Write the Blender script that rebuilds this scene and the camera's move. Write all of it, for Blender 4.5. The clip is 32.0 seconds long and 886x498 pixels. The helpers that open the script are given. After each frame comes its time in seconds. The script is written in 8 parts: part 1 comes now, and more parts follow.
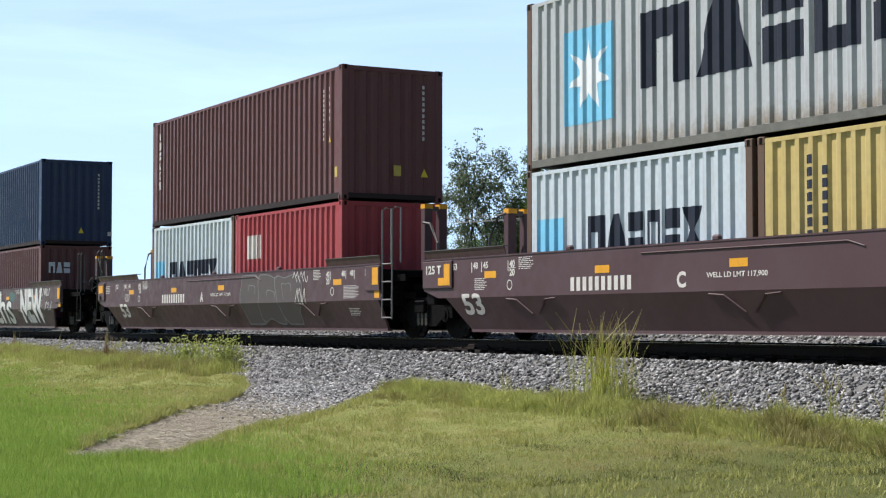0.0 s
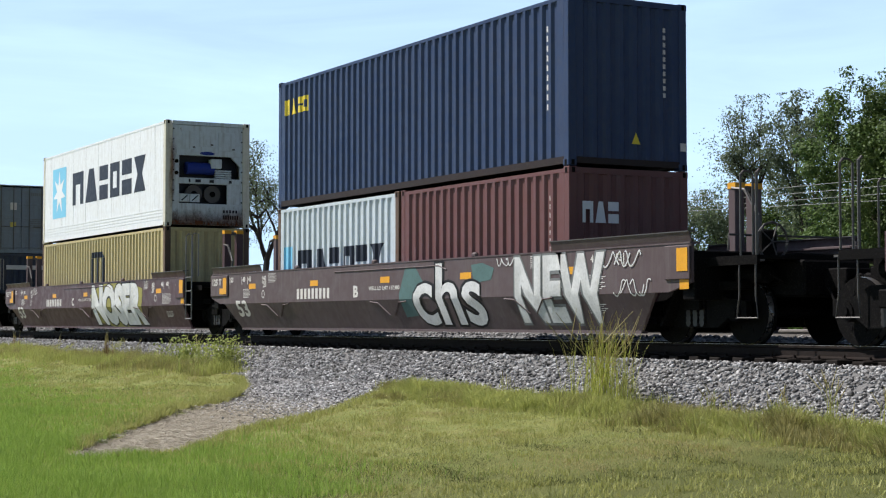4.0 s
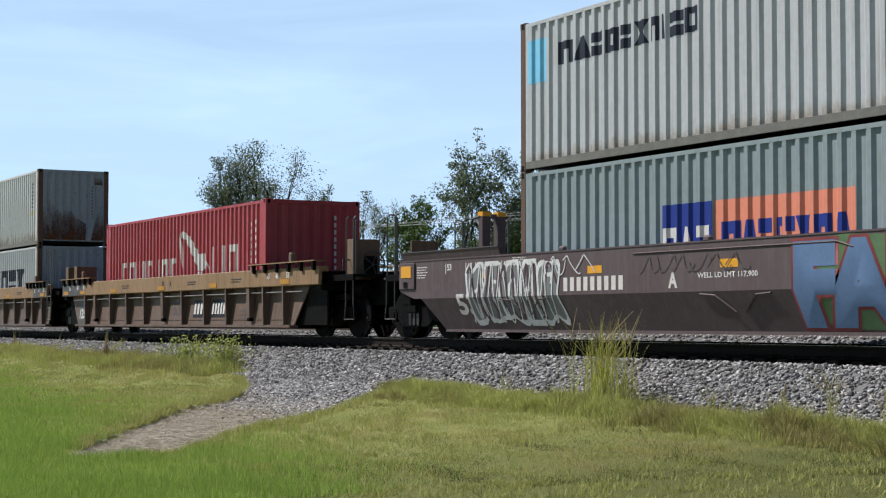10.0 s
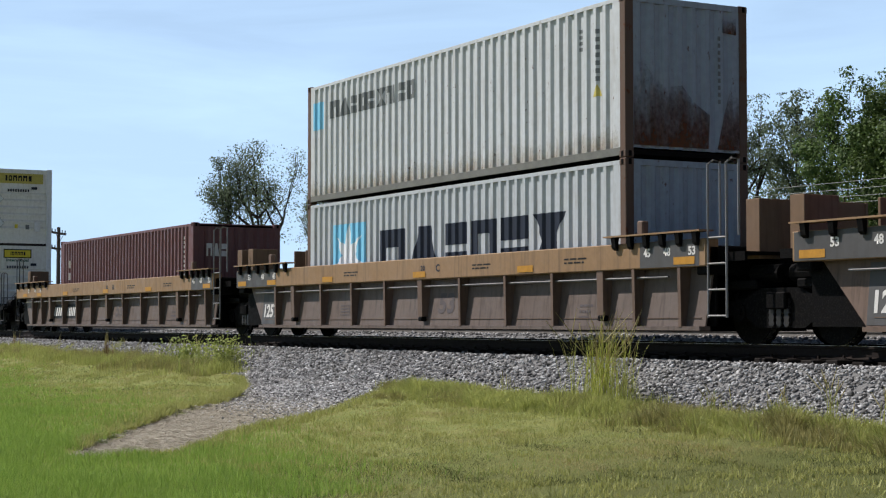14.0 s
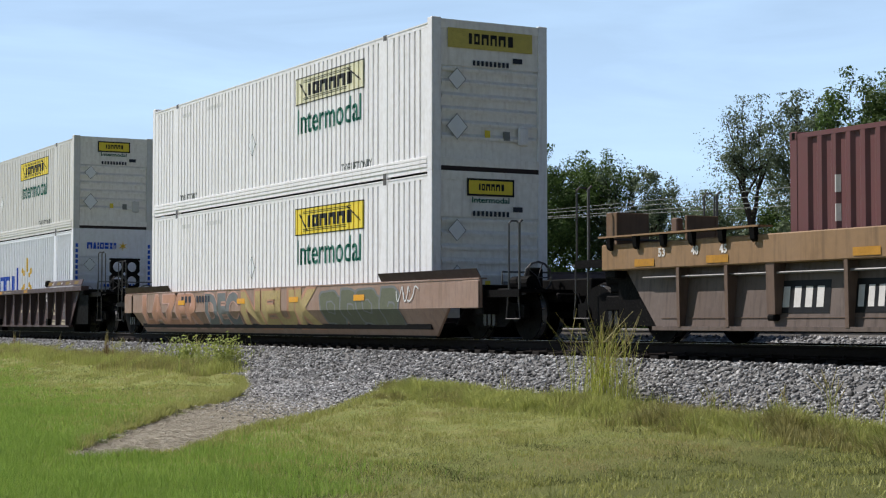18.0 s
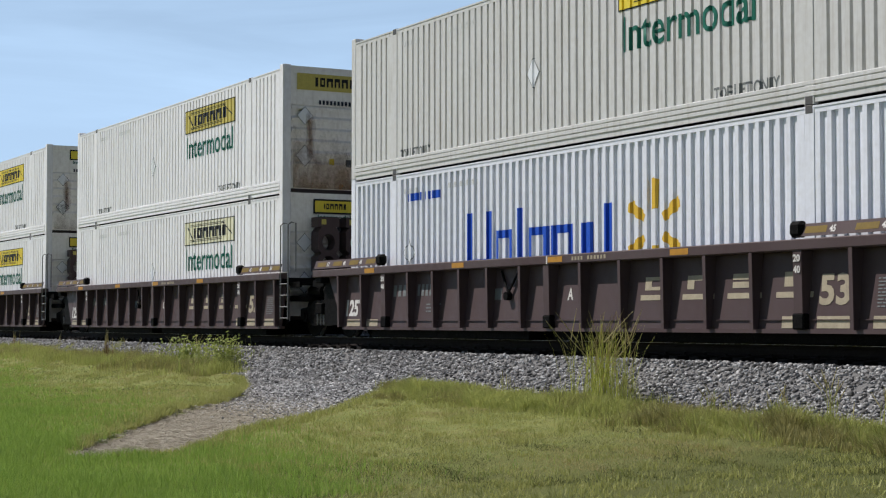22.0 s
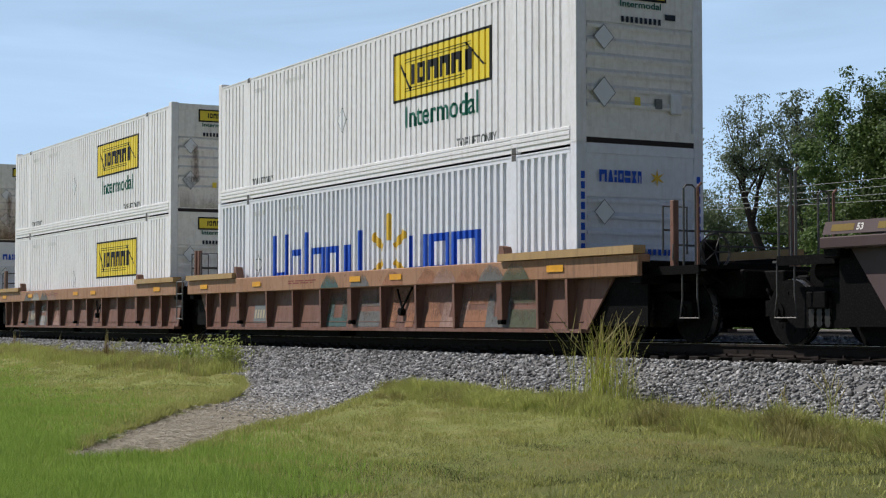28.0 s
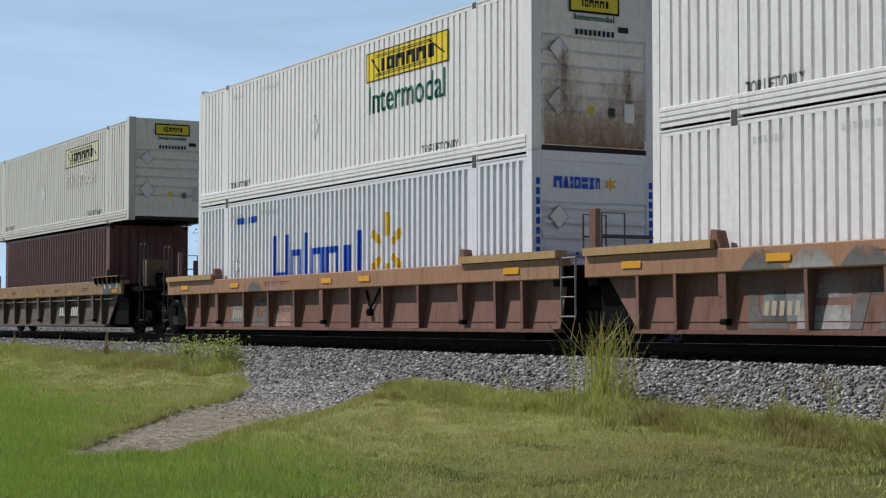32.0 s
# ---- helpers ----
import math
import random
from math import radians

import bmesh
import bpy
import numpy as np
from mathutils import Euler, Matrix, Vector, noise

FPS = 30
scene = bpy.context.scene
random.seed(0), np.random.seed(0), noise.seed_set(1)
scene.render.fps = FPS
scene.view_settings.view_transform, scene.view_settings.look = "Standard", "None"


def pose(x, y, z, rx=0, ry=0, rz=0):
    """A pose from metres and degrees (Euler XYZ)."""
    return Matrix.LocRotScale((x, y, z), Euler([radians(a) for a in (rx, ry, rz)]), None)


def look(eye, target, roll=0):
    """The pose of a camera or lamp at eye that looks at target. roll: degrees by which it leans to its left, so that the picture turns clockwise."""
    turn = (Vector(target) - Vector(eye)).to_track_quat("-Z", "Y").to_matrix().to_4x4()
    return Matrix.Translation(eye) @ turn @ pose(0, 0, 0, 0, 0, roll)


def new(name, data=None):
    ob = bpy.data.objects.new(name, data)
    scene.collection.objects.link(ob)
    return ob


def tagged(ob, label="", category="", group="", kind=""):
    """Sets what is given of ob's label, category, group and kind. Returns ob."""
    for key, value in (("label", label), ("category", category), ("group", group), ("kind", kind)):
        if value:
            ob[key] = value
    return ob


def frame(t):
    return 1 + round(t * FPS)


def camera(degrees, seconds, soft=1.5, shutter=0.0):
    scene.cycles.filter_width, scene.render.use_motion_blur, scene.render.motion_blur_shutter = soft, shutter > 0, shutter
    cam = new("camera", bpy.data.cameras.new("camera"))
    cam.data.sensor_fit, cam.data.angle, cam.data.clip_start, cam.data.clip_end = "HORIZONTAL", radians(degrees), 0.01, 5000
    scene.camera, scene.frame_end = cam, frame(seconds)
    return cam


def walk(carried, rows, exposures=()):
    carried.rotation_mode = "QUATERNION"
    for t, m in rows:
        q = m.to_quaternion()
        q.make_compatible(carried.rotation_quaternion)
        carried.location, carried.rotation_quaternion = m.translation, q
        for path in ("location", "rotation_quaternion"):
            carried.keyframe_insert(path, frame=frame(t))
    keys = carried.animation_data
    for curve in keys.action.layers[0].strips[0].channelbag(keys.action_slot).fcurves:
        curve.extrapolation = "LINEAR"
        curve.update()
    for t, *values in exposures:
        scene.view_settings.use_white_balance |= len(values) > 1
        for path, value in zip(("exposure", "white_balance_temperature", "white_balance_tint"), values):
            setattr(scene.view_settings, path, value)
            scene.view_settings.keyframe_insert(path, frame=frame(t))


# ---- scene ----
# ---- camera -----------------------------------------------------------
cam = camera(29.72, 32.0, soft=1.2)
CAM_POSE = pose(0, 0, 0.36, 92.51, 0, 61.22)
walk(cam, [(0.0, CAM_POSE), (32.0, CAM_POSE)], exposures=[(0, 0.52), (3, 0.49), (6, 0.39), (7, 0.21), (8, 0.20), (9.5, 0.26), (12, 0.27), (15.5, 0.24), (17.5, 0.24), (18, 0.22), (19, -0.05), (20, -0.14), (21, -0.05), (22, 0.02), (24, 0.0), (28, 0.02), (30, -0.10), (32, -0.11)])

# ---- sky and sun ------------------------------------------------------
SUN_EL, SUN_AZ = radians(50), radians(49)   # azimuth from the track's normal, towards -x
sun_way = Vector((-math.sin(SUN_AZ) * math.cos(SUN_EL), -math.cos(SUN_AZ) * math.cos(SUN_EL), math.sin(SUN_EL)))
sun = new("sun", bpy.data.lights.new("sun", "SUN"))
sun.data.energy, sun.data.angle, sun.data.color = 5.0, radians(0.53), (1.0, 0.958, 0.935)
sun.matrix_world = look(sun_way * 100, (0, 0, 0))

world = bpy.data.worlds.new("world")
scene.world = world
world.use_nodes = True
wn, wl = world.node_tree.nodes, world.node_tree.links
wn.clear()
w_out, w_bg = wn.new("ShaderNodeOutputWorld"), wn.new("ShaderNodeBackground")
w_sky = wn.new("ShaderNodeTexSky")
w_sky.sky_type, w_sky.sun_disc = "NISHITA", False
w_sky.sun_elevation, w_sky.sun_rotation = SUN_EL, math.atan2(sun_way.x, sun_way.y)
w_sky.air_density, w_sky.dust_density, w_sky.ozone_density = 0.6, 0.15, 1.6
w_co, w_map, w_no, w_ra, w_sep, w_hz, w_mul, w_mix = (wn.new("ShaderNode" + k) for k in ("TexCoord", "Mapping", "TexNoise", "MapRange", "SeparateXYZ", "ValToRGB", "Math", "MixRGB"))
w_map.inputs["Scale"].default_value = (2.2, 2.2, 13.0)
w_no.inputs["Scale"].default_value, w_no.inputs["Detail"].default_value, w_no.inputs["Roughness"].default_value = 2.1, 7, 0.55
w_no.inputs["Distortion"].default_value = 0.5
for k_, v_ in enumerate((0.40, 0.75, 0.80, 1.0)):
    w_ra.inputs[k_ + 1].default_value = v_
# pale summer haze, thick at the horizon and thin overhead, with faint streaks of cloud
he = w_hz.color_ramp.elements
he[0].position, he[1].position = 0.0, 0.8
he[0].color, he[1].color = (0.97, 0.97, 0.97, 1), (0.0, 0.0, 0.0, 1)
for q_, v_ in ((0.12, 0.93), (0.20, 0.74), (0.30, 0.16), (0.42, 0.05)):
    he.new(q_).color = (v_, v_, v_, 1)
w_mul.operation = "MULTIPLY"
w_mix.inputs[2].default_value = (12.8, 18.0, 24.8, 1)
wl.new(w_co.outputs["Generated"], w_map.inputs[0])
wl.new(w_co.outputs["Generated"], w_sep.inputs[0])
wl.new(w_sep.outputs[2], w_hz.inputs[0])
wl.new(w_map.outputs[0], w_no.inputs["Vector"])
wl.new(w_no.outputs["Fac"], w_ra.inputs[0])
wl.new(w_ra.outputs[0], w_mul.inputs[0])
wl.new(w_hz.outputs[0], w_mul.inputs[1])
# haze scatters forward, so it thins out smoothly away from the sun
w_dot, w_fwd, w_scat = (wn.new("ShaderNode" + k) for k in ("VectorMath", "MapRange", "Math"))
w_dot.operation, w_scat.operation, w_fwd.interpolation_type = "DOT_PRODUCT", "MULTIPLY", "SMOOTHSTEP"
w_dot.inputs[1].default_value = (-math.sin(SUN_AZ), -math.cos(SUN_AZ), 0.0)
for k_, v_ in enumerate((-0.7, 0.05, 0.12, 1.0)):
    w_fwd.inputs[k_ + 1].default_value = v_
wl.new(w_co.outputs["Generated"], w_dot.inputs[0])
wl.new(w_dot.outputs["Value"], w_fwd.inputs[0])
wl.new(w_mul.outputs[0], w_scat.inputs[0])
wl.new(w_fwd.outputs[0], w_scat.inputs[1])
wl.new(w_scat.outputs[0], w_mix.inputs[0])
wl.new(w_sky.outputs[0], w_mix.inputs[1])
wl.new(w_mix.outputs[0], w_bg.inputs[0])
w_bg.inputs[1].default_value = 0.045
wl.new(w_bg.outputs[0], w_out.inputs[0])

# ---- plan -------------------------------------------------------------
TRACK_Y = 16.33            # centre of the track; rail tops lie at z = 0
FLOOR = 0.36               # well floor, on which the lower boxes stand
# how far the train has rolled, in metres, at each time
ROLL_T = (0, 1.5, 3.5, 5.5, 7, 8.5, 10, 11.5, 13, 15.5, 17.5, 19, 20.5, 22, 23.5, 25.5, 27.5, 29, 30.5, 32)
ROLL_D = (0, 12.02, 28.208, 44.792, 57.281, 69.893, 82.56, 95.425, 108.395, 130.136, 147.883, 161.407, 174.97,
          188.684, 202.43, 220.906, 239.647, 253.769, 267.94, 282.216)


def rolled(t):
    ts, ds = np.array(ROLL_T, float), np.array(ROLL_D)
    slope = np.gradient(ds, ts)
    j = int(np.clip(np.searchsorted(ts, t, side="right") - 1, 0, len(ts) - 2))
    h = ts[j + 1] - ts[j]
    u = (t - ts[j]) / h
    return float((2 * u**3 - 3 * u**2 + 1) * ds[j] + (u**3 - 2 * u**2 + u) * h * slope[j]
                 + (-2 * u**3 + 3 * u**2) * ds[j + 1] + (u**3 - u**2) * h * slope[j + 1])


# ---- materials --------------------------------------------------------
class Nodes:
    """A small builder for node materials."""

    def __init__(self, name):
        self.m = bpy.data.materials.new(name)
        self.m.use_nodes = True
        self.t = self.m.node_tree
        self.b = self.t.nodes["Principled BSDF"]
        self.co = self.t.nodes.new("ShaderNodeTexCoord")

    def put(self, socket, value):
        if isinstance(value, bpy.types.NodeSocket):
            self.t.links.new(value, socket)
        elif hasattr(socket.default_value, "__len__") and not hasattr(value, "__len__"):
            socket.default_value = (value, value, value, 1)
        elif hasattr(value, "__len__") and len(value) == 3 and len(socket.default_value) == 4:
            socket.default_value = (*value, 1)
        else:
            socket.default_value = value

    def noise(self, scale, detail=4, rough=0.55, stretch=(1, 1, 1), space="Object", distort=0.0):
        n, mp = self.t.nodes.new("ShaderNodeTexNoise"), self.t.nodes.new("ShaderNodeMapping")
        self.t.links.new(self.co.outputs[space], mp.inputs[0])
        mp.inputs["Scale"].default_value = stretch
        self.t.links.new(mp.outputs[0], n.inputs["Vector"])
        n.inputs["Scale"].default_value, n.inputs["Detail"].default_value = scale, detail
        n.inputs["Roughness"].default_value, n.inputs["Distortion"].default_value = rough, distort
        rnd = self.t.nodes.new("ShaderNodeObjectInfo")
        add = self.t.nodes.new("ShaderNodeVectorMath")
        add.operation = "ADD"
        mul = self.t.nodes.new("ShaderNodeMath")
        mul.operation, mul.inputs[1].default_value = "MULTIPLY", 37.0
        self.t.links.new(rnd.outputs["Random"], mul.inputs[0])
        self.t.links.new(mp.outputs[0], add.inputs[0])
        self.t.links.new(mul.outputs[0], add.inputs[1])
        self.t.links.new(add.outputs[0], n.inputs["Vector"])
        return n.outputs["Fac"]

    def ramp(self, fac, lo, hi, a=0.0, b=1.0):
        n = self.t.nodes.new("ShaderNodeMapRange")
        self.put(n.inputs[0], fac)
        for i, v in enumerate((lo, hi, a, b)):
            n.inputs[i + 1].default_value = v
        return n.outputs[0]

    def math(self, op, a, b=0.0):
        n = self.t.nodes.new("ShaderNodeMath")
        n.operation = op
        self.put(n.inputs[0], a)
        self.put(n.inputs[1], b)
        return n.outputs[0]

    def mix(self, fac, a, b):
        n = self.t.nodes.new("ShaderNodeMixRGB")
        for i, v in enumerate((fac, a, b)):
            self.put(n.inputs[i], v)
        return n.outputs[0]

    def bump(self, height, strength, distance=0.01):
        n = self.t.nodes.new("ShaderNodeBump")
        n.inputs["Strength"].default_value, n.inputs["Distance"].default_value = strength, distance
        self.put(n.inputs["Height"], height)
        self.t.links.new(n.outputs[0], self.b.inputs["Normal"])

    def done(self, color, rough, metal=0.0, gloss=0.14):
        self.b.inputs["Specular IOR Level"].default_value = gloss
        self.put(self.b.inputs["Base Color"], color)
        self.put(self.b.inputs["Roughness"], rough)
        self.put(self.b.inputs["Metallic"], metal)
        return self.m


RUST, RUST2 = (0.16, 0.055, 0.022), (0.06, 0.024, 0.012)


def paint(name, color, rough=0.5, rust=0.3, dirt=0.3, fade=0.15, dirt_color=(0.10, 0.085, 0.065), gloss=0.2):
    """Weathered paint on steel: faded patches, dirt run down in streaks, rust specks and runs."""
    n = Nodes(name)
    pale = tuple(min(1, c * (1 - fade) + fade * 0.55) for c in color)
    deep = tuple(c * (1 - 0.6 * fade) for c in color)
    c = n.mix(n.noise(0.7, 3), deep, pale)
    c = n.mix(n.ramp(n.noise(9, 5), 0.35, 0.75, 0, 0.18), c, dirt_color)
    streak = n.noise(3.2, 5, 0.62, (3.2, 3.2, 0.28))
    c = n.mix(n.ramp(streak, 0.50, 0.80, 0, dirt), c, dirt_color)
    runs = n.noise(2.6, 6, 0.68, (4.0, 4.0, 0.42))
    specks = n.noise(5.5, 7, 0.66, (1.6, 1.6, 0.9))
    mask = n.math("MAXIMUM", n.ramp(specks, 0.80 - 0.22 * rust, 0.86 - 0.2 * rust), n.ramp(runs, 0.84 - 0.22 * rust, 0.95 - 0.18 * rust))
    c = n.mix(mask, c, n.mix(n.noise(14, 3), RUST, RUST2))
    n.bump(n.noise(26, 4), 0.12)
    return n.done(c, n.ramp(n.noise(4, 4), 0.3, 0.7, rough - 0.1, rough + 0.16), 0.0, gloss)


def plain(name, color, rough=0.5, metal=0.0, vary=0.12, scale=8.0, bump=0.1):
    n = Nodes(name)
    c = n.mix(n.noise(scale, 5), tuple(x * (1 - vary) for x in color), tuple(min(1, x * (1 + vary)) for x in color))
    c = n.mix(n.ramp(n.noise(scale * 5, 3), 0.5, 0.8, 0, vary), c, (0.05, 0.045, 0.04))
    n.bump(n.noise(scale * 6, 3), bump)
    return n.done(c, n.ramp(n.noise(scale, 3), 0.3, 0.7, rough - 0.08, rough + 0.1), metal, 0.5 if metal else 0.14)


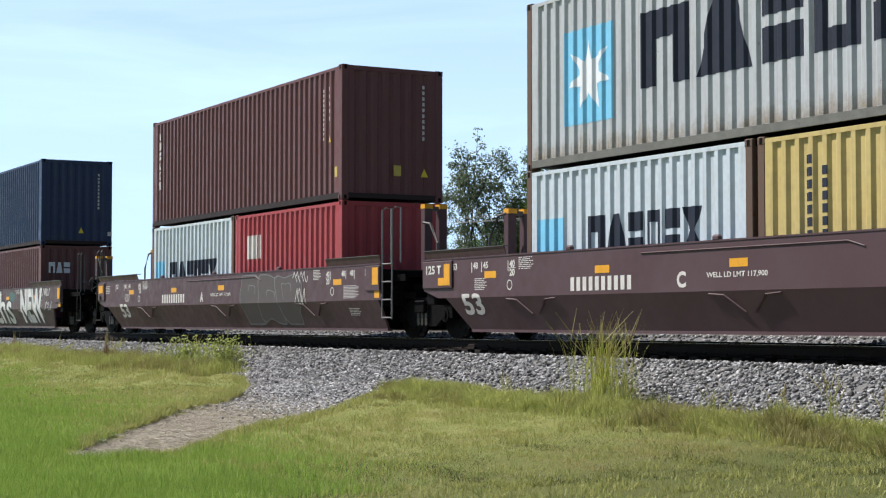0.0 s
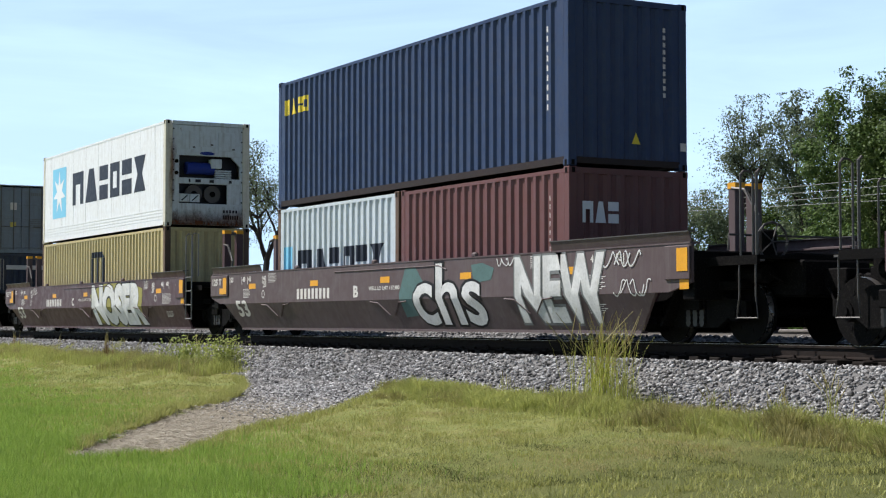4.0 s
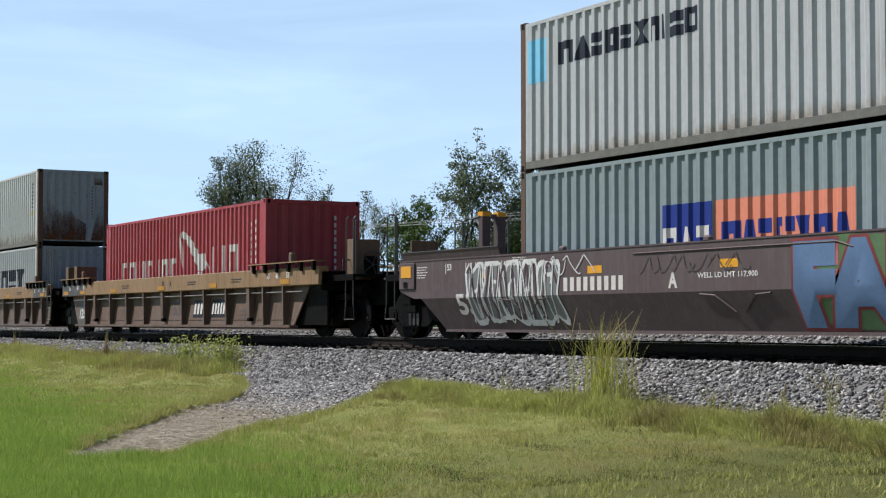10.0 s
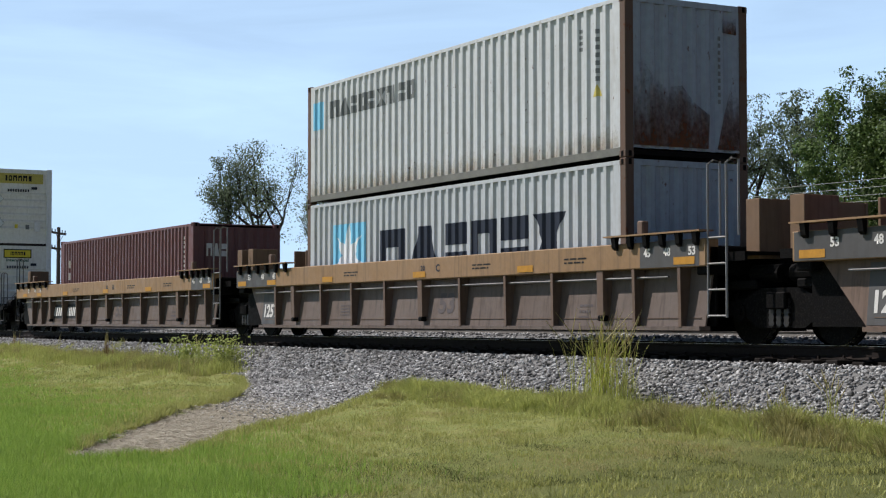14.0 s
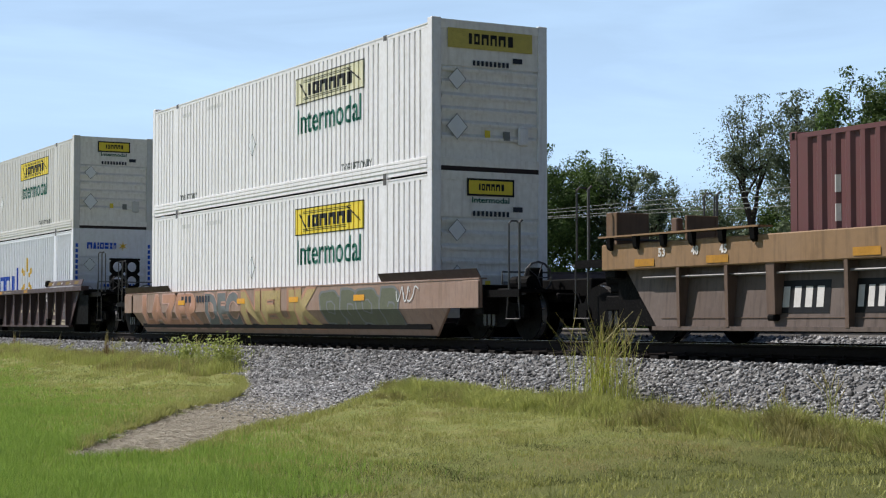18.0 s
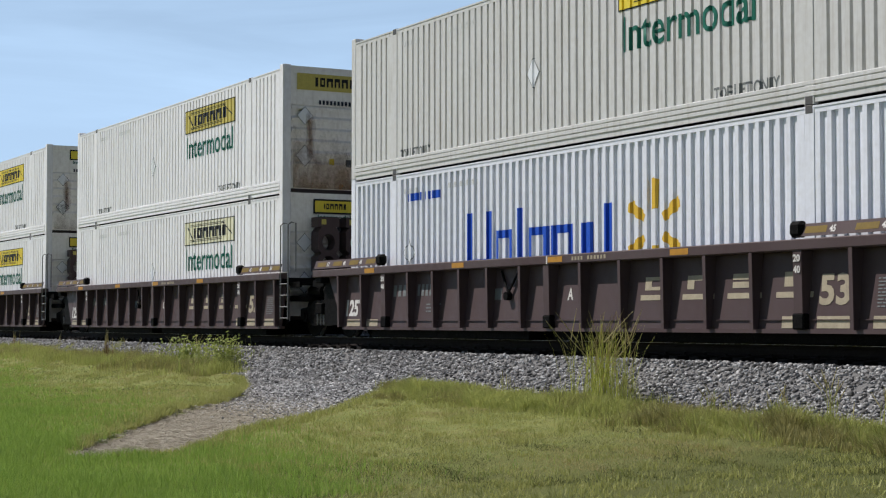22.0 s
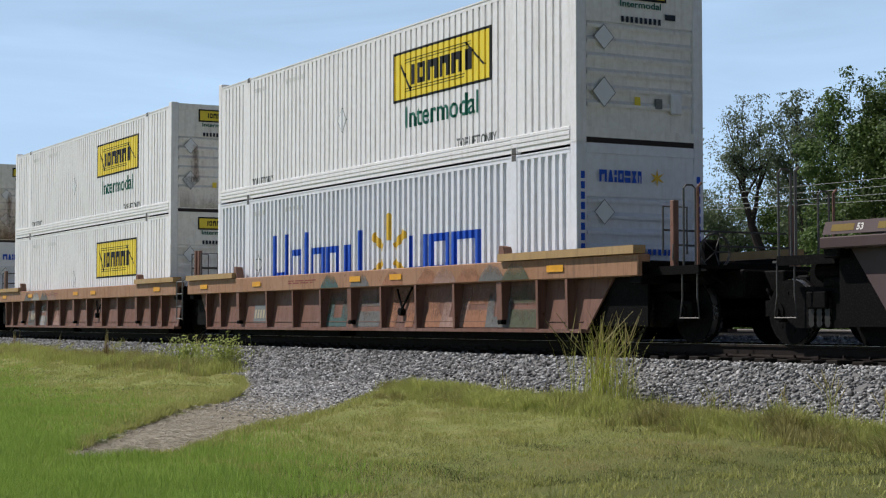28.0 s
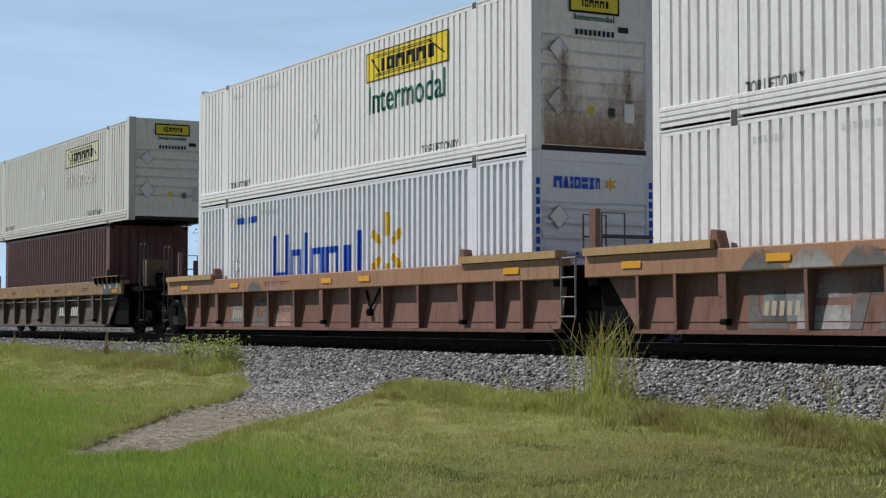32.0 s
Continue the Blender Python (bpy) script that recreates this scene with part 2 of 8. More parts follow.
M = {
    "maroon": paint("maroon_paint", (0.128, 0.050, 0.050), 0.42, 0.2, 0.14, 0.025),
    "red": paint("red_paint", (0.34, 0.030, 0.040), 0.45, 0.15, 0.25, 0.08),
    "red2": paint("crimson_paint", (0.36, 0.032, 0.042), 0.45, 0.2, 0.22, 0.08),
    "navy": paint("navy_paint", (0.012, 0.034, 0.098), 0.42, 0.1, 0.15, 0.05),
    "mustard": paint("mustard_paint", (0.52, 0.40, 0.13), 0.5, 0.4, 0.35, 0.15),
    "cream": paint("cream_paint", (0.50, 0.41, 0.19), 0.5, 0.42, 0.5, 0.15),
    "grey": paint("grey_paint", (0.435, 0.465, 0.485), 0.5, 0.5, 0.5, 0.12, (0.2, 0.165, 0.125)),
    "grey_rust": paint("rusty_grey_paint", (0.53, 0.555, 0.565), 0.5, 0.72, 0.4, 0.12, (0.2, 0.155, 0.11)),
    "pale": paint("pale_blue_grey_paint", (0.52, 0.595, 0.65), 0.5, 0.35, 0.4, 0.12, (0.2, 0.16, 0.12)),
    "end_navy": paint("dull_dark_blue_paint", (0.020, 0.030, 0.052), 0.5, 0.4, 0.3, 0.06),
    "husky_dust": paint("dusty_oxide_paint", (0.074, 0.047, 0.050), 0.55, 0.15, 0.7, 0.08, (0.135, 0.12, 0.113)),
    "slate": paint("slate_green_paint", (0.215, 0.275, 0.29), 0.5, 0.35, 0.35, 0.1),
    # end paints of grey boxes: darker and bluer, with the end's shade mixed in
    "end_blue": paint("worn_shaded_blue_end_paint", (0.30, 0.36, 0.42), 0.5, 0.75, 0.3, 0.1),
    "end_slate": paint("shaded_slate_end_paint", (0.17, 0.21, 0.25), 0.5, 0.3, 0.35, 0.08),
    "reefer": paint("white_reefer_paint", (0.74, 0.77, 0.79), 0.45, 0.55, 0.36, 0.06, (0.27, 0.23, 0.18)),
    # reefer end white, both soiled and toned down to its shaded look
    "reefer_end": paint("soiled_shaded_reefer_paint", (0.56, 0.62, 0.65), 0.5, 0.6, 0.6, 0.08, (0.16, 0.13, 0.09)),
    "reefer_post": paint("yellowed_reefer_post", (0.62, 0.60, 0.50), 0.5, 0.75, 0.6, 0.08, (0.24, 0.17, 0.09)),
    "pale_board": plain("sun_bleached_board", (0.66, 0.64, 0.46), 0.5, 0, 0.2, 3),
    "shelf": paint("tan_yellow_shelf_paint", (0.40, 0.255, 0.10), 0.55, 0.4, 0.5, 0.12, (0.12, 0.08, 0.05)),
    "white_dull": paint("dull_white_box_paint", (0.60, 0.60, 0.585), 0.5, 0.25, 0.45, 0.08, (0.28, 0.24, 0.19)),
    "white": paint("white_box_paint", (0.78, 0.778, 0.79), 0.45, 0.2, 0.34, 0.06, (0.30, 0.26, 0.21)),
    # end white is lighter than the side's, to brighten the face turned from the sun
    "white_end": paint("shade_lifted_white_end_paint", (0.84, 0.82, 0.775), 0.45, 0.35, 0.28, 0.08, (0.22, 0.16, 0.09)),
    "bluewhite": paint("bluish_white_box_paint", (0.73, 0.75, 0.81), 0.42, 0.15, 0.2, 0.06, (0.3, 0.28, 0.24)),
    "post": paint("rusty_post_paint", (0.105, 0.06, 0.04), 0.6, 0.95, 0.6, 0.05),
    "husky": paint("oxide_brown_paint", (0.070, 0.033, 0.039), 0.46, 0.12, 0.4, 0.06, (0.075, 0.057, 0.05)),
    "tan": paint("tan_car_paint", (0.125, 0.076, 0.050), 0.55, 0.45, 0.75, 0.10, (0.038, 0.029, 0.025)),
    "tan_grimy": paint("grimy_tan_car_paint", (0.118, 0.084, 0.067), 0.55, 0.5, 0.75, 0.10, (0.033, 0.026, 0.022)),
    # faded orange, darkened to deepen the shade that sill and ribs throw
    "orange": paint("faded_shaded_orange_paint", (0.165, 0.066, 0.037), 0.55, 0.85, 0.85, 0.16, (0.05, 0.032, 0.026)),
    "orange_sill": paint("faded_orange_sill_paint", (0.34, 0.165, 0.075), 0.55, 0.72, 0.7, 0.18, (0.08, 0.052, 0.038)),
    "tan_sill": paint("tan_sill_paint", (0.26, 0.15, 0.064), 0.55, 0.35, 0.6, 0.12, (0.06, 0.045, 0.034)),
    "bn": paint("dark_brown_car_paint", (0.056, 0.030, 0.031), 0.5, 0.25, 0.5, 0.08, (0.075, 0.056, 0.048)),
    "fec": paint("brown_orange_car_paint", (0.29, 0.17, 0.11), 0.5, 0.4, 0.55, 0.25, (0.10, 0.075, 0.055)),
    # blacker than grime alone: deepens the shade under and between the cars
    "under": plain("shade_black_grimy_steel", (0.004, 0.0037, 0.0037), 0.65, 0.0, 0.35),
    "steel": plain("worn_grey_steel", (0.085, 0.078, 0.072), 0.5, 0.3, 0.3),
    "pipe": plain("pale_worn_pipe", (0.19, 0.18, 0.175), 0.45, 0.2, 0.25),
    "end_grey": paint("dark_grey_patch_paint", (0.065, 0.062, 0.060), 0.5, 0.2, 0.4, 0.08, (0.04, 0.034, 0.03)),
    "brown_plate": paint("brown_plate_paint", (0.15, 0.085, 0.042), 0.55, 0.5, 0.5, 0.1, (0.05, 0.035, 0.025)),
    "spring": plain("greasy_spring_steel", (0.03, 0.027, 0.025), 0.45, 0.4, 0.3),
    "rail": plain("polished_rail_steel", (0.42, 0.40, 0.38), 0.28, 0.9, 0.1),
    # rust taken almost to black: carries the train's shade on the rail
    "railside": plain("shaded_rusty_rail_side", (0.016, 0.011, 0.009), 0.75, 0.0, 0.3),
    # dusty far rail, made pale so its side looks sunlit
    "sunlit_rail": plain("sunlit_rail_steel", (0.22, 0.205, 0.19), 0.5, 0.2, 0.2),
    "ochre_strip": plain("worn_amber_strip", (0.42, 0.21, 0.035), 0.5, 0, 0.3),
    "reflector": plain("yellow_reflector", (0.66, 0.32, 0.03), 0.4, 0, 0.2),
    "yellow": plain("yellow_paint", (0.72, 0.57, 0.06), 0.45, 0, 0.1),
    "dullyellow": plain("dull_yellow_paint", (0.50, 0.42, 0.11), 0.5, 0, 0.25),
    "chalk": plain("clean_white_paint", (0.72, 0.74, 0.76), 0.5, 0, 0.06),
    "ochre": plain("faded_ochre_paint", (0.17, 0.115, 0.026), 0.55, 0, 0.3),
    # sill paints: the shade on the low rails is in the colour, with some dirt
    "sill_shade_grime": plain("shaded_grimy_sill_paint", (0.15, 0.15, 0.135), 0.6, 0, 0.35, 5),
    "sill_shade_dark": plain("shaded_dark_sill_paint", (0.030, 0.022, 0.022), 0.6, 0, 0.35, 5),
    "cream_mark": plain("worn_cream_stencil_paint", (0.36, 0.31, 0.225), 0.55, 0, 0.3),
    "mark": plain("white_marking_paint", (0.58, 0.56, 0.53), 0.5, 0, 0.2),
    "dark": plain("dark_marking_paint", (0.025, 0.03, 0.045), 0.5, 0, 0.3),
    "black": plain("black_paint", (0.015, 0.015, 0.016), 0.5, 0, 0.3),
    "green": plain("deep_green_paint", (0.012, 0.11, 0.075), 0.5, 0, 0.15),
    "blue": plain("bright_blue_paint", (0.02, 0.085, 0.48), 0.45, 0, 0.12),
    "spark": plain("amber_paint", (0.66, 0.42, 0.05), 0.45, 0, 0.15),
    "sky": plain("pale_sky_blue_paint", (0.20, 0.52, 0.72), 0.5, 0, 0.12),
    "nedblue": plain("royal_blue_panel_paint", (0.02, 0.04, 0.22), 0.5, 0, 0.12),
    "nedorange": plain("coral_orange_panel_paint", (0.64, 0.23, 0.15), 0.5, 0, 0.12),
    "tag_white": plain("white_spray_paint", (0.56, 0.57, 0.56), 0.6, 0, 0.3, 5),
    "tag_blue": plain("blue_spray_paint", (0.11, 0.18, 0.31), 0.6, 0, 0.2, 5),
    "tag_green": plain("green_spray_paint", (0.09, 0.16, 0.08), 0.6, 0, 0.3, 5),
    "tag_teal": plain("teal_spray_paint", (0.085, 0.15, 0.145), 0.6, 0, 0.3, 5),
    "tag_olive": plain("olive_spray_paint", (0.28, 0.26, 0.08), 0.6, 0, 0.3, 5),
    "tag_pink": plain("dusty_pink_spray_paint", (0.48, 0.30, 0.25), 0.6, 0, 0.3, 5),
    "tag_grey": plain("grey_spray_paint", (0.16, 0.17, 0.17), 0.6, 0, 0.3, 5),
    "tag_faint": plain("worn_thin_grey_spray", (0.10, 0.085, 0.085), 0.6, 0, 0.4, 5),
    "tag_coral": plain("faded_coral_spray_paint", (0.42, 0.23, 0.155), 0.6, 0, 0.3, 5),
    "tag_sand": plain("faded_sand_spray_paint", (0.40, 0.31, 0.15), 0.6, 0, 0.3, 5),
    "tag_moss": plain("mossy_grey_spray_paint", (0.12, 0.13, 0.09), 0.6, 0, 0.35, 5),
    "tag_red": plain("red_brown_spray_paint", (0.20, 0.05, 0.05), 0.6, 0, 0.3, 5),
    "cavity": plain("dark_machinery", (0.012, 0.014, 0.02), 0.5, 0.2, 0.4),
    # wood darkened so the ties merge into the shade beneath the cars
    "tie": plain("shaded_creosoted_wood", (0.016, 0.013, 0.011), 0.85, 0, 0.35, 5, 0.5),
    "bark": plain("tree_bark", (0.045, 0.036, 0.03), 0.9, 0, 0.3, 6, 0.6),
    "pole": plain("weathered_pole_wood", (0.13, 0.105, 0.085), 0.85, 0, 0.25, 6, 0.4),
    "wire": plain("bright_wire", (0.20, 0.215, 0.20), 0.45, 0.3, 0.1),
}


def foliage(name, lo, hi, trans=0.3, rough=0.6):
    """Leaf or blade: colour by piece, light let through from behind."""
    n = Nodes(name)
    geo = n.t.nodes.new("ShaderNodeNewGeometry")
    c = n.mix(geo.outputs["Random Per Island"], lo, hi)
    c = n.mix(n.ramp(n.noise(0.35, 4, space="Object"), 0.35, 0.7, 0, 0.45), c, tuple(0.5 * (a + b) * 0.8 for a, b in zip(lo, hi)))
    n.put(n.b.inputs["Base Color"], c)
    n.b.inputs["Roughness"].default_value = rough
    n.b.inputs["Specular IOR Level"].default_value = 0.25
    tr, mx = n.t.nodes.new("ShaderNodeBsdfTranslucent"), n.t.nodes.new("ShaderNodeMixShader")
    n.put(tr.inputs[0], c)
    mx.inputs[0].default_value = trans
    out = n.t.nodes["Material Output"]
    n.t.links.new(n.b.outputs[0], mx.inputs[1])
    n.t.links.new(tr.outputs[0], mx.inputs[2])
    n.t.links.new(mx.outputs[0], out.inputs[0])
    return n.m


def ground_material():
    """Soil under the turf, gravel and straw where the track's path mask lies."""
    n = Nodes("turf_and_gravel")
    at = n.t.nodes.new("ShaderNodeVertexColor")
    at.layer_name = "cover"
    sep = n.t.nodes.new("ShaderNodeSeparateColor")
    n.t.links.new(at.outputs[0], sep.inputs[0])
    turf = n.mix(n.noise(0.5, 5), (0.20, 0.23, 0.06), (0.28, 0.27, 0.10))
    turf = n.mix(n.ramp(n.noise(2.2, 4, 0.6), 0.4, 0.65, 0, 0.7), turf, (0.19, 0.24, 0.07))
    turf = n.mix(n.ramp(n.noise(14, 4), 0.45, 0.7, 0, 0.55), turf, (0.085, 0.07, 0.035))
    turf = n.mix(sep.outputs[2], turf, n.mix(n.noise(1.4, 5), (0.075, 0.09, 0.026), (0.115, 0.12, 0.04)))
    straw = n.mix(n.noise(30, 5, 0.7, (1, 0.35, 1)), (0.10, 0.085, 0.065), (0.46, 0.42, 0.345))
    # gravel bed darkened so the gaps between loose stones look shaded
    stone = n.mix(n.noise(16, 5, 0.7), (0.05, 0.049, 0.048), (0.27, 0.265, 0.26))
    edge = n.math("ADD", sep.outputs[0], n.ramp(n.noise(5, 5, 0.7), 0.2, 0.8, -0.3, 0.3))
    edge2 = n.math("ADD", sep.outputs[1], n.ramp(n.noise(6, 5, 0.7), 0.2, 0.8, -0.3, 0.3))
    c = n.mix(n.ramp(edge, 0.42, 0.58), turf, straw)
    c = n.mix(n.ramp(edge2, 0.42, 0.58), c, stone)
    n.bump(n.noise(22, 5, 0.7), 0.7, 0.04)
    return n.done(c, 0.9)


def stone_material(name, pale):
    n = Nodes(name)
    geo = n.t.nodes.new("ShaderNodeNewGeometry")
    r = n.t.nodes.new("ShaderNodeValToRGB")
    e = r.color_ramp.elements
    e[0].color, e[1].color = (0.05 * pale, 0.049 * pale, 0.049 * pale, 1), (min(0.8, 0.56 * pale), min(0.8, 0.555 * pale), min(0.8, 0.55 * pale), 1)
    mid = e.new(0.45)
    mid.color = (0.215 * pale, 0.212 * pale, 0.21 * pale, 1)
    n.t.links.new(geo.outputs["Random Per Island"], r.inputs[0])
    c = n.mix(n.ramp(n.noise(45, 4, 0.7), 0.4, 0.7, 0, 0.4), r.outputs[0], (0.12, 0.11, 0.10))
    n.bump(n.noise(90, 3), 0.3, 0.01)
    return n.done(c, 0.85)


M["ground"], M["stone"], M["dusty_stone"] = ground_material(), stone_material("crushed_granite", 1.0), stone_material("dusty_gravel", 1.35)
M["grass"] = foliage("lawn_grass", (0.31, 0.335, 0.10), (0.46, 0.45, 0.165), 0.4)
M["dry_grass"] = foliage("dry_lawn_grass", (0.38, 0.33, 0.14), (0.48, 0.42, 0.20), 0.4)
M["fresh_grass"] = foliage("fresh_green_grass", (0.19, 0.32, 0.05), (0.36, 0.475, 0.115), 0.45)
M["tuft_grass"] = foliage("yellow_green_tuft_grass", (0.27, 0.32, 0.08), (0.50, 0.50, 0.175), 0.5)
M["olive_tuft"] = foliage("olive_brown_tuft_grass", (0.19, 0.185, 0.062), (0.40, 0.365, 0.15), 0.42)
M["reed"] = foliage("pale_reed", (0.32, 0.37, 0.06), (0.56, 0.55, 0.15), 0.45)
M["leaf"] = foliage("tree_leaf", (0.045, 0.088, 0.021), (0.135, 0.205, 0.053), 0.32)
M["leaf_grey"] = foliage("grey_green_leaf", (0.072, 0.104, 0.056), (0.195, 0.24, 0.135), 0.35)
M["leaf_dark"] = foliage("dark_leaf", (0.034, 0.06, 0.014), (0.10, 0.15, 0.034), 0.28)
M["weed_leaf"] = foliage("weed_leaf", (0.20, 0.25, 0.06), (0.42, 0.45, 0.14), 0.4)
M["sorrel"] = foliage("brown_seed_stalk", (0.14, 0.07, 0.03), (0.26, 0.15, 0.07), 0.2)
M["straw"] = foliage("dry_straw", (0.22, 0.19, 0.145), (0.60, 0.555, 0.45), 0.2)


def stain_material(name, color, cover, most, from_below):
    """Stain that thins out in ragged runs over the paint beneath; soft at its rim, or thickest at its foot."""
    n = Nodes(name)
    sep = n.t.nodes.new("ShaderNodeSeparateXYZ")
    n.t.links.new(n.co.outputs["Generated"], sep.inputs[0])
    if from_below:
        fall = n.ramp(sep.outputs[2], 0.0, 1.0, 1.0, 0.0)
    else:
        u, v = (n.math("ABSOLUTE", n.ramp(sep.outputs[k], 0, 1, -1, 1)) for k in (1, 2))
        fall = n.math("MULTIPLY", n.ramp(u, 0.1, 1.0, 1, 0), n.ramp(v, 0.5, 1.0, 1, 0))
    stretch = (1.3, 1.3, 0.6) if from_below else (2.0, 2.0, 0.4)
    runs = n.math("ADD", n.noise(2.6 if from_below else 3.5, 7, 0.72, stretch), n.ramp(n.noise(14, 4, 0.6), 0.3, 0.7, -0.08, 0.08))
    a = n.ramp(n.math("ADD", runs, n.ramp(fall, 0, 1, -0.45, 0.1)), 0.48 - cover, 1.0 - cover, 0, most)
    n.put(n.b.inputs["Alpha"], a)
    return n.done(n.mix(n.noise(9, 4), color, tuple(c * 0.45 for c in color)), 0.8)


# sheen nearly removed too, to hold these parts in painted shade
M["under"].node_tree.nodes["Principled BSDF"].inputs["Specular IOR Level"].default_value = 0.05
M["rust_heavy"] = stain_material("heavy_rust", (0.15, 0.06, 0.028), 0.36, 0.95, True)
M["rust_foot"] = stain_material("rust_creeping_up", (0.36, 0.19, 0.075), 0.27, 0.72, True)
M["rust_stain"] = stain_material("rust_stain", (0.27, 0.115, 0.045), 0.22, 0.8, False)
M["grime_stain"] = stain_material("grime_stain", (0.42, 0.28, 0.13), 0.2, 0.55, True)
for k_, c_ in (("teal", (0.10, 0.17, 0.165)), ("grey", (0.20, 0.205, 0.20)), ("coral", (0.42, 0.21, 0.13)), ("pink", (0.44, 0.29, 0.24)), ("moss", (0.13, 0.145, 0.10)), ("white", (0.45, 0.45, 0.43))):
    M["worn_" + k_] = stain_material("worn_%s_spray" % k_, c_, 0.50, 0.9, True)
M["dull_grass"] = foliage("dull_olive_grass", (0.052, 0.066, 0.016), (0.09, 0.10, 0.03), 0.4)

# ---- mesh helpers -----------------------------------------------------
MESHES = {}
FINE = ("code_strip", "stencil_data", "car_number", "load_limit", "leafage", "seed_tuft", "stalk_tuft", "crown")   # too small to pick apart


def part(name, bm, material, parent, label="", m=None):
    """Links a bmesh (or a mesh made before) as one mesh object under a thing or part."""
    if isinstance(bm, bmesh.types.BMesh):
        me = bpy.data.meshes.new(name)
        bm.to_mesh(me)
        bm.free()
    else:
        me = bm
    if not me.materials:
        me.materials.append(M[material] if isinstance(material, str) else material)
    ob = new(name, me)
    ob.parent = parent
    if m is not None:
        ob.matrix_basis = m
    if label:
        ob["label"] = label
    if name in FINE:
        ob["kind"] = "stuff"
    return ob


def shared(key, build, material):
    """One mesh for alike parts."""
    if key not in MESHES:
        bm = build()
        me = bpy.data.meshes.new(str(key[0]))
        bm.to_mesh(me)
        bm.free()
        me.materials.append(M[material])
        MESHES[key] = me
    return MESHES[key]


def thing(name, label, category, group="", kind=""):
    ob = new(name)
    ob.empty_display_size = 0.2
    return tagged(ob, label, category, group, kind)


def box(bm, x0, x1, y0, y1, z0, z1, bevel=0.0):
    vs = [bm.verts.new((x, y, z)) for x in (x0, x1) for y in (y0, y1) for z in (z0, z1)]
    fs = [bm.faces.new([vs[i] for i in f]) for f in ((0, 1, 3, 2), (4, 6, 7, 5), (0, 4, 5, 1), (2, 3, 7, 6), (0, 2, 6, 4), (1, 5, 7, 3))]
    if bevel:
        bmesh.ops.bevel(bm, geom=list({e for f in fs for e in f.edges}), offset=bevel, segments=1, affect="EDGES")
    return bm


def boxes(*rows, bevel=0.0):
    bm = bmesh.new()
    for r in rows:
        box(bm, *r, bevel=bevel)
    return bm


def prism(bm, poly, axis, a, b):
    """A polygon, given in the two other axes in order, drawn out along an axis from a to b."""
    def at(p, s):
        return {"x": (s, p[0], p[1]), "y": (p[0], s, p[1]), "z": (p[0], p[1], s)}[axis]
    lo, hi = [bm.verts.new(at(p, a)) for p in poly], [bm.verts.new(at(p, b)) for p in poly]
    n = len(poly)
    bm.faces.new(lo[::-1])
    bm.faces.new(hi)
    for i in range(n):
        bm.faces.new((lo[i], lo[(i + 1) % n], hi[(i + 1) % n], hi[i]))
    bmesh.ops.recalc_face_normals(bm, faces=bm.faces[:])
    return bm


def tube(bm, pts, r, n=6, taper=None):
    """A round bar through points."""
    pts = [Vector(p) for p in pts]
    rings = []
    for i, p in enumerate(pts):
        d = (pts[min(i + 1, len(pts) - 1)] - pts[max(i - 1, 0)]).normalized()
        a = d.orthogonal().normalized() if abs(d.z) > 0.9 else d.cross(Vector((0, 0, 1))).normalized()
        b = d.cross(a).normalized()
        rr = r if taper is None else r + (taper - r) * i / max(1, len(pts) - 1)
        rings.append([bm.verts.new(p + rr * (math.cos(6.2832 * k / n) * a + math.sin(6.2832 * k / n) * b)) for k in range(n)])
    for u, v in zip(rings, rings[1:]):
        for k in range(n):
            bm.faces.new((u[k], u[(k + 1) % n], v[(k + 1) % n], v[k]))
    bm.faces.new(rings[0][::-1])
    bm.faces.new(rings[-1])
    return bm


def disc(bm, c, axis, r0, a, b, n=20):
    """A solid round along an axis, centred at c, from a to b along it."""
    poly = [(math.cos(6.2832 * k / n) * r0, math.sin(6.2832 * k / n) * r0) for k in range(n)]
    if axis == "y":
        return prism(bm, [(c[0] + p, c[2] + q) for p, q in poly], "y", c[1] + a, c[1] + b)
    return prism(bm, [(c[1] + p, c[2] + q) for p, q in poly], "x", c[0] + a, c[0] + b)


def lettering(body, size, bold=0.0):
    """Flat letters in the x-z plane, first letter at x = 0, read from -y."""
    cu = bpy.data.curves.new("letters", "FONT")
    cu.body, cu.size, cu.offset, cu.resolution_u = body, size, bold, 3
    ob = bpy.data.objects.new("letters", cu)
    me = bpy.data.meshes.new_from_object(ob)
    bm = bmesh.new()
    bm.from_mesh(me)
    bpy.data.objects.remove(ob)
    bpy.data.meshes.remove(me)
    bpy.data.curves.remove(cu)
    for v in bm.verts:
        v.co = Vector((v.co.x, 0, v.co.y))
    return bm


def fit_box(bm, x0, x1, z0, z1):
    """Scales a flat shape to fill a rectangle."""
    xs, zs = [v.co.x for v in bm.verts], [v.co.z for v in bm.verts]
    for v in bm.verts:
        v.co.x = x0 + (v.co.x - min(xs)) * (x1 - x0) / (max(xs) - min(xs))
        v.co.z = z0 + (v.co.z - min(zs)) * (z1 - z0) / (max(zs) - min(zs))
    return bm


def flat(*polys):
    """Flat polygons in the x-z plane that face -y."""
    bm = bmesh.new()
    for p in polys:
        area = sum(p[i][0] * p[(i + 1) % len(p)][1] - p[(i + 1) % len(p)][0] * p[i][1] for i in range(len(p)))
        bm.faces.new([bm.verts.new((x, 0, z)) for x, z in (p if area > 0 else p[::-1])])
    bmesh.ops.remove_doubles(bm, verts=bm.verts[:], dist=0.0005)
    return bm


def rect(x0, x1, z0, z1):
    return [(x0, z0), (x1, z0), (x1, z1), (x0, z1)]


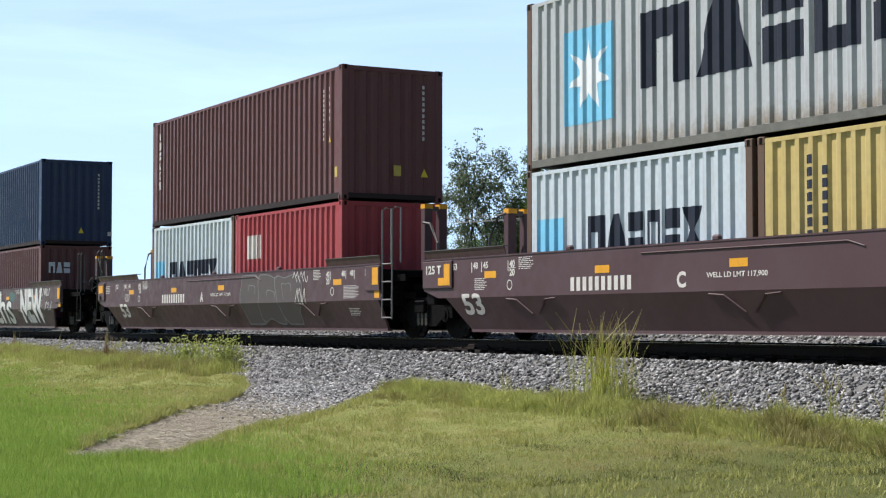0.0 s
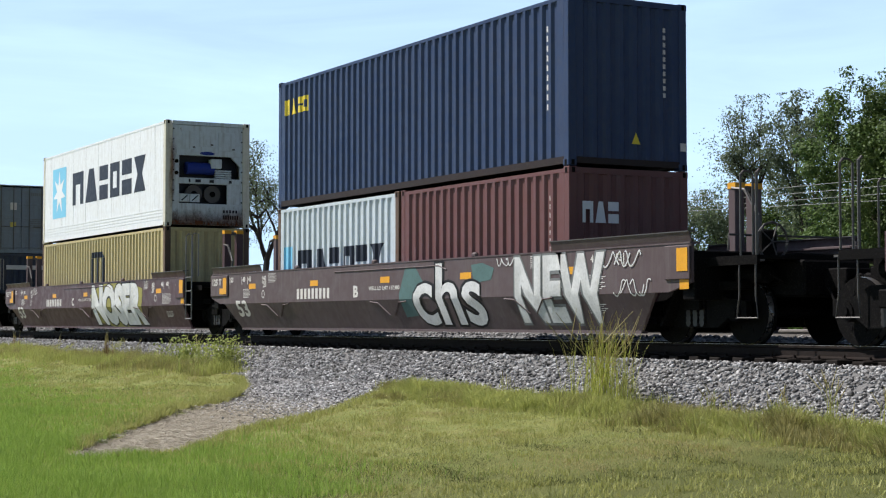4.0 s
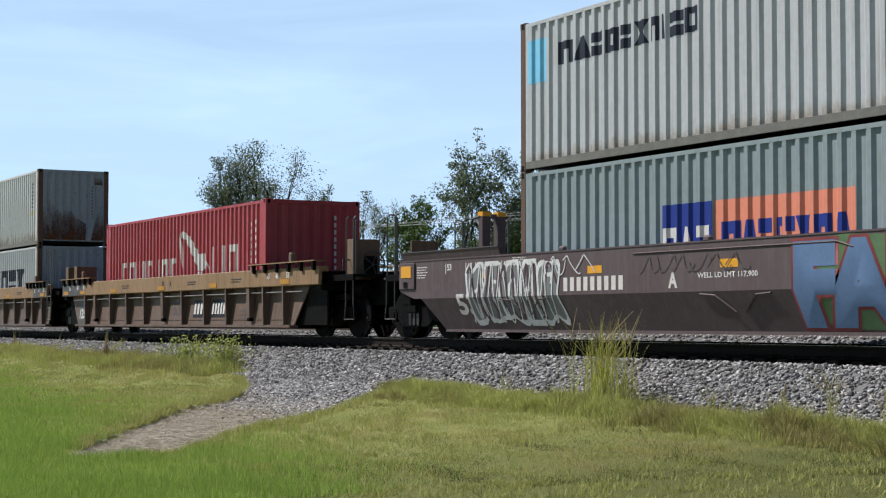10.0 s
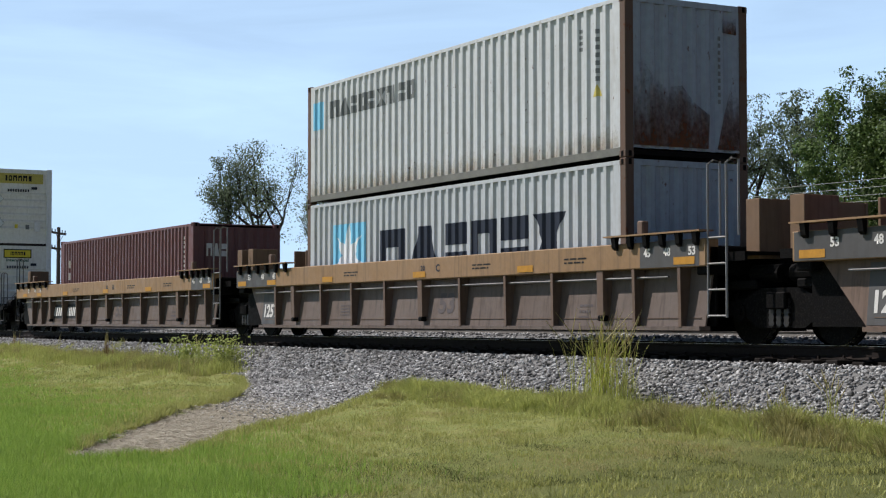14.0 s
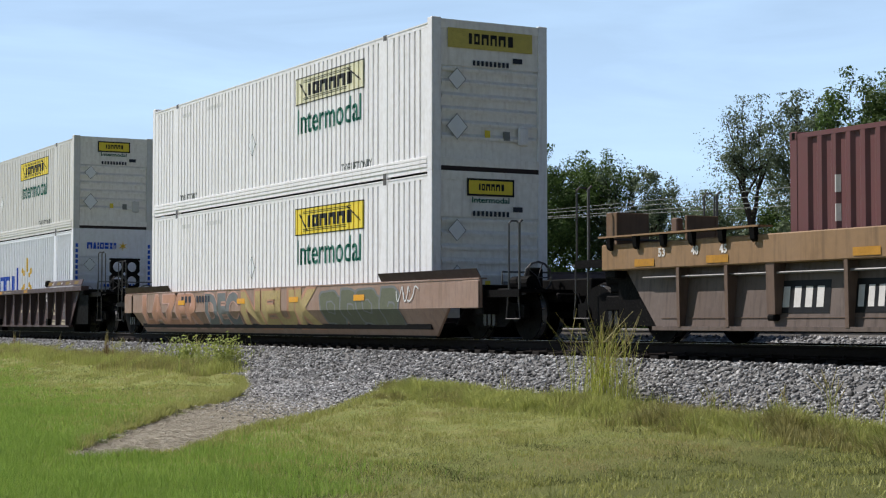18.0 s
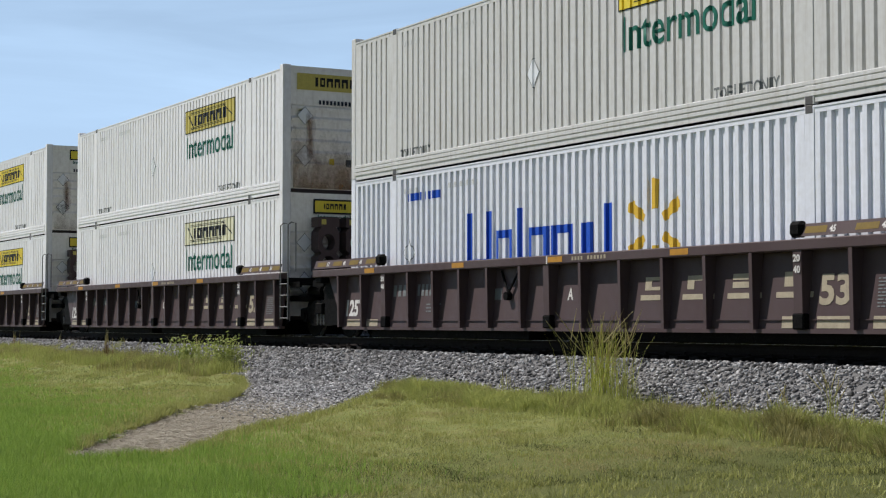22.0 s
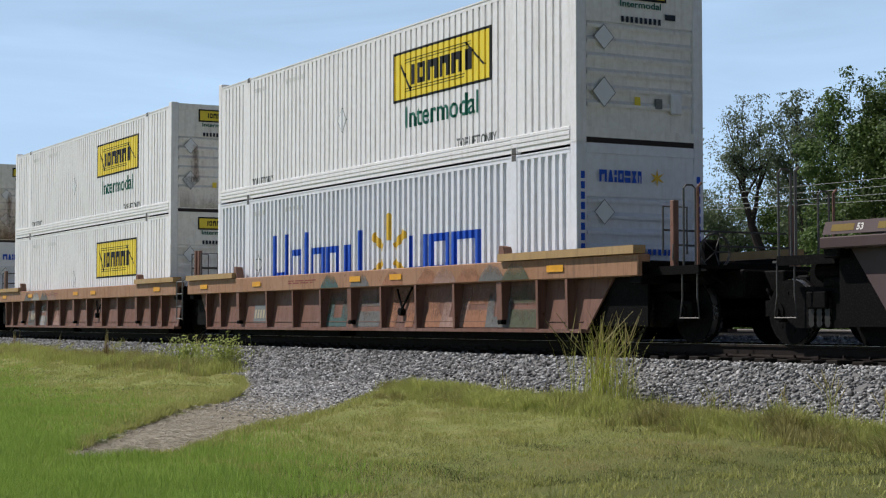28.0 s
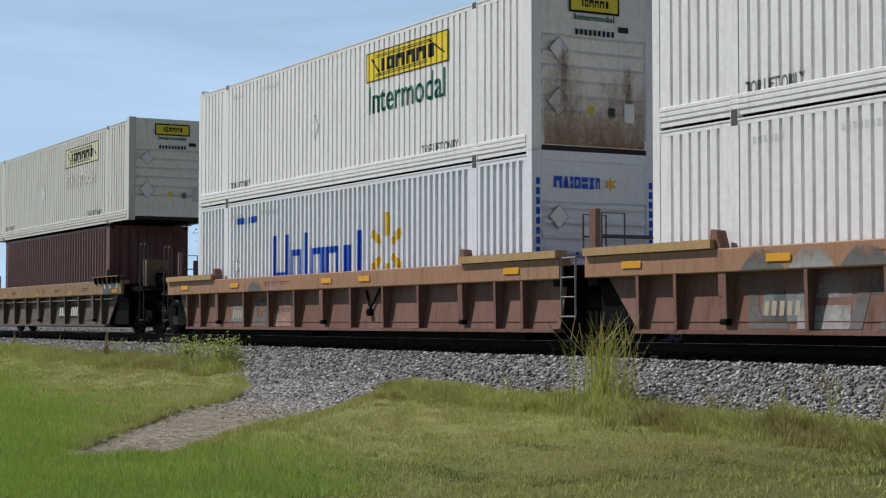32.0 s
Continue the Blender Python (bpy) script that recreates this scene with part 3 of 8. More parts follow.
def join(bm, other):
    me = bpy.data.meshes.new("tmp")
    other.to_mesh(me)
    other.free()
    bm.from_mesh(me)
    bpy.data.meshes.remove(me)
    return bm


def drape(bm, xs=(), zs=(), depth=lambda x, z: 0.0, proud=0.004):
    """Cuts a flat shape along the folds of a surface and lays it on it."""
    lo = min(v.co.x for v in bm.verts)
    hi = max(v.co.x for v in bm.verts)
    for x in xs:
        if lo < x < hi:
            bmesh.ops.bisect_plane(bm, geom=bm.verts[:] + bm.edges[:] + bm.faces[:], plane_co=(x, 0, 0), plane_no=(1, 0, 0))
    for z in zs:
        bmesh.ops.bisect_plane(bm, geom=bm.verts[:] + bm.edges[:] + bm.faces[:], plane_co=(0, 0, z), plane_no=(0, 0, 1))
    for v in bm.verts:
        v.co.y = depth(v.co.x, v.co.z) - proud
    return bm


def to_end(bm, x, proud=0.004):
    """Turns a flat shape drawn in x-z to face +x, at x."""
    for v in bm.verts:
        v.co = Vector((x + proud, v.co.x, v.co.z))
    return bm


GLYPHS = {   # plain shapes in a unit square
    "B": [rect(0.1, 0.9, 0, 1)],
    "A": [rect(0, 0.3, 0, 1), rect(0.7, 1, 0, 1), rect(0.3, 0.7, 0.62, 1)],
    "T": [[(0, 0), (1, 0), (0.7, 1), (0.3, 1)]],
    "S": [rect(0, 1, 0.57, 1), rect(0, 1, 0, 0.43)],
    "R": [rect(0, 0.3, 0, 1), rect(0.7, 1, 0, 1), rect(0.3, 0.7, 0, 0.26), rect(0.3, 0.7, 0.74, 1)],
    "I": [rect(0.25, 0.75, 0, 1)],
    "O": [rect(0, 0.22, 0, 1), rect(0.78, 1, 0, 1), rect(0.22, 0.78, 0, 0.2), rect(0.22, 0.78, 0.8, 1)],
    "N": [rect(0, 0.22, 0, 1), rect(0.78, 1, 0, 1), rect(0.22, 0.78, 0.8, 1)],
    "U": [rect(0, 0.22, 0, 1), rect(0.78, 1, 0, 1), rect(0.22, 0.78, 0, 0.2)],
    "G": [[(0.3, 0.5), (0.7, 0.5), (1, 1), (0, 1)], [(0, 0), (1, 0), (0.7, 0.5), (0.3, 0.5)]],
}


def strokes(widths, x0, x1, z0, z1, gap=0.2, pattern="ATSRSG", heights=(1,)):
    """Plain shapes in a row, in place of a trade name: each one a list of polygons."""
    total = sum(widths) + gap * (len(widths) - 1)
    k, x, out = (x1 - x0) / total, x0, []
    for i, w in enumerate(widths):
        w, h = w * k, (z1 - z0) * heights[i % len(heights)]
        out.append([[(x + w * u, z0 + h * v) for u, v in q] for q in GLYPHS[pattern[i % len(pattern)]]])
        x += w + gap * k
    return out


def block(q):
    """One shape of a name: a polygon, or several."""
    return flat(q) if isinstance(q[0][0], (int, float)) else flat(*q)


def bars(x0, x1, z0, z1, n):
    """Plain bars of the size of small writing, one to a character."""
    k = (x1 - x0) / n
    return [rect(x0 + i * k, x0 + i * k + k * 0.6, z0, z1) for i in range(n)]


def rows_of_bars(x0, x1, z0, z1, n):
    """Rows of small bars, broken like words."""
    k, out, w = (z1 - z0) / n, [], x1 - x0
    for i in range(n):
        x, end, j = x0, x0 + w * (0.72 + 0.28 * ((i * 7) % 5) / 4), i
        while x < end - 0.02:
            word = w * (0.10 + 0.07 * ((j * 5) % 4))
            out.append(rect(x, min(end, x + word), z0 + i * k, z0 + i * k + k * 0.42))
            x, j = x + word + w * 0.045, j + 1
    return out


def star(cx, cz, r, n=7, inner=0.4, turn=0.0):
    pts = []
    for k in range(2 * n):
        a = math.pi / 2 + turn + math.pi * k / n
        rr = r if k % 2 == 0 else r * inner
        pts.append((cx + rr * math.cos(a), cz + rr * math.sin(a)))
    return [[(cx, cz), pts[k], pts[(k + 1) % (2 * n)]] for k in range(2 * n)]


# ---- shipping containers ----------------------------------------------
MOVERS = []     # (thing, s, y, z): everything that rolls with the train


def folds(length, kind):
    """The break points of a corrugated wall and its depth at each."""
    if kind == "iso":
        seq, pitch, depth = (0.084, 0.055, 0.081, 0.055), 0.275, 0.044
    elif kind == "jb":
        seq, pitch, depth = (0.154, 0.012, 0.044, 0.012), 0.222, 0.05
    else:
        seq, pitch, depth = (0.086, 0.018, 0.100, 0.018), 0.222, 0.042
    a = -length / 2
    n = int((length - seq[0]) / pitch)
    a += (length - n * pitch - seq[0]) / 2
    xs, ds = [-length / 2], [0.0]
    for _ in range(n):
        for w, d in zip(seq, (0, depth, depth, 0)):
            a += w
            xs.append(a)
            ds.append(d)
    xs.append(length / 2)
    ds.append(0.0)
    return xs, ds


def wall_mesh(length, z0, z1, kind):
    def build():
        xs, ds = folds(length, kind)
        bm = bmesh.new()
        lo, hi = [bm.verts.new((x, d, z0)) for x, d in zip(xs, ds)], [bm.verts.new((x, d, z1)) for x, d in zip(xs, ds)]
        for i in range(len(xs) - 1):
            bm.faces.new((lo[i], lo[i + 1], hi[i + 1], hi[i]))
        return bm
    return build


def depth_at(length, kind):
    xs, ds = folds(length, kind)
    return xs, (lambda x, z: float(np.interp(x, xs, ds)))


def decal(box_ob, name, bm, material, label="", kind=None, length=0, y=0.0):
    """Lays painted shapes on a box's near side."""
    if kind:
        xs, dep = depth_at(length, kind)
        drape(bm, xs, (), lambda x, z: y + dep(x, z))
    else:
        drape(bm, (), (), lambda x, z: y)
    return part(name, bm, material, box_ob, label)


def container(s, z, L, W, H, side, frame_mat, end, end_mat, label, group, kind="iso", roof_mat=None):
    """A steel box at s along the train: walls, posts, castings, rails, roof, floor and its two ends."""
    c = thing("shipping_container", label, "container", group)
    hw, hl = W / 2, L / 2
    post = 0.16 if kind == "iso" else 0.20
    rail_lo, rail_hi = (0.16, 0.09) if kind != "jb" else (0.33, 0.10)
    crimp = "jw" if side == "bluewhite" else "jb"      # broad or narrow flutes of a domestic box
    wl_ = L - 2 * post if kind != "jb" else 12.0
    # side walls
    if kind == "reefer":
        me = shared(("side_wall", kind, L, H), lambda: boxes((-hl + post, hl - post, 0.012, 0.05, rail_lo, H - rail_hi)), side)
        for sg in (0, 1):
            part("side_wall", me, side, c, m=pose(0, (-hw, hw)[sg], 0, 0, 0, 180 * sg))
    elif kind == "iso":
        me = shared(("side_wall", "iso", L, H, side), wall_mesh(wl_, rail_lo, H - rail_hi, "iso"), side)
        for sg in (0, 1):
            part("side_wall", me, side, c, m=pose(0, (-hw + 0.006, hw - 0.006)[sg], 0, 0, 0, 180 * sg))
    else:
        me = shared(("side_wall", "jb", side), wall_mesh(11.98, rail_lo, H - rail_hi, crimp), side)
        short = hl - post - 6.19
        me2 = shared(("end_wall_bay", "jb", side), wall_mesh(short, rail_lo, H - rail_hi, crimp), side)
        lift = shared(("lift_post", side), lambda: boxes((-0.1, 0.1, -0.004, 0.08, 0.0, H), bevel=0.008), side)
        cap = shared(("lift_casting",), lambda: boxes((-0.08, 0.08, -0.008, 0.16, 0.0, 0.12), bevel=0.01), "steel")
        for sg in (0, 1):
            part("side_wall", me, side, c, m=pose(0, (-hw + 0.006, hw - 0.006)[sg], 0, 0, 0, 180 * sg))
            for x in (-1, 1):
                part("side_wall", me2, side, c, m=pose(x * (6.19 + short / 2), (-hw + 0.006, hw - 0.006)[sg], 0, 0, 0, 180 * sg))
                part("lift_post", lift, side, c, m=pose(x * 6.096, (-hw, hw)[sg], 0, 0, 0, 180 * sg))
                for up in (0.0, H - 0.11):
                    part("lift_casting", cap, "steel", c, "dark steel lifting casting", m=pose(x * 6.096, (-hw, hw)[sg], up, 0, 0, 180 * sg))
    # frame
    pm = shared(("corner_post", kind, H, frame_mat), lambda: boxes((-post, 0.0, 0.0, post, 0.1 if kind != "jb" else 0.02, H + (-0.1 if kind != "jb" else 0.085)), bevel=0.012), frame_mat)
    cast = shared(("corner_casting", frame_mat), lambda: boxes((-0.178, 0.004, -0.004, 0.162, 0, 0.118), bevel=0.012), frame_mat if kind != "jb" else side)
    for sx, sy, rot in ((1, -1, 0), (1, 1, 90), (-1, 1, 180), (-1, -1, 270)):
        w = (post if rot in (90, 270) else 0)
        part("corner_post", pm, frame_mat, c, m=pose(sx * hl, sy * hw, 0, 0, 0, rot))
        if kind != "jb":
            part("corner_casting", cast, frame_mat, c, m=pose(sx * hl, sy * hw, 0, 0, 0, rot))
            part("corner_casting", cast, frame_mat, c, m=pose(sx * hl, sy * hw, H - 0.118, 0, 0, rot))
    slot_s = shared(("casting_slot", "side"), lambda: flat(rect(-0.032, 0.032, -0.045, 0.045)), "under")
    slot_e = shared(("casting_slot", "end"), lambda: to_end(flat(rect(-0.03, 0.03, -0.045, 0.045)), 0.0, 0.0), "under")
    if kind != "jb":
        for up in (0.059, H - 0.059):
            for sx in (-1, 1):
                part("casting_slot", slot_s, "under", c, m=pose(sx * (hl - 0.087), -hw - 0.0075, up))
            for sy in (-1, 1):
                part("casting_slot", slot_e, "under", c, m=pose(hl + 0.0075, sy * (hw - 0.08), up))
    if kind == "jb":
        lo_prof = [(0.05, 0.03), (0.004, 0.03), (0.004, 0.10), (-0.014, 0.118), (-0.014, 0.165), (0.010, 0.178), (-0.016, 0.194), (-0.016, 0.245), (0.008, 0.258), (-0.012, 0.274), (-0.012, 0.318), (0.006, 0.332), (0.05, 0.335)]
        hi_prof = [(0.06, H - 0.104), (0.0, H - 0.104), (0.0, H - 0.036), (-0.01, H - 0.035), (-0.01, H - 0.008), (0.06, H - 0.004)]
    else:
        lo_prof = [(0.05, 0.04), (-0.003, 0.04), (-0.003, 0.07), (0.0, 0.071), (0.0, rail_lo + 0.004), (0.05, rail_lo + 0.004)]
        hi_prof = [(0.06, H - rail_hi - 0.004), (0.0, H - rail_hi - 0.004), (0.0, H - 0.034), (0.006, H - 0.03), (0.06, H - 0.03)]
    # sea boxes get bottom rails in a darker paint that stands in for shade
    sill = side if kind != "iso" else "sill_shade_dark" if side in ("maroon", "navy", "red", "red2") else "sill_shade_grime"
    lo = shared(("bottom_rail", kind, L, sill), lambda: prism(bmesh.new(), lo_prof, "x", -hl + post, hl - post), sill)
    hi = shared(("top_rail", kind, L, H, side), lambda: prism(bmesh.new(), hi_prof, "x", -hl + post, hl - post), side)
    for sg in (0, 1):
        part("bottom_rail", lo, sill, c, m=pose(0, (-hw + 0.004, hw - 0.004)[sg], 0, 0, 0, 180 * sg))
        part("top_rail", hi, side, c, m=pose(0, (-hw + 0.004, hw - 0.004)[sg], 0, 0, 0, 180 * sg))
    part("roof", shared(("roof", L, W, H, side), lambda: boxes((-hl + 0.1, hl - 0.1, -hw + 0.07, hw - 0.07, H - 0.05, H - 0.02)), side), side, c)
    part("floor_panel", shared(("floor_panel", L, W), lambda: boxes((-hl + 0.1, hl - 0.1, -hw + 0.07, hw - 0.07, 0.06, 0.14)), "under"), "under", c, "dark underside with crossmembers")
    # ends: the one that faces the camera is at +x
    ew = W - 2 * post
    if end == "corrugated":
        em = shared(("end_wall", W, H, end_mat), wall_mesh(ew, 0.16, H - 0.1, "iso"), end_mat)
        part("end_wall", em, end_mat, c, m=pose(hl - 0.02, 0, 0, 0, 0, 90))
    elif end == "doors":
        for k in (-1, 1):
            def door():
                y0, y1 = (0.012, ew / 2) if k > 0 else (-ew / 2, -0.012)
                b = boxes((hl - 0.07, hl - 0.035, y0, y1, 0.17, H - 0.12))
                return b
            d = part("door", shared(("door", k, H, end_mat), door, end_mat), end_mat, c)
            y0, y1 = (0.012, ew / 2) if k > 0 else (-ew / 2, -0.012)
            for f in range(5):
                zz = 0.24 + f * (H - 0.46) / 4
                part("door_rib", shared(("door_rib", k, f, H, end_mat), lambda: boxes((hl - 0.035, hl - 0.018, y0 + 0.06, y1 - 0.06, zz - 0.035, zz + 0.035), bevel=0.005), end_mat), end_mat, d)
            for yy in (y0 + 0.03, y1 - 0.03):
                part("door_stile", boxes((hl - 0.035, hl - 0.02, yy - 0.03, yy + 0.03, 0.18, H - 0.13)), end_mat, d)
            for f in (0.28, 0.72):
                yy = k * ew / 2 * f
                part("lock_rod", shared(("lock_rod", k, f, H), lambda: tube(bmesh.new(), [(hl + 0.0, yy, 0.12), (hl + 0.0, yy, H - 0.08)], 0.019, 6), "steel"), "steel", d)
                part("door_handle", shared(("door_handle", k, f), lambda: boxes((hl, hl + 0.03, yy - (0.32 if k > 0 else 0), yy + (0 if k > 0 else 0.32), 0.98, 1.01), bevel=0.005), "steel"), "steel", d)
        part("door_sill", shared(("door_sill", W, end_mat), lambda: boxes((hl - 0.1, hl - 0.01, -hw + post, hw - post, 0.0, 0.16)), end_mat), end_mat, c)
    elif end == "ribbed":
        ew2 = shared(("end_wall", "jb", end_mat), lambda: boxes((hl - 0.13, hl - 0.075, -ew / 2 - 0.03, ew / 2 + 0.03, 0.14, 2.1), (hl - 0.13, hl - 0.03, -ew / 2 - 0.03, ew / 2 + 0.03, 2.08, H - 0.05)), end_mat)
        part("end_wall", ew2, end_mat, c)
        rib = shared(("end_rib", "jb", end_mat), lambda: prism(bmesh.new(), [(hl - 0.08, 0.02), (hl - 0.018, 0.0), (hl - 0.018, 0.055), (hl - 0.08, 0.125)], "y", -ew / 2 + 0.02, ew / 2 - 0.02), end_mat)
        for k in range(6):
            part("end_rib", rib, end_mat, c, m=pose(0, 0, 0.66 + k * 0.262))
        part("end_sill", shared(("end_sill", "jb", end_mat), lambda: boxes((hl - 0.09, hl - 0.004, -ew / 2 - 0.02, ew / 2 + 0.02, 0.14, 0.30)), end_mat), end_mat, c)
    if end != "doors":
        # the dark gap below the end is painted onto its lower rail
        foot = "sill_shade_dark" if kind != "reefer" else end_mat
        part("lower_end_rail", shared(("lower_end_rail", W, H, foot), lambda: boxes((hl - 0.09, hl - 0.008, -hw + post, hw - post, 0.05, 0.155)), foot), foot, c)
        part("upper_end_rail", shared(("upper_end_rail", kind, W, H, end_mat), lambda: boxes((hl - 0.09, hl - 0.008, -hw + post, hw - post, H - 0.11, H + (0.06 if kind == "jb" else -0.012))), end_mat), end_mat, c)
    part("rear_wall", shared(("rear_wall", L, W, H, side), lambda: boxes((-hl + 0.02, -hl + 0.07, -hw + post, hw - post, 0.05, H - 0.03)), side), side, c)
    MOVERS.append((c, s, 0.0, z))
    return c

# ---- ground, ballast and track ----------------------------------------
rng = np.random.default_rng(7)
PATH_Y = (5.9, 6.5, 7.1, 7.8, 8.8, 9.6, 10.6, 11.6, 12.6, 13.4, 14.2)
PATH_L = (-20.7, -21.6, -22.6, -23.8, -25.0, -26.1, -27.3, -28.8, -31.0, -33.2, -35.5)
PATH_R = (-21.0, -20.1, -19.9, -20.5, -21.6, -22.4, -23.2, -24.3, -25.2, -26.0, -26.6)


def on_path(x, y):
    """About 1 inside the worn path, 0 outside, with a soft rim."""
    a, b = np.interp(y, PATH_Y, PATH_L), np.interp(y, PATH_Y, PATH_R)
    d = np.minimum(x - a, b - x)
    wave = 0.16 * np.sin(x * 3.1 + y * 1.7) + 0.12 * np.sin(x * 6.7 - y * 4.1)
    return np.clip(0.5 + (d + wave) / 0.7, 0, 1) * (y > 6.0) * (y < 14.2)


def lie(x, y):
    """The lie of the land: verge, lawn falling to the camera, ballast bank, flat country beyond."""
    x, y = np.asarray(x, float), np.asarray(y, float)
    lawn = -0.85 - np.clip(13.5 - y, 0, 11) * 0.065
    lawn = lawn + 0.03 * np.sin(x * 0.9 + y * 0.6) * np.sin(y * 1.1 - x * 0.4) + 0.05 * np.sin(x * 0.23 + 1.0)
    west = np.clip((-31 - x) / 5, 0, 1)
    lawn = lawn + west * 0.22 * np.clip((y - 10.5) / 3, 0, 1) * (y < 15)
    lawn = lawn - 0.09 * on_path(x, y)
    lump = 0.55 + 0.25 * np.sin(x * 2.9 + 1.0) + 0.25 * np.sin(x * 5.3 + y * 3)
    lawn = lawn + 0.09 * lump * np.exp(-((y - 12.85) / 0.42) ** 2) * np.clip((27.6 + x) / 1.2, 0, 1) * np.clip((-11 - x) / 2, 0, 1)
    bank = -0.265 - np.clip(14.85 - y, 0, 3) * 0.53 - np.clip(y - 76.0, 0, 2) * 0.24
    spill = on_path(x, y) * np.clip((y - 11.5) / 2.3, 0, 1) * 0.1
    bank = bank + 0.04 * np.exp(-((y - 15.0) / 0.26) ** 2)
    bank = bank + 0.33 * np.clip((y - 18.3) / 2.2, 0, 1) * np.clip((29.0 - y) / 3, 0, 1)   # bed of the second track
    far = np.where(y > 77.5, -0.72, -9)
    return np.maximum(np.maximum(np.where(y < 16, lawn, -9), bank * (y < 78) + -9 * (y >= 78)), far) + spill


def make_ground():
    xs = np.concatenate([np.linspace(-3000, -120, 12), np.linspace(-100, -70, 13), np.arange(-68, 6, 0.25), np.linspace(8, 60, 14), np.linspace(100, 3000, 10)])
    ys = np.concatenate([np.linspace(-3000, -40, 10), np.linspace(-30, 2, 12), np.arange(2.5, 14.2, 0.2), np.arange(14.2, 20, 0.15), np.linspace(20.3, 30, 24), np.linspace(32, 60, 16), np.linspace(90, 3000, 12)])
    gx, gy = np.meshgrid(xs, ys)
    gz = lie(gx, gy)
    n, m = len(xs), len(ys)
    me = bpy.data.meshes.new("ground")
    i = np.arange((n - 1) * (m - 1))
    r, c = i // (n - 1), i % (n - 1)
    quads = np.stack([r * n + c, r * n + c + 1, (r + 1) * n + c + 1, (r + 1) * n + c], 1)
    me.from_pydata(np.stack([gx.ravel(), gy.ravel(), gz.ravel()], 1).tolist(), [], quads.tolist())
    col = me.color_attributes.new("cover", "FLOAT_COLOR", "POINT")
    p = on_path(gx, gy).ravel()
    bed = np.clip((gy.ravel() - 13.55) / 0.3, 0, 1) * (gy.ravel() < 75)
    stony = np.maximum(bed, p * np.clip((gy.ravel() - 9.6) / 1.6, 0, 1))
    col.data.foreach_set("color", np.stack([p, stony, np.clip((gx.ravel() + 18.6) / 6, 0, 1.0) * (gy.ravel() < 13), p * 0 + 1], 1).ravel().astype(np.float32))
    me.polygons.foreach_set("use_smooth", np.ones(len(me.polygons), bool))
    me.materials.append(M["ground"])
    return tagged(new("ground", me), "mown olive-green lawn verge with a worn gravel path up to the railway", "ground", kind="structure")


def mesh_of(name, verts, faces, material):
    """A joined mesh from arrays of vertices and of equal-sided faces."""
    me = bpy.data.meshes.new(name)
    k = faces.shape[1]
    me.vertices.add(len(verts))
    me.vertices.foreach_set("co", verts.astype(np.float32).ravel())
    me.loops.add(faces.size)
    me.loops.foreach_set("vertex_index", faces.astype(np.int32).ravel())
    me.polygons.add(len(faces))
    me.polygons.foreach_set("loop_start", np.arange(0, faces.size, k, dtype=np.int32))
    me.update(calc_edges=True)
    me.materials.append(M[material])
    return me


ICO_V = np.array([(0, 0, 1), (0.894, 0, 0.447), (0.276, 0.851, 0.447), (-0.724, 0.526, 0.447), (-0.724, -0.526, 0.447), (0.276, -0.851, 0.447),
                  (0.724, 0.526, -0.447), (-0.276, 0.851, -0.447), (-0.894, 0, -0.447), (-0.276, -0.851, -0.447), (0.724, -0.526, -0.447), (0, 0, -1)])
ICO_F = np.array([(0, 1, 2), (0, 2, 3), (0, 3, 4), (0, 4, 5), (0, 5, 1), (1, 6, 2), (2, 7, 3), (3, 8, 4), (4, 9, 5), (5, 10, 1),
                  (6, 7, 2), (7, 8, 3), (8, 9, 4), (9, 10, 5), (10, 6, 1), (11, 7, 6), (11, 8, 7), (11, 9, 8), (11, 10, 9), (11, 6, 10)])


OCT_V = np.array([(1, 0, 0), (0, 1, 0), (-1, 0, 0), (0, -1, 0), (0, 0, 1), (0, 0, -1)])
OCT_F = np.array([(0, 1, 4), (1, 2, 4), (2, 3, 4), (3, 0, 4), (1, 0, 5), (2, 1, 5), (3, 2, 5), (0, 3, 5)])


def stones(x, y, size, name, label, material="stone", coarse=False):
    """Broken stones lying on the ground at x, y: angular lumps, each turned and squashed its own way."""
    n = len(x)
    sv, sf = (OCT_V, OCT_F) if coarse else (ICO_V, ICO_F)
    v = sv[None] * rng.uniform(0.5, 1.35, (n, len(sv), 1))
    v = v * np.stack([rng.uniform(0.8, 1.5, n), rng.uniform(0.7, 1.1, n), rng.uniform(0.5, 0.9, n)], 1)[:, None] * size[:, None, None]
    a, b = rng.uniform(0, 6.28, n), rng.normal(0, 0.5, n)
    ca, sa, cb, sb = np.cos(a), np.sin(a), np.cos(b), np.sin(b)
    vx, vy, vz = v[..., 0], v[..., 1] * cb[:, None] - v[..., 2] * sb[:, None], v[..., 1] * sb[:, None] + v[..., 2] * cb[:, None]
    px = vx * ca[:, None] - vy * sa[:, None] + x[:, None]
    py = vx * sa[:, None] + vy * ca[:, None] + y[:, None]
    pz = vz + (lie(x, y) + size * rng.uniform(0.05, 0.6, n))[:, None]
    f = sf[None] + len(sv) * np.arange(n)[:, None, None]
    ob = new(name, mesh_of(name, np.stack([px, py, pz], 2).reshape(-1, 3), f.reshape(-1, 3), material))
    return tagged(ob, label, "gravel", kind="stuff")


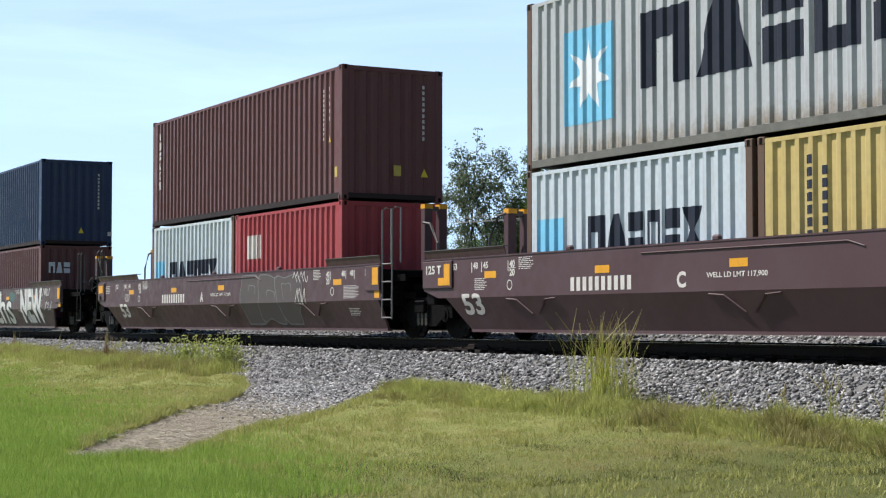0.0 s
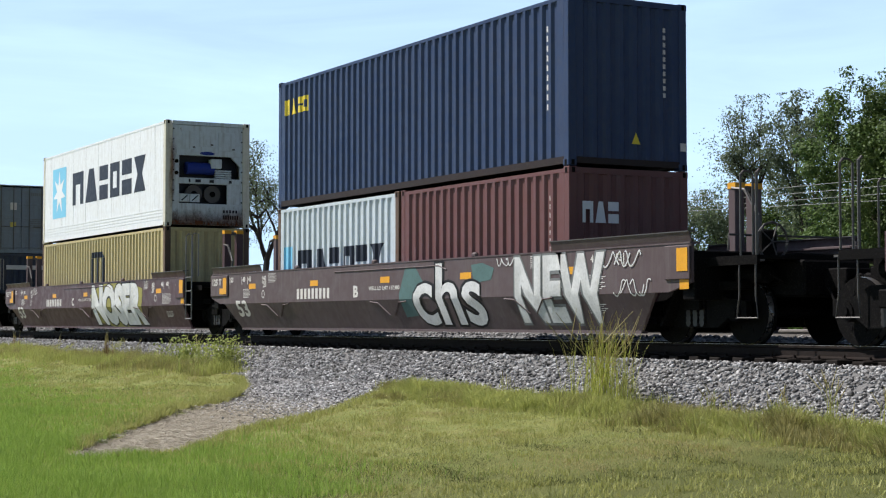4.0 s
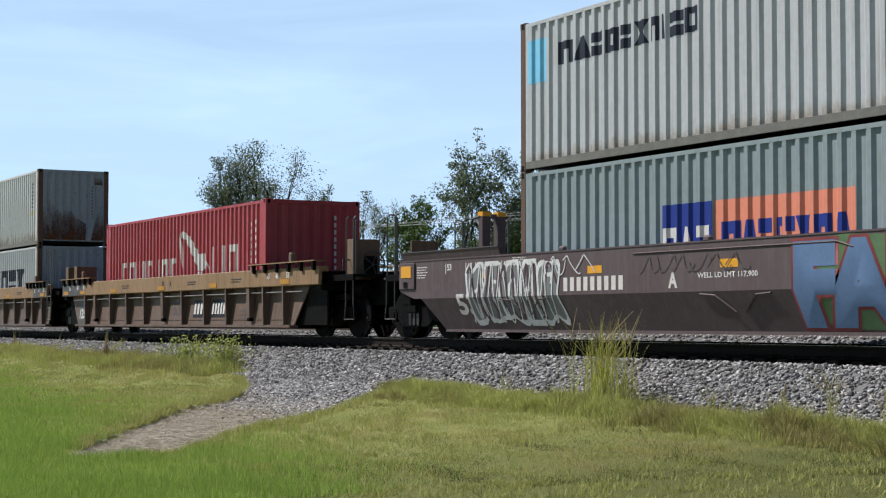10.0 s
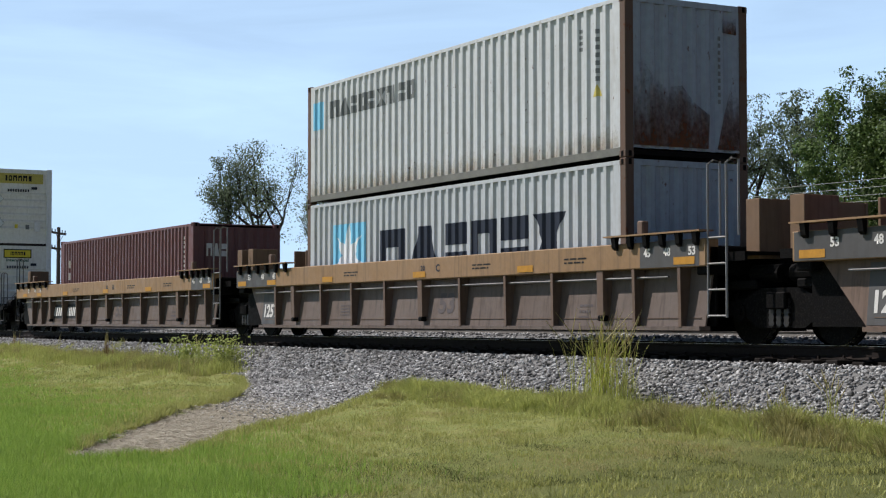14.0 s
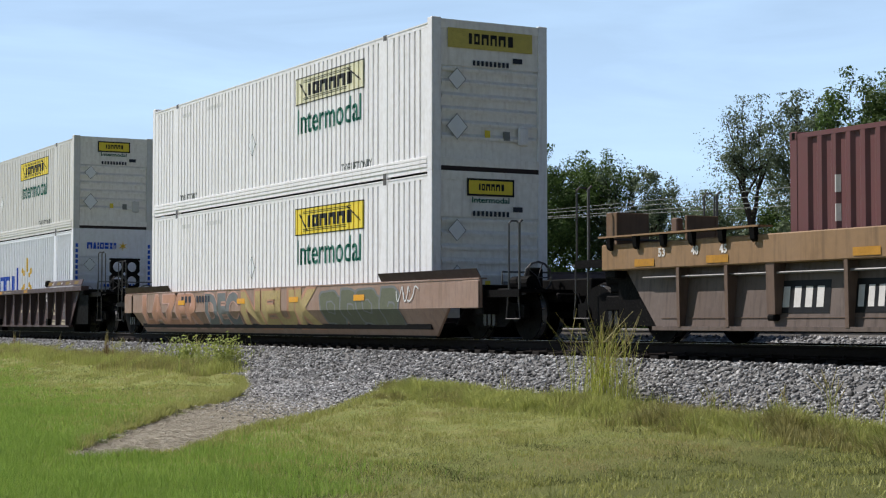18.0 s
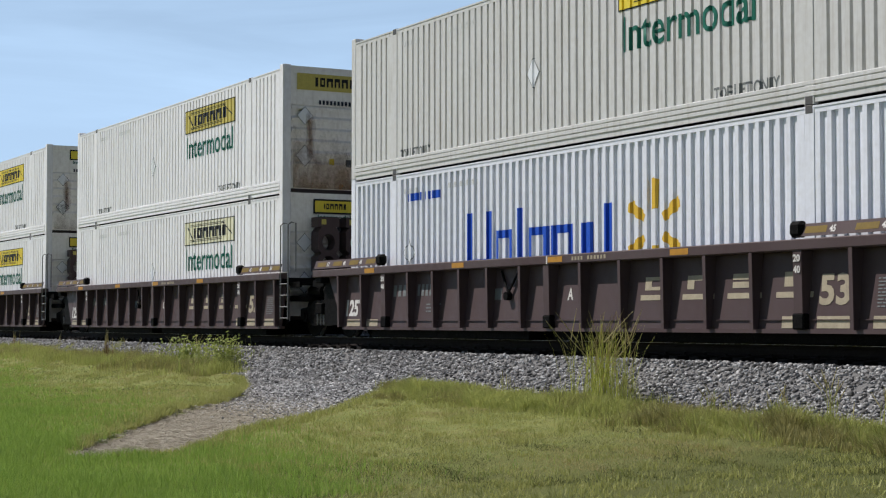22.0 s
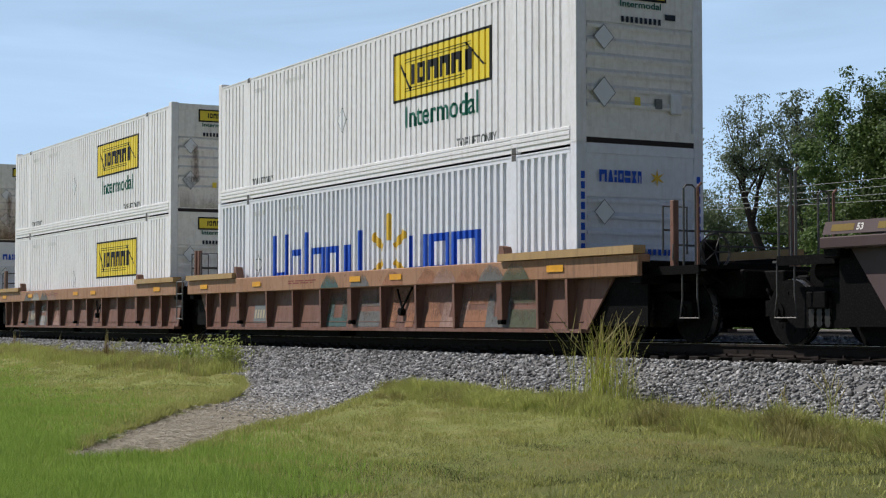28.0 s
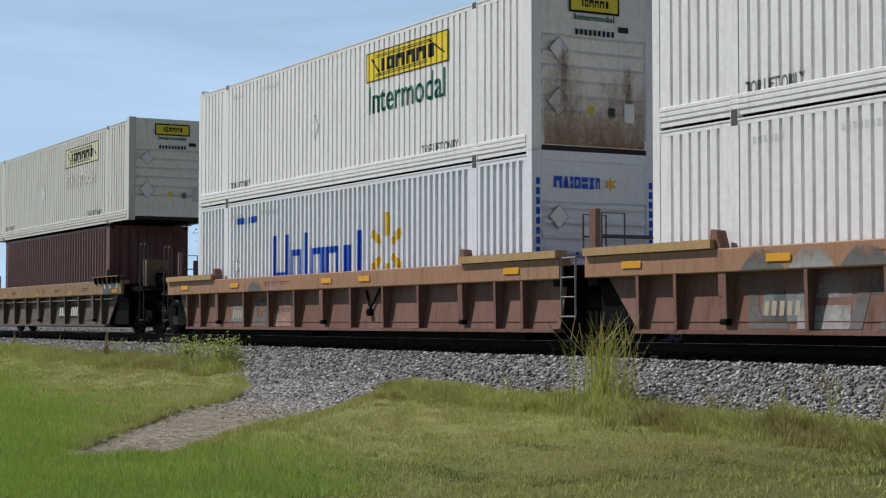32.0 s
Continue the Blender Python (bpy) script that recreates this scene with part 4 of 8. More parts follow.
def make_ballast():
    n = 62000
    x = -11 - 56 * rng.random(n) ** 1.25
    y = rng.uniform(13.3, 15.6, n)
    keep = rng.random(n) < np.where(y < 13.65, 0.35, 1.0)
    x, y = x[keep], y[keep]
    size = 0.013 + 0.026 * rng.random(len(x)) ** 1.5
    near = x > -33
    stones(x[near], y[near], size[near], "ballast", "grey and white crushed stone of the railway bank")
    stones(x[~near], y[~near], size[~near] * 1.1, "ballast", "grey and white crushed stone further along the bank", coarse=True)
    n = 16000
    x, y = -12 - 74 * rng.random(n) ** 1.3, np.where(rng.random(n) < 0.75, rng.uniform(17.8, 21.6, n), rng.uniform(15.6, 17.2, n))
    stones(x, y, rng.uniform(0.028, 0.055, n), "ballast", "crushed stone between and beyond the rails", coarse=True)
    n = 10000
    y = rng.uniform(9.4, 14.3, n)
    t = rng.uniform(-0.05, 1.05, n)
    x = np.interp(y, PATH_Y, PATH_L) * (1 - t) + np.interp(y, PATH_Y, PATH_R) * t
    keep = rng.random(n) < np.clip((y - 9.6) / 2.6, 0.05, 1)
    x, y = x[keep], y[keep]
    stones(x, y, rng.uniform(0.014, 0.034, len(x)), "loose_gravel", "small dusty stones spilled down the worn path", "dusty_stone", True)


RAIL_UP = 0.04


def make_track():
    track = thing("railway_track", "single railway track of steel rails on dark wooden ties", "track", kind="structure")
    prof = [(-0.075, -0.18), (0.075, -0.18), (0.075, -0.165), (0.012, -0.145), (0.012, -0.045), (0.036, -0.035), (0.036, -0.006), (0.028, 0.0), (-0.028, 0.0), (-0.036, -0.006), (-0.036, -0.035), (-0.012, -0.045), (-0.012, -0.145), (-0.075, -0.165)]
    for sg in (-1, 1):
        yy = TRACK_Y + sg * 0.7535
        r = part("rail", prism(bmesh.new(), [(yy + p, q + RAIL_UP) for p, q in prof], "x", -260, 80), "railside", track, "rusty steel rail with shade-dark sides and a shiny head")
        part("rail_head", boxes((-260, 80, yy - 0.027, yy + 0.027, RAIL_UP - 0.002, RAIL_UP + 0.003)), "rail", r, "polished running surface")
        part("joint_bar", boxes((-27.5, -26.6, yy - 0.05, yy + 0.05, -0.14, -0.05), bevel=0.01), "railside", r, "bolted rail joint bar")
    tie = bpy.data.meshes.new("tie")
    b = boxes((-0.115, 0.115, TRACK_Y - 1.1, TRACK_Y + 1.1, -0.36, -0.145), bevel=0.012)
    b.to_mesh(tie)
    b.free()
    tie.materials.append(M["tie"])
    plate = bpy.data.meshes.new("tie_plate")
    b = boxes((-0.09, 0.09, -0.17, 0.17, -0.146, -0.132), (-0.06, -0.03, -0.1, -0.07, -0.135, -0.09), (0.03, 0.06, 0.07, 0.1, -0.135, -0.09))
    b.to_mesh(plate)
    b.free()
    plate.materials.append(M["railside"])
    for k in range(125):
        x = -68 + k * 0.495 + rng.uniform(-0.02, 0.02)
        t = part("tie", tie, "tie", track, m=pose(x, 0, rng.uniform(-0.01, 0.006), 0, 0, 0))
        part("tie_plate", plate, "railside", t, m=pose(0, TRACK_Y - 0.7535, 0))
    far = thing("railway_track", "second railway track on its own ballast bed", "track", kind="structure")
    for yy in (20.95, 22.46):
        part("rail", prism(bmesh.new(), [(yy + p, q + 0.215) for p, q in prof], "x", -260, 80), "sunlit_rail", far, "dusty steel rail coloured as if sunlit")
    for k in range(150):
        part("tie", tie, "tie", far, m=pose(-88 + k * 0.495, 21.7 - TRACK_Y, 0.19))
    return track


# ---- grass and weeds --------------------------------------------------
def blades(name, x, y, h, w, material, label, lean=0.45, kind="stuff", segments=1, way=None):
    """Grass blades as narrow leaning triangles, or longer arched ones in two pieces."""
    n = len(x)
    z = lie(x, y) - 0.01
    a, d = rng.uniform(0, 6.28, n), rng.uniform(0, 6.28, n)
    l = np.abs(rng.normal(0, lean, n)) * h
    if way is not None:
        d = np.arctan2(way[1], way[0]) + rng.normal(0, 0.5, n)
        l = h * lean * np.clip(np.hypot(way[0], way[1]) / 0.14, 0.1, 1.4)
    base = np.stack([x, y, z], 1)
    side = np.stack([np.cos(a) * w, np.sin(a) * w, 0 * w], 1)
    tip = base + np.stack([np.cos(d) * l, np.sin(d) * l, h], 1)
    if segments == 1:
        v = np.stack([base - side, base + side, tip], 1)
        f = np.arange(3 * n).reshape(n, 3)
    else:
        mid = base + np.stack([np.cos(d) * l * 0.3, np.sin(d) * l * 0.3, h * 0.6], 1)
        v = np.stack([base - side, base + side, mid + side * 0.8, mid - side * 0.8, tip], 1)
        k = 5 * np.arange(n)[:, None]
        f = np.concatenate([k + [[0, 1, 2]], k + [[0, 2, 3]], k + [[3, 2, 4]]])
    ob = new(name, mesh_of(name, v.reshape(-1, 3), f, material))
    return tagged(ob, label, "grass", kind=kind)


def patchy(x, y, k, seed):
    """Smooth random patches over the plan, 0 to 1."""
    r = np.random.default_rng(seed)
    out = 0 * x
    for i in range(7):
        fx, fy, p = r.normal(0, k), r.normal(0, k * 1.6), r.uniform(0, 6.28)
        out = out + np.sin(fx * x + fy * y + p)
    return np.clip(0.5 + out / 6, 0, 1)


def make_grass():
    n = 840000
    y = rng.uniform(3.4, 14.05, n)
    lo, hi = y / math.tan(radians(11.0)), y / math.tan(radians(52.0))
    x = -(hi + (lo - hi) * rng.random(n) ** 1.15)
    x = np.clip(x, -62, 5)
    dist = np.hypot(x, y)
    keep = (dist > 16.2) & (rng.random(n) < np.clip(22 / dist, 0.35, 1)) & (on_path(x, y) + rng.normal(0, 0.16, n) < 0.42)
    x, y = x[keep], y[keep]
    dry = 0.55 * patchy(x, y, 0.6, 3) + 0.45 * patchy(x, y, 2.4, 17) + rng.normal(0, 0.10, len(x))
    fresh_edge = 6.7 + (-16 - x) * 0.125 + 1.0 * (patchy(x, y, 0.9, 5) - 0.5)
    fresh = y + rng.normal(0, 1.0, len(x)) < fresh_edge
    h = 0.012 + 0.020 * rng.random(len(x)) ** 1.5 + 0.028 * patchy(x, y, 2.6, 9) ** 2
    size = np.clip(np.hypot(x, y) / 26, 0.8, 1.9)
    brown = (~fresh) & (dry > 0.58 + 0.3 * np.clip((x + 15) / 4, 0, 1) - 0.09 * (x < -28))
    dull = (~fresh) & ~brown & (rng.random(len(x)) < np.maximum(np.clip((x + 19.2) / 4.5, 0.10, 1.0), np.clip((-27 - x) / 12, 0, 0.7)) * (0.72 + 0.45 * patchy(x, y, 0.8, 13)))
    rest = (~fresh) & ~brown & ~dull
    for mask, nm, mt, lb in ((rest, "lawn_grass", "grass", "short mown yellow-green grass"), (brown, "dry_grass", "dry_grass", "dry straw-coloured patches of short grass"), (dull, "dull_grass", "dull_grass", "dull olive short grass")):
        blades(nm, x[mask], y[mask], h[mask], 0.0042 * size[mask], mt, lb, 1.0)
    blades("fresh_grass", x[fresh], y[fresh], h[fresh] * 2.0 + 0.02 + 0.05 * patchy(x[fresh], y[fresh], 3.0, 33) ** 2, 0.0052 * size[fresh], "fresh_grass", "taller bright green fresh grass", 0.45)
    # thin turf beyond the view
    m = 80000
    x2, y2 = rng.uniform(-75, 14, m), rng.uniform(-6, 13.9, m)
    out = (on_path(x2, y2) < 0.3) & ((x2 > -y2 / math.tan(radians(52))) | (y2 < 3.6) | (np.hypot(x2, y2) < 16.5) | (x2 < -y2 / math.tan(radians(11))))
    lush = y2 + rng.normal(0, 0.75, m) < 6.5 + np.clip(-16 - x2, -20, 40) * 0.125
    for mask, nm, mt, lb in ((out & lush, "fresh_grass", "fresh_grass", "bright green grass further along the verge"), (out & ~lush, "lawn_grass", "grass", "short mown grass further along the verge")):
        blades(nm, x2[mask], y2[mask], 0.05 + 0.05 * rng.random(mask.sum()), np.full(mask.sum(), 0.012), mt, lb, 0.8)
    # tufts along the foot of the bank
    cx, cy, ch = [], [], []
    for k in range(1000):
        if k < 560:
            x0 = rng.uniform(-27, -11)
            east = np.clip((x0 + 19) / 4, 0, 1)
            if rng.random() < 0.6 * east:
                continue
            y0, hh = 13.0 - 0.25 * east + rng.normal(0, 0.32), rng.uniform(0.09, 0.22) * (1 - 0.25 * east)
        else:
            x0, y0, hh = -33 - 29 * rng.random(), 13.45 + rng.normal(0, 0.42), rng.uniform(0.14, 0.34)
        if on_path(x0, y0) > 0.25 or (x0 > -34 and x0 < -26.4 and y0 > 12.8):
            continue
        m = int(rng.integers(60, 130))
        cx.append(x0 + rng.normal(0, 0.16, m))
        cy.append(y0 + rng.normal(0, 0.12, m))
        ch.append(hh * rng.uniform(0.5, 1.1, m))
    cx, cy, ch = (np.concatenate(q) for q in (cx, cy, ch))
    olive = patchy(cx, cy, 1.9, 41) + 0.35 * np.clip((cx + 19) / 5, 0, 1) + 0.12 * (cx < -32) + rng.normal(0, 0.12, len(cx)) > 0.67
    blades("tuft_grass", cx[~olive], cy[~olive], ch[~olive], np.full((~olive).sum(), 0.005), "tuft_grass", "yellow-green tufts of taller grass at the foot of the bank", 0.5, segments=2)
    blades("tuft_grass", cx[olive], cy[olive], ch[olive], np.full(olive.sum(), 0.005), "olive_tuft", "olive-brown tufts of drying grass at the foot of the bank", 0.5, segments=2)
    # domed tussocks along the crest: blades bend out from the middle of each
    cx, cy, ch, ox, oy = [], [], [], [], []
    for k in range(300):
        x0, y0 = rng.uniform(-27.5, -12), 12.72 + rng.normal(0, 0.26)
        if on_path(x0, y0) > 0.2:
            continue
        m, r0 = int(rng.integers(150, 330)), rng.uniform(0.07, 0.16)
        tall = rng.uniform(0.09, 0.25) * (0.6 + 0.8 * float(patchy(np.array([x0]), np.array([y0]), 1.6, 21)[0]))
        u, v = rng.normal(0, r0, m), rng.normal(0, r0 * 0.8, m)
        cx.append(x0 + u)
        cy.append(y0 + v)
        ox.append(u)
        oy.append(v)
        ch.append(tall * rng.uniform(0.6, 1.1, m) * np.exp(-(u**2 + v**2) / (2.2 * r0) ** 2))
    cx, cy, ch, ox, oy = (np.concatenate(q) for q in (cx, cy, ch, ox, oy))
    olive = patchy(cx, cy, 1.9, 43) + 0.35 * np.clip((cx + 19) / 5, 0, 1) + rng.normal(0, 0.10, len(cx)) > 0.67
    blades("crest_grass", cx[~olive], cy[~olive], ch[~olive], np.full((~olive).sum(), 0.0045), "tuft_grass", "rounded yellow-green grass tussocks along the crest", 0.9, segments=2, way=(ox[~olive], oy[~olive]))
    blades("crest_grass", cx[olive], cy[olive], ch[olive], np.full(olive.sum(), 0.0045), "olive_tuft", "rounded olive-brown grass tussocks along the crest", 0.9, segments=2, way=(ox[olive], oy[olive]))
    # coarse clumps all over the lawn
    cx, cy, ch = [], [], []
    for k in range(1700):
        y0 = rng.uniform(6.8, 13.2)
        x0 = -rng.uniform(y0 / math.tan(radians(45)), y0 / math.tan(radians(14)))
        if on_path(x0, y0) > 0.2:
            continue
        m = int(rng.integers(25, 60))
        cx.append(x0 + rng.normal(0, 0.09, m))
        cy.append(y0 + rng.normal(0, 0.09, m))
        ch.append(rng.uniform(0.04, 0.11) * rng.uniform(0.5, 1.1, m))
    cx, cy, ch = (np.concatenate(q) for q in (cx, cy, ch))
    blades("lawn_tuft", cx, cy, ch, 0.004 + 0 * cx, "grass", "coarser clumps of grass in the lawn", 0.7, segments=2)
    # ragged longer grass on the rim of the path
    m = 9000
    yy = rng.uniform(6.4, 13.2, m)
    left = rng.random(m) < 0.6
    xx = np.where(left, np.interp(yy, PATH_Y, PATH_L) - np.abs(rng.normal(0.05, 0.3, m)), np.interp(yy, PATH_Y, PATH_R) + np.abs(rng.normal(0.05, 0.25, m)))
    blades("path_edge_grass", xx, yy, rng.uniform(0.06, 0.14, m), np.full(m, 0.006), "grass", "ragged grass leaning over the rim of the path", 0.7, segments=2)


def make_straw():
    m = 16000
    yy = rng.uniform(6.0, 12.2, m)
    t = rng.uniform(-0.04, 1.04, m)
    xx = np.interp(yy, PATH_Y, PATH_L) * (1 - t) + np.interp(yy, PATH_Y, PATH_R) * t
    keep = rng.random(m) < np.clip((12.4 - yy) / 2.5, 0, 1)
    xx, yy = xx[keep], yy[keep]
    n = len(xx)
    z = lie(xx, yy) + rng.uniform(0.004, 0.025, n)
    a, l = rng.uniform(0, 6.28, n), rng.uniform(0.03, 0.11, n)
    d = np.stack([np.cos(a) * l, np.sin(a) * l, rng.normal(0, 0.012, n)], 1)
    s_ = np.stack([-np.sin(a), np.cos(a), 0 * a + 0.4], 1) * 0.005
    b = np.stack([xx, yy, z], 1)
    v = np.stack([b - d, b + s_, b + d, b - s_], 1).reshape(-1, 3)
    tagged(new("straw_litter", mesh_of("straw_litter", v, np.arange(4 * n).reshape(-1, 4), "straw")), "dry straw and clippings strewn over the worn path", "straw", kind="stuff")


def weed(x, y, height, spread, n, material, label, width=0.006, heads=0, name="weed", category="weed", leaves=0, arch=0.42):
    """One clump of upright stalks with arching tips, seed heads or small leaves."""
    top = thing(name, label, category, "weeds on the bank")
    top.location = (x, y, float(lie(x, y)) - 0.02)
    bm = bmesh.new()
    tips = []
    for _ in range(n):
        a, r = rng.uniform(0, 6.28), abs(rng.normal(0, spread * 0.4))
        h = height * rng.uniform(0.45, 1.05)
        d = rng.uniform(0, 6.28)
        out = h * rng.uniform(0.02, arch)
        b0 = Vector((r * math.cos(a), r * math.sin(a), 0))
        pts = [b0 + Vector((math.cos(d) * out * u * u, math.sin(d) * out * u * u, h * (u - 0.12 * u**4))) for u in (0, 0.35, 0.7, 1.0)]
        w = Vector((-math.sin(d), math.cos(d), 0)) * width
        prev = None
        for i, p in enumerate(pts):
            k = (1.0, 0.85, 0.55, 0.08)[i]
            pair = (bm.verts.new(p - w * k), bm.verts.new(p + w * k))
            if prev:
                bm.faces.new((prev[0], prev[1], pair[1], pair[0]))
            prev = pair
        tips.append((pts, d))
    part("stalk_tuft", bm, material, top)
    if heads:
        bm = bmesh.new()
        for pts, d in tips[:heads]:
            tube(bm, [pts[2], pts[3], pts[3] + (pts[3] - pts[2]) * 0.5], 0.008, 4, 0.002)
        part("seed_tuft", bm, "dry_grass", top)
    if leaves:
        bm = bmesh.new()
        for _ in range(leaves):
            pts, d = tips[int(rng.integers(0, len(tips)))]
            u = rng.random()
            p = pts[1].lerp(pts[3], u) + Vector(rng.normal(0, 0.05, 3))
            q = Vector(rng.normal(0, 1, 3)).normalized() * rng.uniform(0.025, 0.05)
            s_ = q.orthogonal() * 0.45
            bm.faces.new([bm.verts.new(p + v) for v in (-q, s_, q, -s_)])
        part("leafage", bm, "weed_leaf", top)
    return top


# ---- trees, poles and wires -------------------------------------------
def tree(x, y, height, crown_r, crown_base, leaf, label, leaves=7000, seed=1, sparse=0.0, size=0.11, lean=0.0):
    """A forked trunk with limbs, twigs and a crown of small leaves in uneven clumps."""
    r = random.Random(seed)
    g = np.random.default_rng(seed)
    top = thing("tree", label, "tree", "trees behind the railway")
    top.location = (x, y, -0.8)
    bm = bmesh.new()
    ends = []

    def grow(p, d, length, rad, level):
        pts = [p]
        for _ in range(3):
            d = (d + Vector((r.gauss(0, 0.16), r.gauss(0, 0.16), r.gauss(0.03, 0.1)))).normalized()
            pts.append(pts[-1] + d * length / 3)
        tube(bm, pts, rad, 6 if level < 2 else 4, rad * 0.62)
        if level >= 2:
            ends.append(pts[-1])
            ends.append(pts[2])
        if level < 4:
            for _ in range(3 if level < 2 else 2):
                out = Vector((r.gauss(0, 1), r.gauss(0, 1), r.uniform(-0.15, 0.75))).normalized()
                grow(pts[r.choice((2, 3, 3))], (d * 0.75 + out * 0.85).normalized(), length * r.uniform(0.58, 0.82), rad * 0.58, level + 1)

    base = crown_base * height
    lx, ly = lean * 0.48, lean * 0.87
    tube(bm, [(-lx, -ly, 0), (-lx * 0.6, -ly * 0.6 + 0.05, base * 0.5), (0, 0, base)], 0.024 * height, 8, 0.016 * height)
    for _ in range(4):
        a = r.uniform(0, 6.28)
        grow(Vector((0, 0, base)), Vector((math.cos(a) * 0.7, math.sin(a) * 0.7, 0.9)).normalized(), (height - base) * 0.40, 0.014 * height, 1)
    # limbs are drawn to the height and spread of the crown
    zs = max(v.co.z for v in bm.verts)
    rs = max(math.hypot(v.co.x, v.co.y) for v in bm.verts)
    kz, kr = (height - base) / max(0.1, zs - base), crown_r / rs
    for v in bm.verts:
        if v.co.z > base:
            f = min(1, (v.co.z - base) / 0.8)
            v.co.z = base + (v.co.z - base) * kz
            v.co.x *= 1 + (kr - 1) * f
            v.co.y *= 1 + (kr - 1) * f
    part("trunk", bm, "bark", top)
    tips = np.array([(p.x * kr, p.y * kr, base + (p.z - base) * kz) for p in ends if p.z > base * 0.8])
    leaves = int(leaves * (2.9 if sparse > 0.5 else 2.6))
    m = int(leaves * (0.80 if sparse > 0.5 else 0.3))
    cz, rz = base + 0.52 * (height - base), 0.47 * (height - base)
    nc = 70
    u = g.normal(0, 1, (nc, 3))
    u = u / np.linalg.norm(u, axis=1)[:, None] * g.uniform(0.45, 0.98, (nc, 1))
    clumps = u * [crown_r, crown_r, rz] + [0, 0, cz]
    cr = np.concatenate([np.full(m, crown_r * (0.20 if sparse > 0.5 else 0.13)), (crown_r * g.uniform(0.14, 0.34, nc))[g.integers(0, nc, leaves - m)]])
    which = g.integers(0, nc, leaves - m)
    cr[m:] = (crown_r * g.uniform(0.14, 0.34, nc))[which]
    pick = np.concatenate([tips[g.integers(0, len(tips), m)], clumps[which]])
    # leaves lie on the outside of their clump and face out and up, so that a clump has a lit crown and a dark foot
    way = g.normal(0, 1, (leaves, 3))
    way /= np.linalg.norm(way, axis=1)[:, None]
    rag = np.where(g.random((leaves, 1)) < 0.12, 1.45, 1.0)
    pos = pick + way * cr[:, None] * [1, 1, 0.8] * g.uniform(0.25, 1.0, (leaves, 1)) ** 0.6 * rag
    over = np.maximum(0, pos[:, 2] - height)
    pos[:, 2] -= over * 1.3
    size = size * (0.50 if sparse > 0.5 else 0.66)
    face = way + [0, 0, 0.45] + g.normal(0, 0.45, (leaves, 3))
    face /= np.linalg.norm(face, axis=1)[:, None]
    q = np.cross(face, g.normal(0, 1, (leaves, 3)))
    q /= np.linalg.norm(q, axis=1)[:, None]
    s2 = np.cross(q, face)
    sz = size * g.uniform(0.6, 1.4, (leaves, 1))
    v = np.stack([pos - q * sz, pos + s2 * sz * 0.5, pos + q * sz, pos - s2 * sz * 0.5], 1).reshape(-1, 3)
    part("crown", mesh_of("crown", v, np.arange(4 * leaves).reshape(-1, 4), leaf), leaf, top)
    return top


def undergrowth():
    """Scrub and brambles that close the view beneath the trees."""
    g = np.random.default_rng(41)
    n = 50000
    px = 700 + 1000 * g.random(n)
    far = np.interp(px, [640, 900, 1250, 1600], [118, 92, 84, 64]) + g.normal(0, 2.5, n)
    a = radians(28.78) + np.arctan((px - 784) / 2954.5)
    top = 3.4 + 1.5 * np.sin(px * 0.021) * np.sin(px * 0.0083 + 1) + 0.5 * np.sin(px * 0.09)
    z = -0.75 + top * g.random(n) ** 0.8
    pos = np.stack([-np.cos(a) * far, np.sin(a) * far, z], 1)
    q = g.normal(0, 1, (n, 3))
    q /= np.linalg.norm(q, axis=1)[:, None]
    s2 = np.cross(q, g.normal(0, 1, (n, 3)))
    s2 /= np.linalg.norm(s2, axis=1)[:, None]
    sz = 0.145 * g.uniform(0.6, 1.4, (n, 1))
    v = np.stack([pos - q * sz, pos + s2 * sz * 0.5, pos + q * sz, pos - s2 * sz * 0.5], 1).reshape(-1, 3)
    tagged(new("undergrowth", mesh_of("undergrowth", v, np.arange(4 * n).reshape(-1, 4), "leaf")), "dense green scrub and brambles beneath the trees", "scrub", kind="stuff")


def at_view(px, d):
    """A place on the plan d metres out, on the bearing of a share of the view's width."""
    a = radians(28.78) + math.atan((px - 784) / 2954.5)
    return -math.cos(a) * d, math.sin(a) * d


def utility_pole(x, y, height, label, arms=1):
    p = thing("utility_pole", label, "pole", "utility poles")
    p.location = (x, y, -0.8)
    part("post", tube(bmesh.new(), [(0, 0, 0), (0, 0, height)], 0.15, 8, 0.10), "pole", p)
    for k in range(arms):
        z = height - 0.35 - 0.9 * k
        arm = part("crossarm", boxes((-0.05, 0.05, -1.2, 1.2, z - 0.06, z + 0.06), bevel=0.01), "pole", p, m=pose(0, 0, 0, 0, 0, 55))
        for yy in (-1.1, -0.6, 0.6, 1.1):
            part("insulator", tube(bmesh.new(), [(0, yy, z + 0.06), (0, yy, z + 0.22)], 0.04, 6, 0.025), "steel", arm)
        part("brace", tube(bmesh.new(), [(0.06, -0.7, z), (0.06, 0, z - 0.55), (0.06, 0.7, z)], 0.015, 4), "steel", p, m=pose(0, 0, 0, 0, 0, 55))
    return p


def wire(a, b, sag, label):
    pts = []
    for k in range(25):
        u = k / 24
        p = Vector(a).lerp(Vector(b), u)
        p.z -= sag * 4 * u * (1 - u)
        pts.append(p)
    w = new("overhead_wire", bpy.data.meshes.new("overhead_wire"))
    bm = tube(bmesh.new(), pts, 0.008, 4)
    bm.to_mesh(w.data)
    bm.free()
    w.data.materials.append(M["wire"])
    return tagged(w, label, "wire", "overhead wires")

# ---- rail trucks ------------------------------------------------------
WHEEL_R = 0.46
WHEELSETS = []


